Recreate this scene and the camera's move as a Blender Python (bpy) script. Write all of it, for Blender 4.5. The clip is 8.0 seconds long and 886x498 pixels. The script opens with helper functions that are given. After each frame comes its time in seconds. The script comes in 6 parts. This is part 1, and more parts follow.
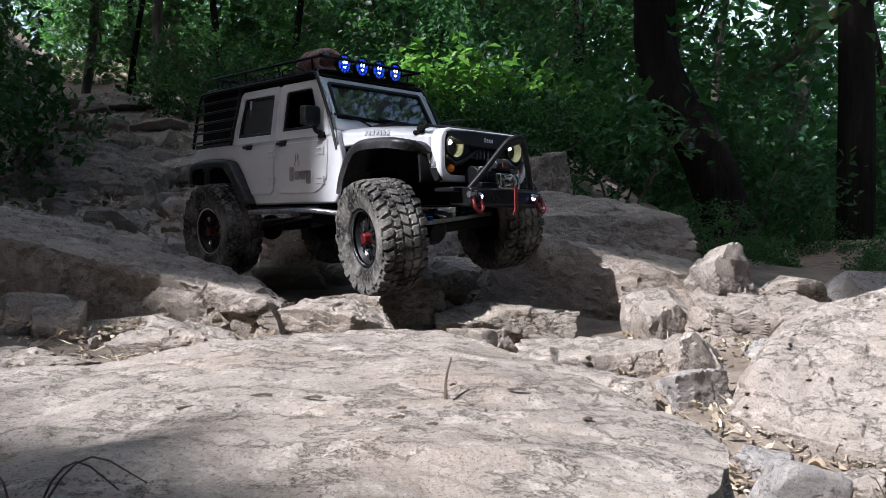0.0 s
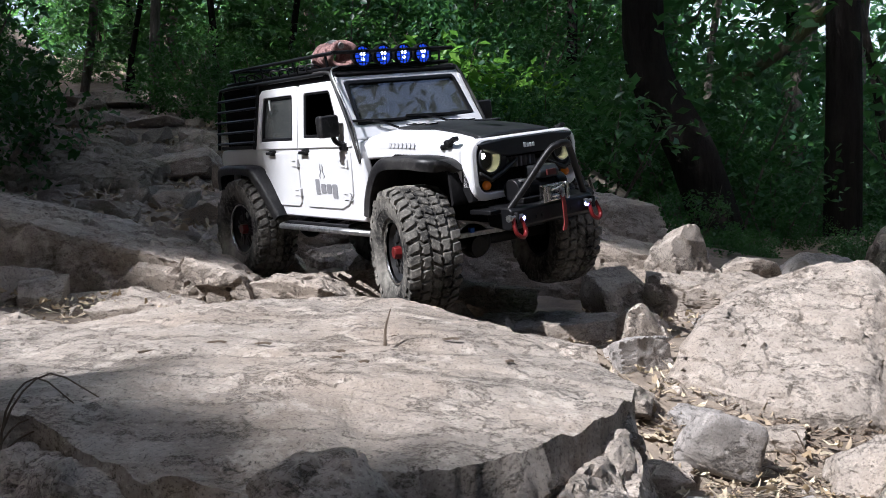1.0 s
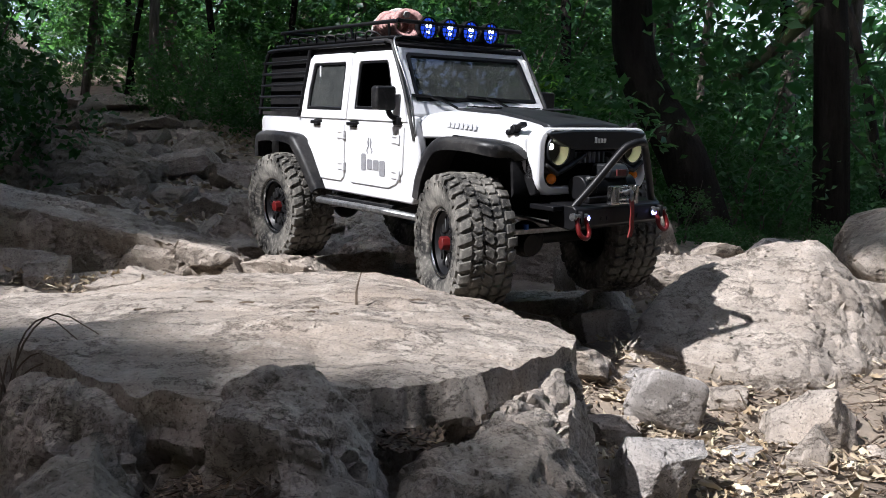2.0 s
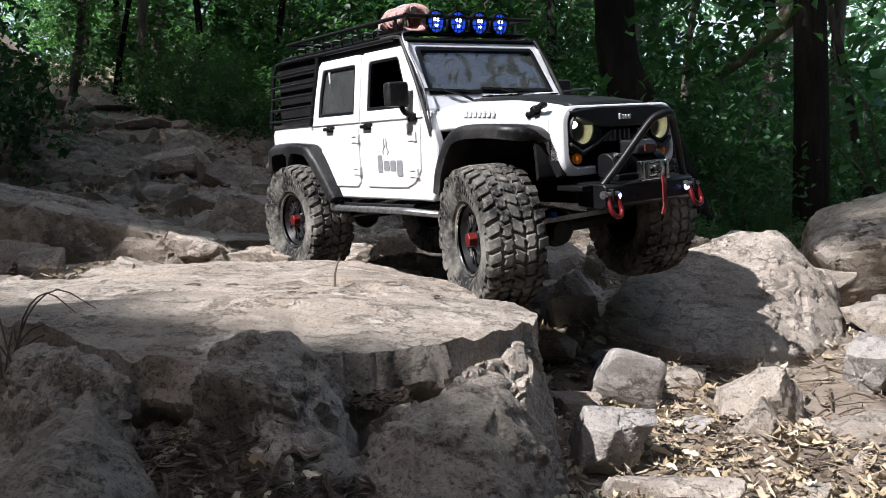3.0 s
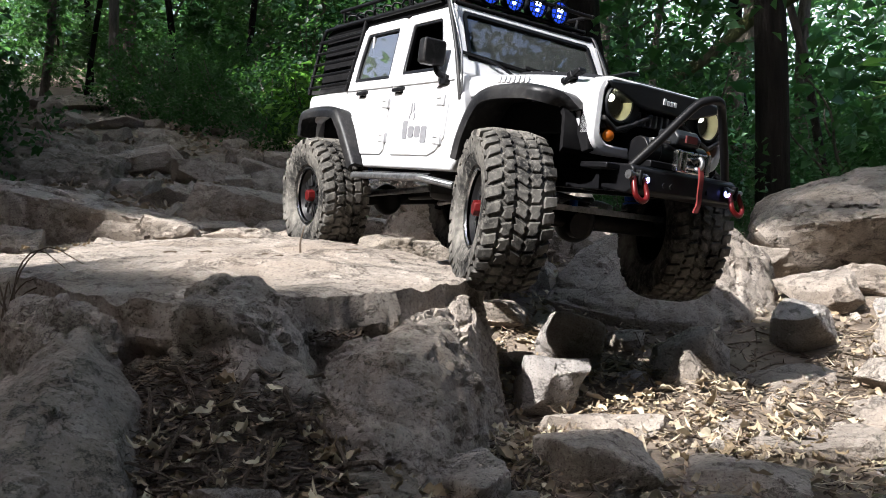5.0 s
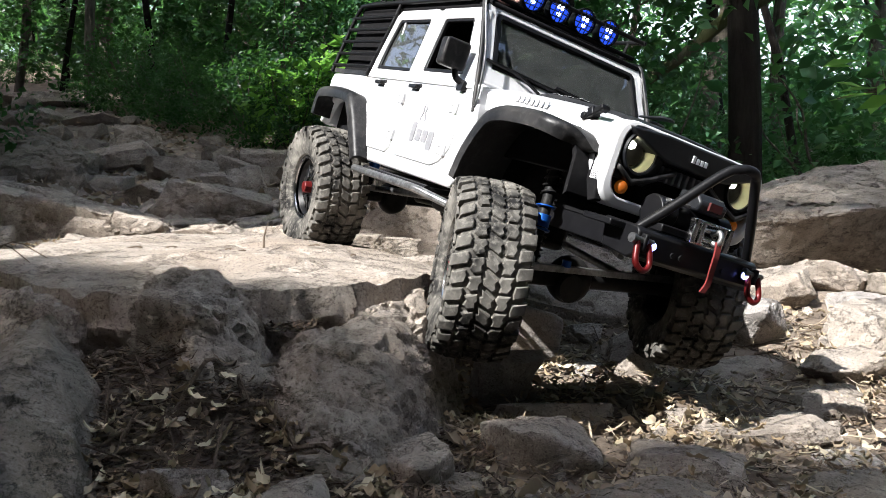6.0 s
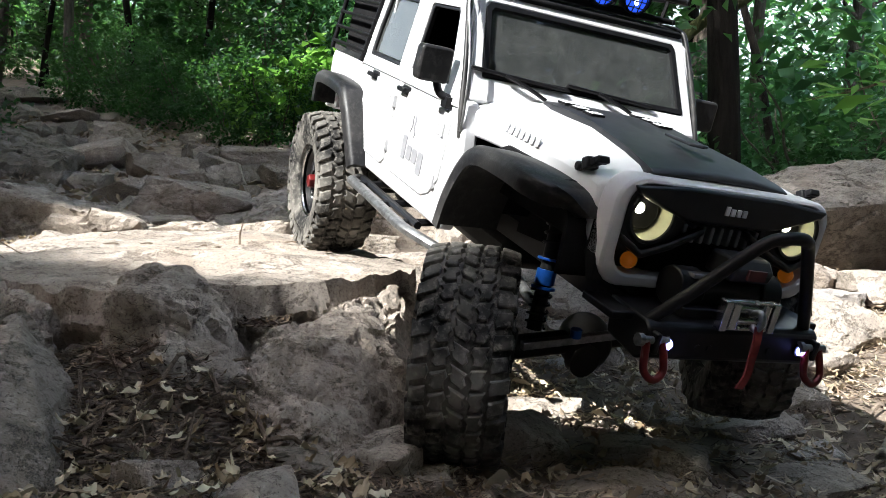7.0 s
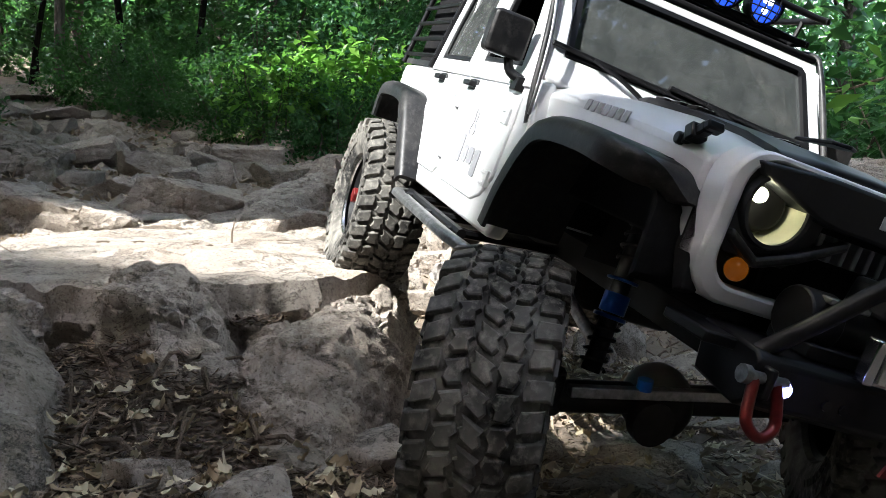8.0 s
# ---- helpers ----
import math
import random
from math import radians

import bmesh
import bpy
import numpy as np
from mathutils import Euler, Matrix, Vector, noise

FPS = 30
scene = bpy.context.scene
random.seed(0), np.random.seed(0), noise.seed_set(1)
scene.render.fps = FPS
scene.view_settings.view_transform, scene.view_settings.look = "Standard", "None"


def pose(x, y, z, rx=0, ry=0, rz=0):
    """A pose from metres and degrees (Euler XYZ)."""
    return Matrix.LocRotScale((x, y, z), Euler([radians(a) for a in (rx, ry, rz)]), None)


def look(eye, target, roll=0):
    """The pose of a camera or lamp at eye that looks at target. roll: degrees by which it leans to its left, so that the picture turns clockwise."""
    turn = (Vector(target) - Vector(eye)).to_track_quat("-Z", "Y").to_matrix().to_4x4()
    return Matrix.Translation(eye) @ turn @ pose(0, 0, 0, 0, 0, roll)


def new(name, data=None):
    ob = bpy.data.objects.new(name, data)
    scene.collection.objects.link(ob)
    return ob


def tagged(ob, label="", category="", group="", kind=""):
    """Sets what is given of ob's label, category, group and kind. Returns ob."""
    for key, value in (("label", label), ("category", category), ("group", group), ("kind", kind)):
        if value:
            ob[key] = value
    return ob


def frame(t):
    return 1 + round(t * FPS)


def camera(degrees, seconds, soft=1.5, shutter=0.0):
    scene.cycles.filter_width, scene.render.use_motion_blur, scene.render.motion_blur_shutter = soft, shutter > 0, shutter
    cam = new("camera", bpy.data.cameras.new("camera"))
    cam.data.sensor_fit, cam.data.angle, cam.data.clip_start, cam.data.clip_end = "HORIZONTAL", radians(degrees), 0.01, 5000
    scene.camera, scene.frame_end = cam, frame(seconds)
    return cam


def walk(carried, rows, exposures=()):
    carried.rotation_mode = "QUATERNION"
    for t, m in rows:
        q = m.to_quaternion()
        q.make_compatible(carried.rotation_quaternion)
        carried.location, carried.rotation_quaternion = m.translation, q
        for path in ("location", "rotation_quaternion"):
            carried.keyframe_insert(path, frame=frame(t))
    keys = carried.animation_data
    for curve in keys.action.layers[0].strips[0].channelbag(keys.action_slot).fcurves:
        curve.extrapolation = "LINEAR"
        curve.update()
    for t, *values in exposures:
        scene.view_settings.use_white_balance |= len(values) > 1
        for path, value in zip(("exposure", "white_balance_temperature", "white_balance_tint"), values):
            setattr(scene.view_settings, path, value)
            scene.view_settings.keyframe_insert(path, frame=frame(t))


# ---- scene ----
cam = camera(56.0, 8.0, soft=0.7)
PATH = [
    (0, (-0.002, -0.024, 0.301), (0.026, 1.975, 0.294), -0.1),
    (0.5, (0.016, -0.045, 0.291), (0.047, 1.955, 0.281), -0.0),
    (1, (0.034, -0.069, 0.277), (0.06, 1.93, 0.273), 0.0),
    (1.5, (0.047, -0.098, 0.263), (0.069, 1.902, 0.267), -0.1),
    (3, (0.068, -0.167, 0.243), (0.119, 1.832, 0.25), -0.3),
    (3.5, (0.071, -0.18, 0.236), (0.138, 1.819, 0.246), -0.4),
    (4, (0.074, -0.195, 0.228), (0.153, 1.803, 0.239), -0.5),
    (4.5, (0.076, -0.212, 0.22), (0.168, 1.786, 0.233), -0.7),
    (6, (0.097, -0.248, 0.215), (0.253, 1.746, 0.22), -0.7),
    (6.5, (0.101, -0.255, 0.213), (0.281, 1.737, 0.217), -0.8),
    (7, (0.103, -0.257, 0.214), (0.3, 1.733, 0.214), -0.6),
    (7.5, (0.106, -0.257, 0.216), (0.314, 1.733, 0.21), -0.5),
    (8, (0.103, -0.257, 0.214), (0.318, 1.731, 0.21), -0.6),
]
walk(cam, [(t, look(eye, target, roll)) for t, eye, target, roll in PATH],
     exposures=[(0.0, 2.2, 5850, 12), (1.5, 2.15, 5950, 11), (4.5, 2.4, 6250, 10), (6.5, 2.8, 6300, 7), (8.0, 3.15, 6200, 5)])

# ---------------------------------------------------------------- light
SUN_TO = Vector((-0.56, -0.47, 0.68)).normalized()
world = bpy.data.worlds.new("sky")
scene.world = world
world.use_nodes = True
wn, wl = world.node_tree.nodes, world.node_tree.links
sky = wn.new("ShaderNodeTexSky")
sky.sky_type = "NISHITA"
sky.sun_disc = False
sky.sun_elevation = math.asin(SUN_TO.z)
sky.sun_rotation = math.atan2(SUN_TO.x, SUN_TO.y)
sky.dust_density = 5.0
sky.air_density = 0.7
sky.ozone_density = 0.3
wn["Background"].inputs["Strength"].default_value = 0.15
wl.new(sky.outputs[0], wn["Background"].inputs[0])
sun_data = bpy.data.lights.new("sun", "SUN")
sun_data.energy = 2.3
sun_data.angle = radians(0.5)
sun_data.color = (1.0, 0.965, 0.935)
sun = new("sun", sun_data)
sun.matrix_world = look(SUN_TO * 20, (0, 0, 0))


# ---------------------------------------------------------------- materials
class Nodes:
    """A small wrapper round a node tree."""

    def __init__(self, name):
        self.mat = bpy.data.materials.new(name)
        self.mat.use_nodes = True
        self.tree = self.mat.node_tree
        self.bsdf = self.tree.nodes["Principled BSDF"]
        self.out = self.tree.nodes["Material Output"]

    def add(self, kind, **values):
        n = self.tree.nodes.new("ShaderNode" + kind)
        for k, v in values.items():
            n.inputs[k.replace("_", " ")].default_value = v
        return n

    def link(self, a, b):
        self.tree.links.new(a, b)

    def noise(self, scale, detail=6.0, rough=0.6, stretch=None, turn=(0, 0, 0)):
        co = self.add("TexCoord")
        mp = self.add("Mapping")
        mp.inputs["Scale"].default_value = stretch or (1, 1, 1)
        mp.inputs["Rotation"].default_value = turn
        self.link(co.outputs["Object"], mp.inputs["Vector"])
        n = self.add("TexNoise", Scale=scale, Detail=detail, Roughness=rough)
        self.link(mp.outputs[0], n.inputs["Vector"])
        return n.outputs["Fac"]

    def ramp(self, fac, stops):
        r = self.add("ValToRGB")
        el = r.color_ramp.elements
        while len(el) < len(stops):
            el.new(0.5)
        for e, (p, c) in zip(el, stops):
            e.position = p
            e.color = (*c, 1) if isinstance(c, tuple) else (c, c, c, 1)
        self.link(fac, r.inputs[0])
        return r.outputs[0]

    def mix(self, fac, a, b, mode="MIX"):
        m = self.tree.nodes.new("ShaderNodeMix")
        m.data_type = "RGBA"
        m.blend_type = mode
        for k, v in ((0, fac), (6, a), (7, b)):
            if isinstance(v, bpy.types.NodeSocket):
                self.link(v, m.inputs[k])
            elif k == 0:
                m.inputs[k].default_value = v
            else:
                m.inputs[k].default_value = (*v, 1)
        return m.outputs[2]

    def bump(self, heights, distance=0.001):
        last = None
        for h, strength, dist in heights:
            b = self.add("Bump", Strength=strength, Distance=dist)
            self.link(h, b.inputs["Height"])
            if last:
                self.link(last, b.inputs["Normal"])
            last = b.outputs[0]
        self.link(last, self.bsdf.inputs["Normal"])


def rock_material(name, light, dark, brown, grain=1.0):
    n = Nodes(name)
    big = n.noise(7 * grain, 5, 0.6)
    mid = n.noise(42 * grain, 9, 0.72)
    fine = n.noise(520 * grain, 4, 0.75)
    layered = n.noise(48 * grain, 7, 0.68, (1.0, 3.0, 4.5), (0.2, 0.1, 0.5))
    base = n.mix(n.ramp(mid, [(0.30, 0.28), (0.68, 1.0)]), dark, light)
    base = n.mix(n.ramp(big, [(0.46, 0.0), (0.66, 0.75)]), base, brown)
    # pale lichen and flaked patches, then dark mineral grains and pits
    patch = n.noise(26 * grain, 8, 0.78)
    base = n.mix(n.ramp(patch, [(0.545, 0.0), (0.60, 0.6)]), base, tuple(min(1, c * 1.28) for c in light))
    base = n.mix(n.ramp(patch, [(0.34, 0.35), (0.42, 0.0)]), base, tuple(c * 0.6 for c in dark))
    base = n.mix(n.ramp(layered, [(0.57, 0.0), (0.70, 0.35)]), base, tuple(min(1, c * 1.3) for c in light))
    base = n.mix(n.ramp(fine, [(0.34, 0.75), (0.46, 0.0)]), base, tuple(c * 0.3 for c in dark))
    base = n.mix(n.ramp(fine, [(0.58, 0.0), (0.70, 0.5)]), base, tuple(min(1, c * 1.4) for c in light))
    pit = n.noise(110 * grain, 6, 0.75)
    base = n.mix(n.ramp(pit, [(0.32, 0.7), (0.39, 0.0)]), base, tuple(c * 0.3 for c in dark))
    # thin wandering cracks
    vein = n.noise(11 * grain, 9, 0.74, (1.0, 1.5, 2.2), (0.5, 0.2, 0.9))
    crack = n.ramp(vein, [(0.488, 0.0), (0.4985, 1.0), (0.509, 0.0)])
    base = n.mix(n.mix(1.0, crack, (0.75, 0.75, 0.75), "MULTIPLY"), base, tuple(c * 0.2 for c in dark))
    info = n.add("ObjectInfo")
    base = n.mix(n.ramp(info.outputs["Random"], [(0.0, 0.0), (1.0, 0.4)]), base, tuple(c * 0.62 for c in brown))
    n.link(base, n.bsdf.inputs["Base Color"])
    n.bsdf.inputs["Roughness"].default_value = 0.88
    n.bsdf.inputs["Specular IOR Level"].default_value = 0.25
    deep = n.ramp(crack, [(0.0, 1.0), (1.0, 0.0)])
    n.bump([(deep, 0.8, 0.003), (mid, 0.6, 0.004), (layered, 0.5, 0.002), (pit, 0.9, 0.003), (fine, 0.8, 0.0012)])
    return n.mat


def plain_material(name, color, rough, metal=0.0, wear=0.25, scale=120.0, coat=0.0, bump=0.0, dust=None, gloss=0.5):
    n = Nodes(name)
    f = n.noise(scale, 6, 0.65)
    g = n.noise(scale * 0.12, 4, 0.6)
    base = n.mix(n.ramp(f, [(0.35, 0.0), (0.7, 1.0)]), tuple(c * (1 - wear) for c in color), tuple(min(1, c * (1 + wear * 0.5)) for c in color))
    if dust:
        base = n.mix(n.ramp(g, [(0.38, 0.0), (0.68, dust[1])]), base, dust[0])
        base = n.mix(n.ramp(f, [(0.5, 0.0), (0.75, dust[1])]), base, dust[0])
    n.link(base, n.bsdf.inputs["Base Color"])
    r = n.ramp(g, [(0.3, max(0.0, rough - 0.08)), (0.7, min(1.0, rough + 0.1))])
    n.link(r, n.bsdf.inputs["Roughness"])
    n.bsdf.inputs["Metallic"].default_value = metal
    n.bsdf.inputs["Specular IOR Level"].default_value = gloss
    n.bsdf.inputs["Coat Weight"].default_value = coat
    if bump:
        n.bump([(f, 0.6, bump)])
    return n.mat


def leaf_material(name, a, b, gloss=0.45, through_light=0.45, patch=True):
    n = Nodes(name)
    geo = n.add("NewGeometry")
    base = n.mix(n.ramp(geo.outputs["Random Per Island"], [(0.35, 0.0), (0.8, 0.6), (1.0, 1.0)]), a, b)
    if patch:
        base = n.mix(n.ramp(n.noise(1.1, 3), [(0.35, 0.0), (0.7, 0.6)]), base, tuple(c * 0.55 for c in a))
    n.link(base, n.bsdf.inputs["Base Color"])
    n.bsdf.inputs["Roughness"].default_value = gloss
    n.bsdf.inputs["Specular IOR Level"].default_value = 0.35
    tr = n.add("BsdfTranslucent")
    n.link(n.mix(0.5, base, (0.14, 0.36, 0.06), "MIX") if through_light > 0.3 else base, tr.inputs["Color"])
    mx = n.add("MixShader")
    mx.inputs[0].default_value = through_light
    n.link(n.bsdf.outputs[0], mx.inputs[1])
    n.link(tr.outputs[0], mx.inputs[2])
    n.link(mx.outputs[0], n.out.inputs["Surface"])
    return n.mat


def bark_material(name, a, b, moss=0.0):
    n = Nodes(name)
    f = n.noise(14, 8, 0.7, (3.0, 3.0, 0.5))
    g = n.noise(3, 4)
    base = n.mix(n.ramp(f, [(0.35, 0.0), (0.65, 1.0)]), a, b)
    if moss:
        base = n.mix(n.ramp(g, [(0.4, 0.0), (0.6, moss)]), base, (0.07, 0.085, 0.025))
    n.link(base, n.bsdf.inputs["Base Color"])
    n.bsdf.inputs["Roughness"].default_value = 0.95
    n.bsdf.inputs["Specular IOR Level"].default_value = 0.1
    n.bump([(f, 0.9, 0.03)])
    return n.mat


def glow_material(name, color, strength, base=(0.5, 0.5, 0.5)):
    n = Nodes(name)
    n.bsdf.inputs["Base Color"].default_value = (*base, 1)
    n.bsdf.inputs["Emission Color"].default_value = (*color, 1)
    n.bsdf.inputs["Emission Strength"].default_value = strength
    n.bsdf.inputs["Roughness"].default_value = 0.2
    return n.mat


def ground_material():
    n = Nodes("forest_soil")
    a = n.noise(30, 8, 0.7)
    b = n.noise(6, 5, 0.6)
    c = n.noise(260, 6, 0.75)
    base = n.mix(n.ramp(a, [(0.35, 0.0), (0.65, 1.0)]), (0.075, 0.056, 0.041), (0.20, 0.156, 0.117))
    base = n.mix(n.ramp(b, [(0.45, 0.0), (0.7, 0.6)]), base, (0.26, 0.215, 0.168))
    base = n.mix(n.ramp(c, [(0.28, 0.6), (0.46, 0.0)]), base, (0.03, 0.022, 0.016))
    base = n.mix(n.ramp(c, [(0.62, 0.0), (0.75, 0.5)]), base, (0.36, 0.31, 0.24))
    n.link(base, n.bsdf.inputs["Base Color"])
    n.bsdf.inputs["Roughness"].default_value = 0.95
    n.bump([(a, 0.5, 0.005), (c, 0.6, 0.0015)])
    return n.mat


STONE = rock_material("grey_schist", (0.44, 0.385, 0.330), (0.175, 0.148, 0.124), (0.31, 0.250, 0.198))
STONE_PALE = rock_material("pale_stone", (0.47, 0.435, 0.405), (0.24, 0.218, 0.20), (0.34, 0.295, 0.26), 1.3)
STONE_DARK = rock_material("dark_stone", (0.34, 0.295, 0.245), (0.130, 0.111, 0.090), (0.23, 0.186, 0.142))
SOIL = ground_material()
WHITE = plain_material("white_body_paint", (0.54, 0.54, 0.55), 0.34, 0, 0.03, 60, 0.25, dust=((0.43, 0.41, 0.385), 0.16))
BLACK = plain_material("black_plastic", (0.006, 0.006, 0.007), 0.38, 0, 0.3, 150, dust=((0.018, 0.016, 0.014), 0.12), gloss=0.18)
FLARE = plain_material("dark_grey_flare_plastic", (0.007, 0.007, 0.008), 0.45, 0, 0.25, 200, dust=((0.10, 0.094, 0.088), 0.3), bump=0.0003, gloss=0.22)
MATT = plain_material("matt_black_paint", (0.007, 0.008, 0.010), 0.45, 0, 0.2, 150, dust=((0.05, 0.048, 0.048), 0.15), gloss=0.35)
STEEL = plain_material("worn_steel", (0.30, 0.30, 0.30), 0.38, 0.9, 0.45, 220)
DARKMETAL = plain_material("dark_metal", (0.014, 0.014, 0.014), 0.5, 0.2, 0.35, 150, dust=((0.03, 0.027, 0.024), 0.2), gloss=0.18)
CHROME = plain_material("polished_metal", (0.55, 0.55, 0.55), 0.2, 1.0, 0.1, 200)
RUBBER = plain_material("tyre_rubber", (0.016, 0.0155, 0.015), 0.85, 0, 0.3, 260, bump=0.0004, dust=((0.27, 0.252, 0.222), 0.64), gloss=0.15)
RED = plain_material("red_anodised", (0.12, 0.007, 0.007), 0.35, 0.3, 0.4, 200)
REDCLOTH = plain_material("red_strap", (0.16, 0.014, 0.012), 0.8, 0, 0.35, 300)
BLUE = plain_material("blue_anodised", (0.008, 0.075, 0.34), 0.3, 0.5, 0.3, 200)
CREAM = plain_material("yellowed_reflector", (0.48, 0.47, 0.37), 0.35, 0.0, 0.1, 90)
GREY = plain_material("grey_decal", (0.19, 0.19, 0.20), 0.5, 0, 0.2, 300)
PRINT = plain_material("faint_grey_print", (0.36, 0.36, 0.37), 0.45, 0, 0.1, 300)
LIGHTGREY = plain_material("pale_badge", (0.65, 0.66, 0.68), 0.35, 0.2, 0.1, 300)
ROPE = plain_material("pink_rope", (0.42, 0.24, 0.22), 0.9, 0, 0.45, 500, bump=0.0008)
CANVAS = plain_material("black_canvas", (0.006, 0.006, 0.007), 0.9, 0, 0.35, 200, dust=((0.03, 0.027, 0.024), 0.15), gloss=0.1)
AMBER = glow_material("amber_lens", (1.0, 0.28, 0.02), 0.01, (0.20, 0.05, 0.006))
BLUELIGHT = glow_material("blue_lens", (0.03, 0.10, 0.9), 0.15, (0.01, 0.03, 0.25))
WHITELED = glow_material("white_led", (0.55, 0.68, 1.0), 1.6)
BLUELED = glow_material("blue_led", (0.25, 0.28, 1.0), 4.0)
WARMLED = glow_material("warm_led", (1.0, 0.93, 0.62), 6.0)
GREEN_A = leaf_material("green_leaves", (0.012, 0.046, 0.026), (0.080, 0.195, 0.088))
GREEN_B = leaf_material("dark_green_leaves", (0.008, 0.030, 0.015), (0.035, 0.090, 0.036))
CANOPY = leaf_material("thick_canopy_leaves", (0.030, 0.060, 0.024), (0.060, 0.110, 0.040), 0.5, 0.10)
# lighter green that puts sunlight on the leaves into their colour
GREEN_SUNLIT = leaf_material("sunlit_green_leaves", (0.10, 0.22, 0.03), (0.20, 0.36, 0.06), 0.4, 0.5, False)
DRY = leaf_material("dry_leaves", (0.34, 0.27, 0.19), (0.16, 0.115, 0.08), 0.75, 0.12, False)
DRY_PALE = leaf_material("pale_dry_leaves", (0.30, 0.235, 0.16), (0.56, 0.49, 0.36), 0.75, 0.15, False)
TWIG = bark_material("twig_bark", (0.10, 0.075, 0.055), (0.22, 0.17, 0.13))
# near-black bark: the deep shade on these trunks is put into the colour
BARK_SHADE = bark_material("shade_black_bark", (0.006, 0.005, 0.0045), (0.018, 0.0155, 0.0135))
BARK_GREY = bark_material("grey_bark", (0.06, 0.052, 0.044), (0.15, 0.13, 0.11))
BARK_MOSS = bark_material("mossy_bark", (0.05, 0.045, 0.035), (0.14, 0.12, 0.09), 0.8)

_g = Nodes("smoked_glass")
_g.bsdf.inputs["Base Color"].default_value = (0.10, 0.11, 0.11, 1)
_g.bsdf.inputs["Transmission Weight"].default_value = 0.75
_g.bsdf.inputs["Roughness"].default_value = 0.02
_g.bsdf.inputs["IOR"].default_value = 1.65
_d = _g.add("BsdfDiffuse", Color=(0.30, 0.30, 0.28, 1.0))
_m = _g.add("MixShader")
_g.link(_g.ramp(_g.noise(90, 7, 0.7), [(0.40, 0.015), (0.72, 0.10)]), _m.inputs[0])
_g.link(_g.bsdf.outputs[0], _m.inputs[1])
_g.link(_d.outputs[0], _m.inputs[2])
_g.link(_m.outputs[0], _g.out.inputs["Surface"])
GLASS = _g.mat


# ---------------------------------------------------------------- mesh helpers
def finish(name, bm, material, angle=38.0, bevel=0.0):
    me = bpy.data.meshes.new(name)
    bmesh.ops.recalc_face_normals(bm, faces=bm.faces)
    for f in bm.faces:
        f.smooth = True
    bm.to_mesh(me)
    bm.free()
    me.materials.append(material)
    me.set_sharp_from_angle(angle=radians(angle))
    ob = new(name, me)
    if bevel:
        md = ob.modifiers.new("edges", "BEVEL")
        md.width, md.segments, md.limit_method, md.angle_limit = bevel, 2, "ANGLE", radians(35)
    return ob


def part(name, bm, material, parent, label="", bevel=0.0, at=None, angle=38.0):
    """Links a bmesh as one mesh object under a thing or a part."""
    ob = finish(name, bm, material, angle, bevel)
    ob.parent = parent
    if at is not None:
        ob.matrix_basis = at
    if label:
        tagged(ob, label)
    return ob


def thing(name, label, category, at=None, group="", kind=""):
    ob = new(name)
    ob.empty_display_size = 0.02
    if at is not None:
        ob.matrix_basis = at
    return tagged(ob, label, category, group, kind)


def box(bm, x0, x1, y0, y1, z0, z1, turn=None):
    m = Matrix.LocRotScale(((x0 + x1) / 2, (y0 + y1) / 2, (z0 + z1) / 2), turn, (x1 - x0, y1 - y0, z1 - z0))
    bmesh.ops.create_cube(bm, size=1.0, matrix=m)
    return bm


def rod(bm, a, b, r0, r1=None, seg=12, cap=True):
    a, b = Vector(a), Vector(b)
    m = Matrix.Translation((a + b) / 2) @ (b - a).to_track_quat("Z", "Y").to_matrix().to_4x4()
    bmesh.ops.create_cone(bm, cap_ends=cap, segments=seg, radius1=r0, radius2=r0 if r1 is None else r1, depth=(b - a).length, matrix=m)
    return bm


def smooth_path(points, steps=6):
    """Catmull-Rom through the points."""
    p = [Vector(q) for q in points]
    p = [2 * p[0] - p[1]] + p + [2 * p[-1] - p[-2]]
    out = []
    for i in range(1, len(p) - 2):
        for k in range(steps):
            t = k / steps
            out.append(0.5 * ((2 * p[i]) + (p[i + 1] - p[i - 1]) * t + (2 * p[i - 1] - 5 * p[i] + 4 * p[i + 1] - p[i + 2]) * t * t
                              + (3 * p[i] - p[i - 1] - 3 * p[i + 1] + p[i + 2]) * t ** 3))
    return out + [p[-2]]


def tube(bm, points, radius, seg=8, steps=5, bend=True):
    """A round bar along a path; radius: one number, or one at the start and one at the end."""
    p = smooth_path(points, steps) if bend and len(points) > 2 else [Vector(q) for q in points]
    r0, r1 = radius if isinstance(radius, tuple) else (radius, radius)
    rings, side = [], None
    for i, c in enumerate(p):
        d = (p[min(i + 1, len(p) - 1)] - p[max(i - 1, 0)]).normalized()
        if side is None:
            side = d.orthogonal().normalized()
        side = (side - d * side.dot(d)).normalized()
        up = d.cross(side)
        r = r0 + (r1 - r0) * i / (len(p) - 1)
        rings.append([bm.verts.new(c + r * (math.cos(a) * side + math.sin(a) * up)) for a in (2 * math.pi * k / seg for k in range(seg))])
    bridge(bm, rings)
    return bm


def bridge(bm, rings, cap=True):
    for a, b in zip(rings, rings[1:]):
        for k in range(len(a)):
            bm.faces.new((a[k], a[(k + 1) % len(a)], b[(k + 1) % len(a)], b[k]))
    if cap:
        bm.faces.new(rings[0][::-1])
        bm.faces.new(rings[-1])


def prism(bm, outline, y0, y1):
    """An outline of (x, z), drawn through from y0 to y1."""
    bridge(bm, [[bm.verts.new((x, y, z)) for x, z in outline] for y in (y0, y1)])
    return bm


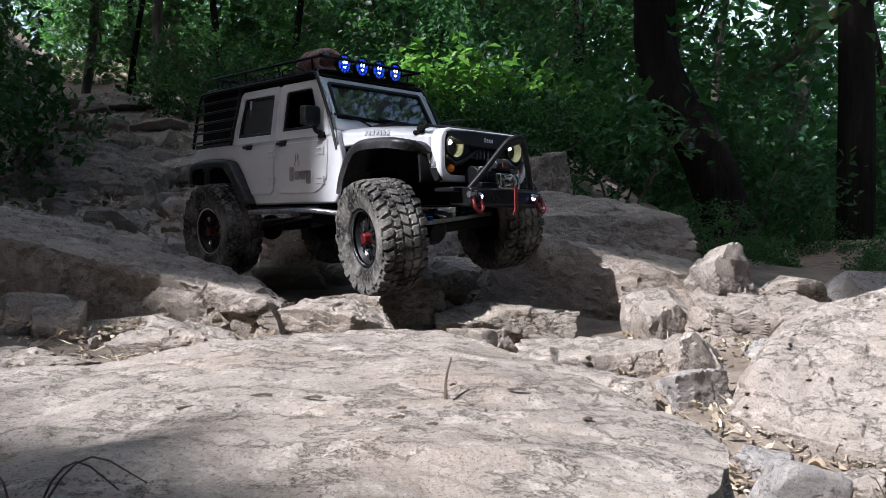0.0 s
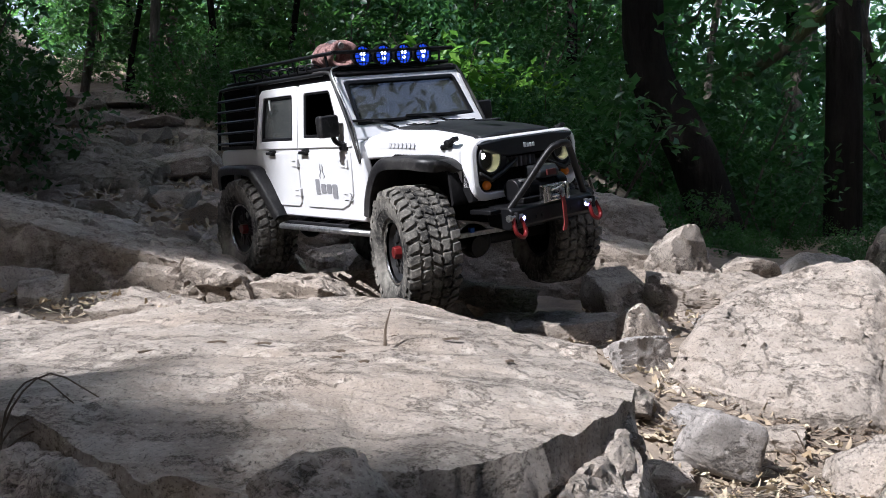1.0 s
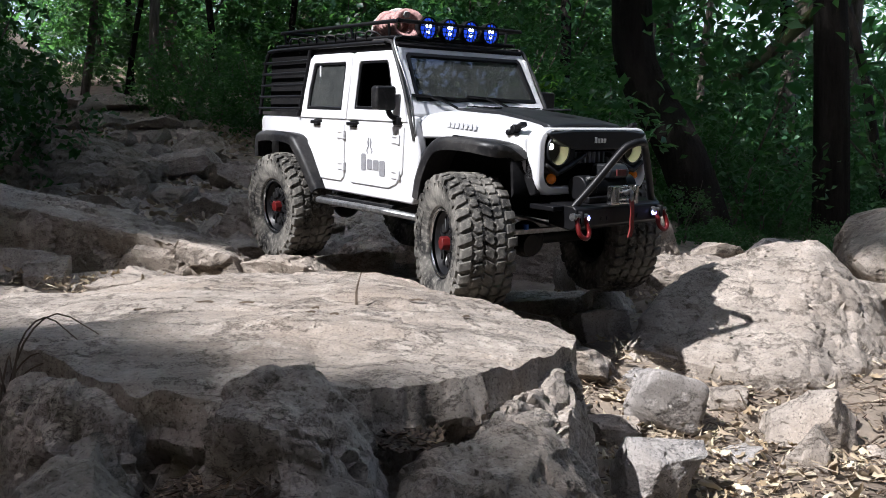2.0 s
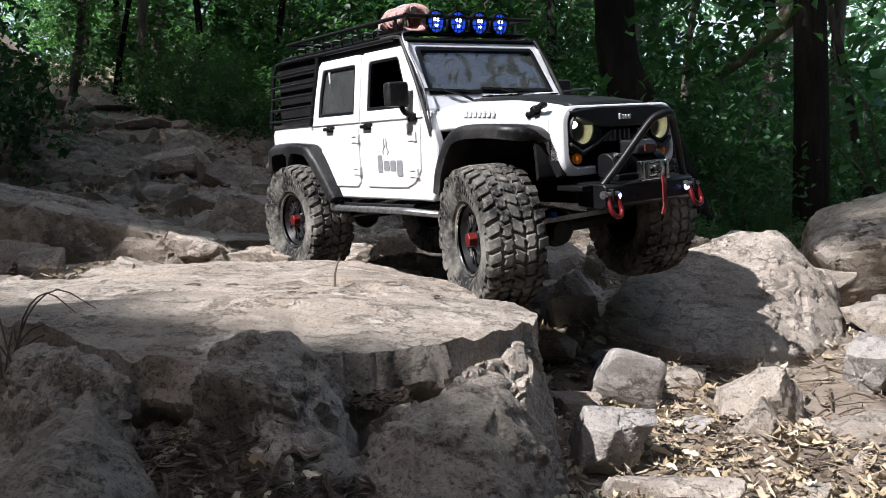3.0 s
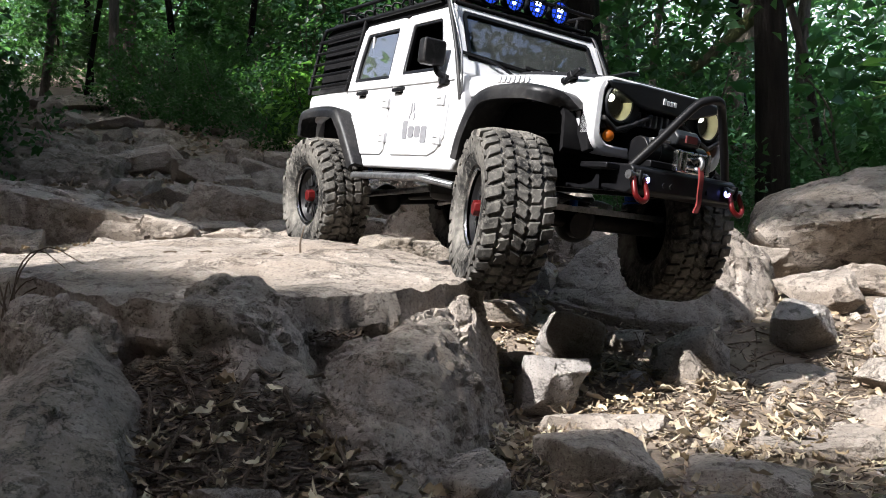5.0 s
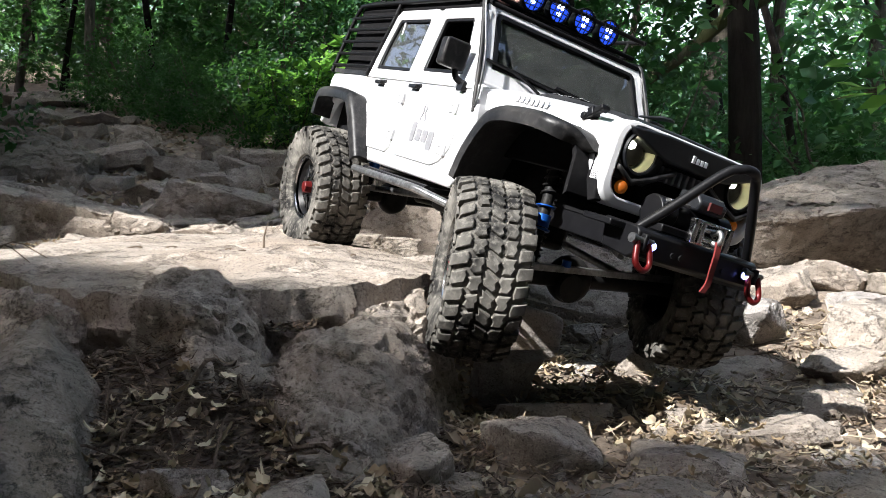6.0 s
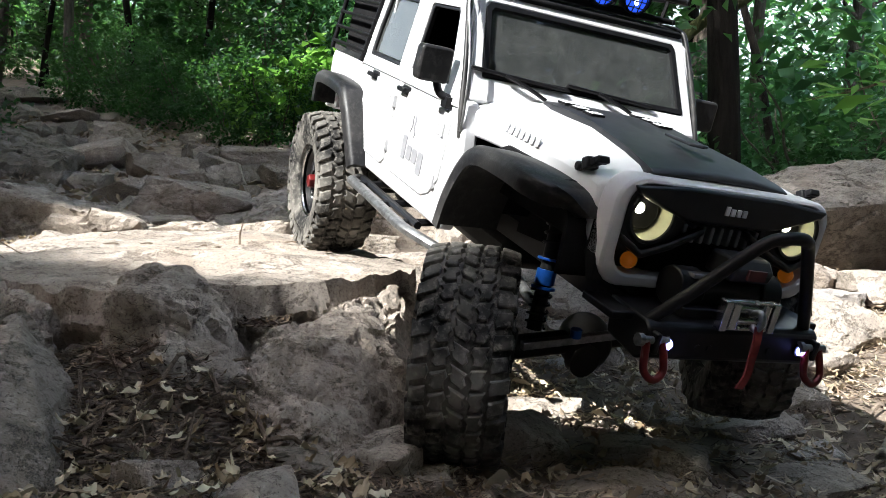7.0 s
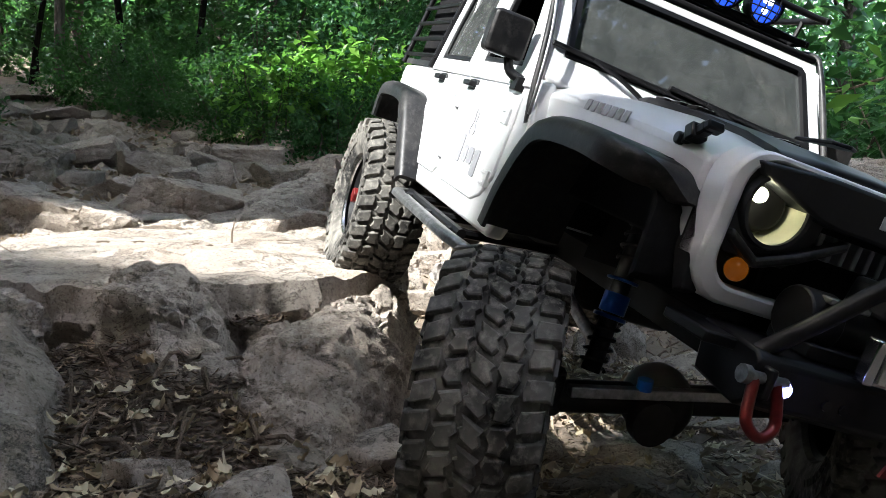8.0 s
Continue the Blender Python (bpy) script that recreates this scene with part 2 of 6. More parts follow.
def ring_frame(bm, outer, inner, depth):
    """A flat frame between two loops of as many points; depth: the way through it."""
    d = Vector(depth)
    o, i = [Vector(v) for v in outer], [Vector(v) for v in inner]
    loops = [[bm.verts.new(v) for v in q] for q in (o, [v + d for v in o], [v + d for v in i], i)]
    bridge(bm, loops + [loops[0]], cap=False)
    return bm


def lathe(bm, profile, seg=48, closed=False):
    """A profile of (y, radius), turned about the y axis."""
    rings = []
    for k in range(seg):
        a = 2 * math.pi * k / seg
        rings.append([bm.verts.new((r * math.sin(a), y, r * math.cos(a))) for y, r in profile])
    for k in range(seg):
        a, b = rings[k], rings[(k + 1) % seg]
        for j in range(len(profile) - (0 if closed else 1)):
            q = (j + 1) % len(profile)
            if profile[j][1] < 1e-6 and profile[q][1] < 1e-6:
                continue
            bm.faces.new((a[j], a[q], b[q], b[j]))
    bmesh.ops.remove_doubles(bm, verts=bm.verts, dist=1e-6)
    return bm


def rounded(cx, cz, hx, hz, r, n=4):
    """A rounded rectangle as (x, z) points."""
    out = []
    for sx, sz, a0 in ((1, 1, 0), (-1, 1, 90), (-1, -1, 180), (1, -1, 270)):
        for k in range(n + 1):
            a = radians(a0 + 90 * k / n)
            out.append((cx + sx * (hx - r) + r * math.cos(a), cz + sz * (hz - r) + r * math.sin(a)))
    return out


def mesh_object(name, verts, faces, material, smooth=False):
    me = bpy.data.meshes.new(name)
    me.from_pydata(verts, [], faces)
    me.materials.append(material)
    if smooth:
        me.polygons.foreach_set("use_smooth", [True] * len(me.polygons))
    me.update()
    return me


def smoothstep(a, b, v):
    t = min(1.0, max(0.0, (v - a) / (b - a)))
    return t * t * (3 - 2 * t)


# ---------------------------------------------------------------- ground
def ground_height(x, y):
    low = 0.098 - (0.11 - 0.07 * smoothstep(0.2, 0.4, y)) * max(-0.25, min(0.35, x - 0.12)) + 0.10 * max(0.0, min(0.5, y - 0.30)) + 0.012 * smoothstep(0.02, -0.12, x) * smoothstep(-0.1, 0.12, y)
    high = 0.195 + 0.02 * smoothstep(0.1, -0.3, x) - 0.032 * smoothstep(0.42, 0.62, x) * smoothstep(1.5, 1.1, y)
    h = low + (high - low) * smoothstep(0.48, 0.80, y + 0.12 * smoothstep(0.1, -0.3, x))
    up = 0.14 * max(0.0, y - 0.85) + 0.14 * max(0.0, y - 2.4)          # the trail climbs
    side = smoothstep(-0.05, 1.0, (x - 0.08 * y) / (0.35 + 0.22 * y)) if y > 0.3 else 0.0
    h += min(up, 2.2) * (1 - 0.85 * side)
    edge = -0.42 * max(0.0, y) - 0.30                                   # the bank beside the trail
    if y > 0.6:
        h += 0.75 * max(0.0, min(2.0, edge - x)) * smoothstep(0.6, 1.4, y)
    h += 0.047 * math.exp(-((x - 0.0) / 0.066) ** 2 - ((y - 0.20) / 0.068) ** 2)      # soil banked against the slab
    q = Vector((x, y, 0.0))
    far = min(1.0, (abs(x) + abs(y)) / 6)
    h += 0.010 * noise.noise(q * 9) + 0.005 * noise.noise(q * 31) + (0.03 + 0.12 * smoothstep(0.5, 1.6, abs(x + 0.4 * y))) * far * noise.noise(q * 0.7)
    return h


def make_ground():
    n = 250
    u = [i / n * 2 - 1 for i in range(n + 1)]
    xs = [0.15 + 0.15 * math.sinh(6.6 * v) for v in u]
    ys = [0.35 + 0.15 * math.sinh(6.6 * v) for v in u]
    verts = [(x, y, ground_height(x, y)) for y in ys for x in xs]
    w = n + 1
    faces = [(j * w + i, j * w + i + 1, (j + 1) * w + i + 1, (j + 1) * w + i) for j in range(n) for i in range(n)]
    ob = new("ground", mesh_object("ground", verts, faces, SOIL, True))
    tagged(ob, "brown forest soil with grit and bark crumbs", "ground", kind="structure")


make_ground()


# ---------------------------------------------------------------- rocks
def facet(q, seed):
    """Broken stone: each cell of a random mosaic is tilted its own way. About -1 to 1."""
    near, spots = noise.voronoi(q)
    c = spots[0]
    g = noise.noise_vector(c * 7.3 + Vector((seed, seed * 0.7, 3.1)))
    return max(-1.2, min(1.2, g.dot(q - c) * 3.2 + g.x * 0.7)) - 0.35 * smoothstep(0.10, 0.0, near[1] - near[0])


def rock_mesh(name, size, seed, material, sub=4, rough=0.026, sharp=150, cuts=9, strata=0.0, planes=(), chips=0.65):
    """A stone: a body split along tilted planes, its edges chipped, with relief at several scales."""
    rng = random.Random(seed)
    half = Vector(size) / 2
    cut = []
    for axis in range(3):
        for s in (-1, 1):
            v = Vector([rng.uniform(-0.30, 0.30) for _ in range(3)])
            v[axis] = s
            cut.append((v.normalized(), rng.uniform(0.80, 1.0)))
    for _ in range(cuts):
        v = Vector([rng.gauss(0, 1) for _ in range(3)]).normalized()
        cut.append((v, rng.uniform(0.74, 1.02)))
    for nx, ny, nz, d in planes:
        cut.append((Vector((nx, ny, nz)).normalized(), d))
    bm = bmesh.new()
    bmesh.ops.create_icosphere(bm, subdivisions=sub, radius=1.0)
    off = Vector((rng.uniform(0, 50), rng.uniform(0, 50), rng.uniform(0, 50)))
    scale = min(size)
    fine = sub > 5
    lay = Vector((rng.uniform(-0.3, 0.3), rng.uniform(-0.3, 0.3), 1.0)).normalized()
    for v in bm.verts:
        d = v.co.normalized()
        w = (d + 0.07 * noise.noise_vector(d * 2.3 + off)).normalized()
        acc = 0.0
        for nrm, dist in cut:
            k = nrm.dot(w) / dist
            if k > 0.3:
                acc += k ** sharp
        r = acc ** (-1.0 / sharp)
        p = Vector((d.x * r * half.x, d.y * r * half.y, d.z * r * half.z))
        q = p / scale + off
        e = noise.fractal(q * 1.7, 0.9, 2.1, 7) * rough
        e -= rough * 0.9 * max(0.0, 0.22 - abs(noise.noise(q * 1.9 + off))) / 0.22 * 0.5       # worn cracks
        e += chips * (0.042 * facet(q * 2.2, seed) + 0.014 * facet(q * 6.5, seed + 5))
        e -= (0.006 + strata) * abs(noise.noise(Vector((q.x * 0.8, q.y * 0.8, q.dot(lay) * 8.0))))
        v.co = p + d * (e * scale + (relief(p + off * 0.05, seed, 0.0032 * chips, 0.0030 * chips, 21.0) if fine else 0.0))
    lo = Vector([min(v.co[k] for v in bm.verts) for k in range(3)])
    hi = Vector([max(v.co[k] for v in bm.verts) for k in range(3)])
    for v in bm.verts:
        v.co = Vector([(v.co[k] - (lo[k] + hi[k]) / 2) * size[k] / (hi[k] - lo[k]) for k in range(3)])
    return bm


def stone(label, at, size, turn=(0, 0, 0), seed=0, material=None, name="rock", sub=None, **more):
    if len(at) == 2:
        at = (*at, ground_height(*at) + (0.22 if size[2] > 0.042 else 0.0) * size[2])
    if sub is None:
        sub = 6 if max(size) > 0.12 else 5 if max(size) > 0.05 else 4
    bm = rock_mesh(name, size, seed, material or STONE, sub=sub, **more)
    ob = finish(name, bm, material or STONE, 24)
    ob.matrix_basis = pose(*at, *turn)
    return tagged(ob, label, "rock")


def chipped(points, seed, fine=0.005, rounds=3, rough=0.006, chip=0.004, wide=18.0):
    """A block of rock spanned between a few corners: edges worn round, the faces chipped and rough."""
    bm = bmesh.new()
    for q in points:
        bm.verts.new(q)
    out = bmesh.ops.convex_hull(bm, input=bm.verts)
    bmesh.ops.delete(bm, geom=[v for v in bm.verts if not v.link_faces], context="VERTS")
    for size in (8 * fine, 4 * fine, 2 * fine, 1.4 * fine, 1.2 * fine):
        for _ in range(3):
            long = [e for e in bm.edges if e.calc_length() > size]
            if not long:
                break
            bmesh.ops.subdivide_edges(bm, edges=long, cuts=1)
            bmesh.ops.triangulate(bm, faces=[f for f in bm.faces if len(f.verts) > 3])
        if size == 4 * fine:
            for _ in range(rounds):
                bmesh.ops.smooth_vert(bm, verts=bm.verts, factor=0.5, use_axis_x=True, use_axis_y=True, use_axis_z=True)
    bm.normal_update()
    for v, n in [(v, v.normal.copy()) for v in bm.verts]:
        v.co += n * relief(v.co, seed, rough, chip, wide)
    return bm


def relief(q, seed, rough, chip, wide):
    o = Vector((seed * 1.7, seed * 0.6, seed))
    e = rough * 0.75 * noise.fractal(q * wide + o, 1.0, 2.1, 6)
    e += chip * facet(q * wide * 1.9 + o, seed) + 0.45 * chip * facet(q * wide * 4.5 + o, seed + 3)
    lay = Vector((0.25, -0.2, 1.0)).dot(q)
    return e - 0.2 * chip * abs(noise.noise(Vector((q.x * 14, q.y * 14, lay * 190 + seed))))


SLAB_EDGE = [(-0.020, 0.214), (0.060, 0.256), (0.124, 0.338), (0.147, 0.41), (0.108, 0.50), (0.060, 0.585), (-0.05, 0.635), (-0.20, 0.56), (-0.38, 0.51), (-0.40, 0.36), (-0.160, 0.292), (-0.085, 0.240)]


def slab_top(x, y):
    z = 0.2225 + 0.075 * (y - 0.45) - 0.13 * max(0.0, x - 0.01) - 0.12 * max(0.0, 0.33 - y) - 0.05 * max(0.0, -0.12 - x)
    z += 0.0035 * noise.fractal(Vector((x * 11, y * 11, 0)), 1.0, 2.0, 4) + 0.0014 * noise.fractal(Vector((x * 60, y * 130, 3.0)), 1.0, 2.0, 4)
    return z - 0.0035 * smoothstep(0.12, 0.02, abs(noise.noise(Vector((x * 5 + y * 2, y * 13, 6.0)))))


def slab():
    """The broad flat slab in the middle: worn level top, steep broken sides, blocks standing out in front."""
    loop = smooth_path(SLAB_EDGE + SLAB_EDGE[:1], 44)[:-1]
    n = len(loop)
    mid = Vector((-0.10, 0.40, 0.0))
    inner, down = 80, 46
    verts, faces = [], []
    for i, c in enumerate(loop):
        c = Vector((c.x, c.y, 0.0))
        way = (Vector((*loop[(i + 1) % n].xy, 0)) - Vector((*loop[i - 1].xy, 0))).normalized()
        out = Vector((way.y, -way.x, 0.0))
        c += out * (0.003 * noise.fractal(Vector((c.x * 20, c.y * 20, 2.0)), 1.0, 2.0, 2) - 0.002)
        for k in range(inner + down):
            if k < inner:
                f = 1 - (1 - k / inner) ** 1.6
                p = mid.lerp(c, f)
                p.z = slab_top(p.x, p.y)
                gap = (c - p).length
                p.z -= 0.007 * smoothstep(0.020, 0.0, gap) + 0.004 * smoothstep(0.007, 0.0, gap)
                w = smoothstep(0.014, 0.0, gap) * 0.5
            else:
                s = (k - inner + 1) / down * 0.19
                lean = -0.22 + 0.12 * noise.noise(Vector((c.x * 9, c.y * 9, 5.0)))
                p = c + out * (0.004 * smoothstep(0, 0.01, s) + lean * s + 0.010 * smoothstep(0, 0.012, s) * noise.noise(Vector((c.x * 26, c.y * 26, s * 60))))
                p.z = slab_top(c.x, c.y) - 0.011 - s
                w = 0.5 + 0.5 * smoothstep(0.0, 0.02, s)
            if w > 0:
                q = Vector((p.x, p.y, p.z))
                p = p + (out * w + Vector((0, 0, 0.3 * w))) * relief(q, 2.0, 0.007, 0.0055, 16.0)
            verts.append(p)
    t = inner + down
    for i in range(n):
        a, b = i * t, (i + 1) % n * t
        for k in range(t - 1):
            faces.append((a + k, b + k, b + k + 1, a + k + 1))
    me = mesh_object("rock_slab", verts, faces, STONE, True)
    bm = bmesh.new()
    bm.from_mesh(me)
    bmesh.ops.remove_doubles(bm, verts=bm.verts, dist=1e-5)
    rim = [e for e in bm.edges if e.is_boundary]
    bmesh.ops.holes_fill(bm, edges=rim, sides=0)
    bmesh.ops.recalc_face_normals(bm, faces=bm.faces)
    blocks = (
        # the knob and its arm
        ([(-0.028, 0.206, 0.198), (-0.012, 0.216, 0.205), (0.012, 0.208, 0.205), (0.026, 0.200, 0.193), (-0.020, 0.176, 0.194), (0.004, 0.172, 0.190), (0.027, 0.180, 0.176), (0.0, 0.27, 0.192), (-0.036, 0.182, 0.150), (0.030, 0.176, 0.130), (0.045, 0.24, 0.13), (-0.030, 0.25, 0.13)], 31, 0.005),
        ([(-0.002, 0.176, 0.183), (0.036, 0.186, 0.163), (0.046, 0.200, 0.150), (0.016, 0.156, 0.146), (0.052, 0.182, 0.120), (-0.012, 0.158, 0.120), (0.0, 0.21, 0.17), (0.04, 0.22, 0.12)], 32, 0.006),
        # a ledge beside the notch
        ([(-0.098, 0.236, 0.194), (-0.066, 0.220, 0.186), (-0.150, 0.282, 0.194), (-0.060, 0.208, 0.165), (-0.060, 0.198, 0.12), (-0.12, 0.222, 0.12), (-0.17, 0.27, 0.12), (-0.10, 0.30, 0.12), (-0.10, 0.29, 0.19)], 33, 0.006),
        # the rounded foot
        ([(0.046, 0.222, 0.166), (0.077, 0.226, 0.176), (0.100, 0.250, 0.178), (0.112, 0.272, 0.182), (0.042, 0.190, 0.156), (0.074, 0.184, 0.163), (0.100, 0.200, 0.163), (0.040, 0.160, 0.135), (0.072, 0.148, 0.135), (0.104, 0.172, 0.137), (0.124, 0.232, 0.158), (0.030, 0.150, 0.085), (0.070, 0.126, 0.085), (0.114, 0.152, 0.085), (0.134, 0.215, 0.085), (0.03, 0.26, 0.085), (0.12, 0.29, 0.085)], 34, 0.0050),
        # the crag under the tip
        ([(0.078, 0.252, 0.178), (0.100, 0.282, 0.180), (0.130, 0.338, 0.186), (0.142, 0.385, 0.188), (0.082, 0.232, 0.165), (0.110, 0.246, 0.148), (0.134, 0.290, 0.140), (0.104, 0.222, 0.085), (0.142, 0.262, 0.080), (0.166, 0.36, 0.080), (0.05, 0.31, 0.085), (0.10, 0.38, 0.085)], 35, 0.0045),
    )
    for points, seed, rough in blocks:
        extra = chipped(points, seed, 0.0028, 2, rough, 0.0034, 22.0)
        side = bpy.data.meshes.new("block")
        extra.to_mesh(side)
        extra.free()
        bm.from_mesh(side)
        bpy.data.meshes.remove(side)
    for f in bm.faces:
        f.smooth = True
    bm.to_mesh(me)
    bm.free()
    me.set_sharp_from_angle(angle=radians(26))
    ob = new("rock_slab", me)
    return tagged(ob, "broad flat pale grey rock slab with a worn level top and broken front", "rock slab")


def block_rock(label, points, seed, material, fine=0.004, rough=0.006, chip=0.0035, wide=18.0, rounds=3):
    ob = finish("rock", chipped(points, seed, fine, rounds, rough, chip, wide), material, 24)
    return tagged(ob, label, "rock")


slab()
S = "grey weathered stone lying among others on the trail"
block_rock("upright slanting grey rock with a ridge", [(-0.074, 0.200, 0.184), (-0.056, 0.150, 0.173), (-0.060, 0.110, 0.164), (-0.026, 0.100, 0.144), (-0.034, 0.150, 0.152), (-0.046, 0.040, 0.138), (-0.040, 0.205, 0.125), (-0.010, 0.125, 0.100), (0.004, 0.030, 0.085), (-0.110, 0.190, 0.150), (-0.116, 0.100, 0.138), (-0.110, 0.010, 0.110), (-0.12, 0.215, 0.08), (-0.13, -0.01, 0.07), (0.0, 0.0, 0.07)], 15, STONE_DARK, 0.0032, 0.0032, 0.0022, 22.0, 0)
block_rock("low dark grey rock beside the ridged one", [(-0.120, 0.195, 0.152), (-0.165, 0.205, 0.152), (-0.105, 0.130, 0.138), (-0.175, 0.120, 0.140), (-0.16, 0.04, 0.125), (-0.10, 0.05, 0.120), (-0.09, 0.21, 0.08), (-0.21, 0.22, 0.08), (-0.21, 0.02, 0.07), (-0.08, 0.02, 0.07)], 16, STONE, 0.0045, 0.008, 0.005, 22.0)
# the gully's right side
block_rock("large boulder with a flat cracked face", [(0.226, 0.620, 0.172), (0.276, 0.670, 0.217), (0.342, 0.700, 0.240), (0.408, 0.720, 0.264), (0.452, 0.720, 0.268), (0.478, 0.700, 0.230), (0.518, 0.730, 0.205), (0.494, 0.655, 0.150), (0.428, 0.594, 0.150), (0.357, 0.562, 0.148), (0.310, 0.572, 0.150), (0.430, 0.600, 0.09), (0.350, 0.580, 0.09), (0.230, 0.64, 0.09), (0.52, 0.70, 0.10), (0.25, 0.78, 0.09), (0.50, 0.82, 0.10), (0.46, 0.80, 0.255), (0.36, 0.79, 0.24)], 21, STONE, 0.0042, 0.0042, 0.0030, 12.0, 2)
block_rock("huge rounded boulder with a shaded underside", [(0.555, 0.86, 0.248), (0.565, 0.84, 0.225), (0.640, 0.89, 0.288), (0.780, 1.00, 0.338), (0.950, 1.05, 0.360), (1.150, 1.05, 0.350), (0.660, 0.80, 0.255), (0.780, 0.82, 0.275), (0.980, 0.84, 0.285), (1.2, 0.9, 0.28), (0.620, 0.88, 0.16), (0.780, 0.91, 0.15), (1.000, 0.93, 0.15), (1.2, 1.0, 0.15), (0.70, 1.25, 0.18), (1.15, 1.3, 0.18), (0.72, 1.20, 0.31), (1.10, 1.25, 0.34)], 22, STONE, 0.006, 0.0060, 0.0035, 9.0, 3)
stone("rounded pale stone in dry leaves", (0.234, 0.512, 0.140), (0.060, 0.052, 0.046), (0, 10, 20), 23, STONE_PALE, sharp=7, cuts=2, chips=0.4)
stone("pale angular block of stone in dry leaves", (0.192, 0.376, 0.120), (0.056, 0.050, 0.044), (0, 6, -12), 24, STONE_PALE)
stone("pale angular stone in dry leaves", (0.335, 0.495, 0.126), (0.078, 0.06, 0.052), (4, 0, 10), 25, STONE)
stone("small wedge of stone standing on edge", (0.308, 0.428), (0.036, 0.026, 0.044), (0, 0, 30), 26, STONE)
stone(S, (0.405, 0.455), (0.10, 0.07, 0.030), (0, 0, 14), 27, STONE)
stone("rounded grey cobble set in the soil", (0.186, 0.216, 0.100), (0.066, 0.056, 0.040), (0, 0, 8), 28, STONE, sharp=14)
stone(S, (0.215, 0.330), (0.09, 0.05, 0.03), (0, 0, -18), 29, STONE)
stone(S, (0.47, 0.56), (0.09, 0.07, 0.06), (0, 0, 40), 30, STONE_PALE)
stone(S, (0.550, 0.66), (0.09, 0.07, 0.055), (0, 0, 10), 31, STONE)
stone(S, (0.54, 0.79), (0.09, 0.08, 0.055), (0, 8, 60), 32, STONE)
stone(S, (0.64, 0.72), (0.11, 0.08, 0.050), (0, 0, -10), 33, STONE)
stone(S, (0.50, 0.45), (0.10, 0.07, 0.045), (0, 0, 30), 34, STONE)
stone(S, (0.58, 0.55), (0.12, 0.09, 0.06), (0, 0, 75), 35, STONE)
stone(S, (0.43, 0.36), (0.07, 0.05, 0.03), (0, 0, 15), 36, STONE)
stone(S, (0.36, 0.30), (0.10, 0.05, 0.028), (0, 0, 5), 37, STONE)
stone(S, (0.275, 0.235), (0.08, 0.045, 0.03), (0, 0, -20), 38, STONE)
stone("flat grey stone under the leaves", (0.60, 0.40), (0.13, 0.08, 0.04), (0, 0, 20), 39, STONE)
for k, (x, y, w, d, h) in enumerate(((0.50, 0.62, 0.07, 0.06, 0.055), (0.62, 0.63, 0.10, 0.08, 0.06), (0.70, 0.66, 0.12, 0.09, 0.07), (0.45, 0.70, 0.07, 0.06, 0.05), (0.57, 0.86, 0.09, 0.08, 0.06), (0.66, 0.85, 0.10, 0.08, 0.06),
                                       (0.54, 0.50, 0.09, 0.06, 0.045), (0.66, 0.52, 0.11, 0.08, 0.05), (0.30, 0.56, 0.05, 0.04, 0.035), (0.24, 0.58, 0.06, 0.05, 0.04), (0.19, 0.50, 0.05, 0.05, 0.04), (0.27, 0.45, 0.04, 0.03, 0.022),
                                       (0.47, 0.40, 0.06, 0.045, 0.025), (0.54, 0.36, 0.08, 0.06, 0.03), (0.31, 0.345, 0.05, 0.035, 0.02), (0.40, 0.27, 0.07, 0.05, 0.024), (0.48, 0.28, 0.08, 0.06, 0.03))):
    stone("angular pale stone on the sunny flat", (x, y), (w * 0.85, d * 0.85, h * 0.7), (0, 0, 37 * k % 90), 130 + k, (STONE, STONE_PALE)[k % 2])
# stones close before the camera
stone("dark cobble with a blue-grey chip", (0.058, 0.078, 0.106), (0.044, 0.050, 0.040), (0, 0, 12), 41, STONE, sharp=16, sub=5)
stone("dark pointed cobble in the litter", (0.020, 0.094, 0.112), (0.034, 0.036, 0.040), (0, 0, 50), 42, STONE, sharp=30, sub=5)
stone("rounded grey cobble bedded in the soil", (0.113, 0.165, 0.106), (0.040, 0.05, 0.034), (0, 0, 30), 48, STONE, sharp=16, sub=5)
stone("small upright stone in the bark litter", (-0.008, 0.176, 0.140), (0.016, 0.016, 0.034), (0, 10, 30), 49, STONE_DARK)
stone("small dark stone in the litter", (0.075, 0.125), (0.035, 0.028, 0.026), (0, 0, 5), 43, STONE_DARK)
stone("small dark stone in the litter", (0.130, 0.150), (0.04, 0.03, 0.022), (0, 0, -30), 44, STONE_DARK)
stone("dark stone at the edge of the litter", (-0.09, 0.055), (0.06, 0.05, 0.04), (0, 0, 20), 45, STONE_DARK)
stone("flat stone half buried in the soil", (0.23, 0.165), (0.10, 0.05, 0.024), (0, 0, -8), 46, STONE_DARK)
stone("flat stone half buried in the soil", (0.36, 0.20), (0.08, 0.05, 0.026), (0, 0, 22), 47, STONE_DARK)
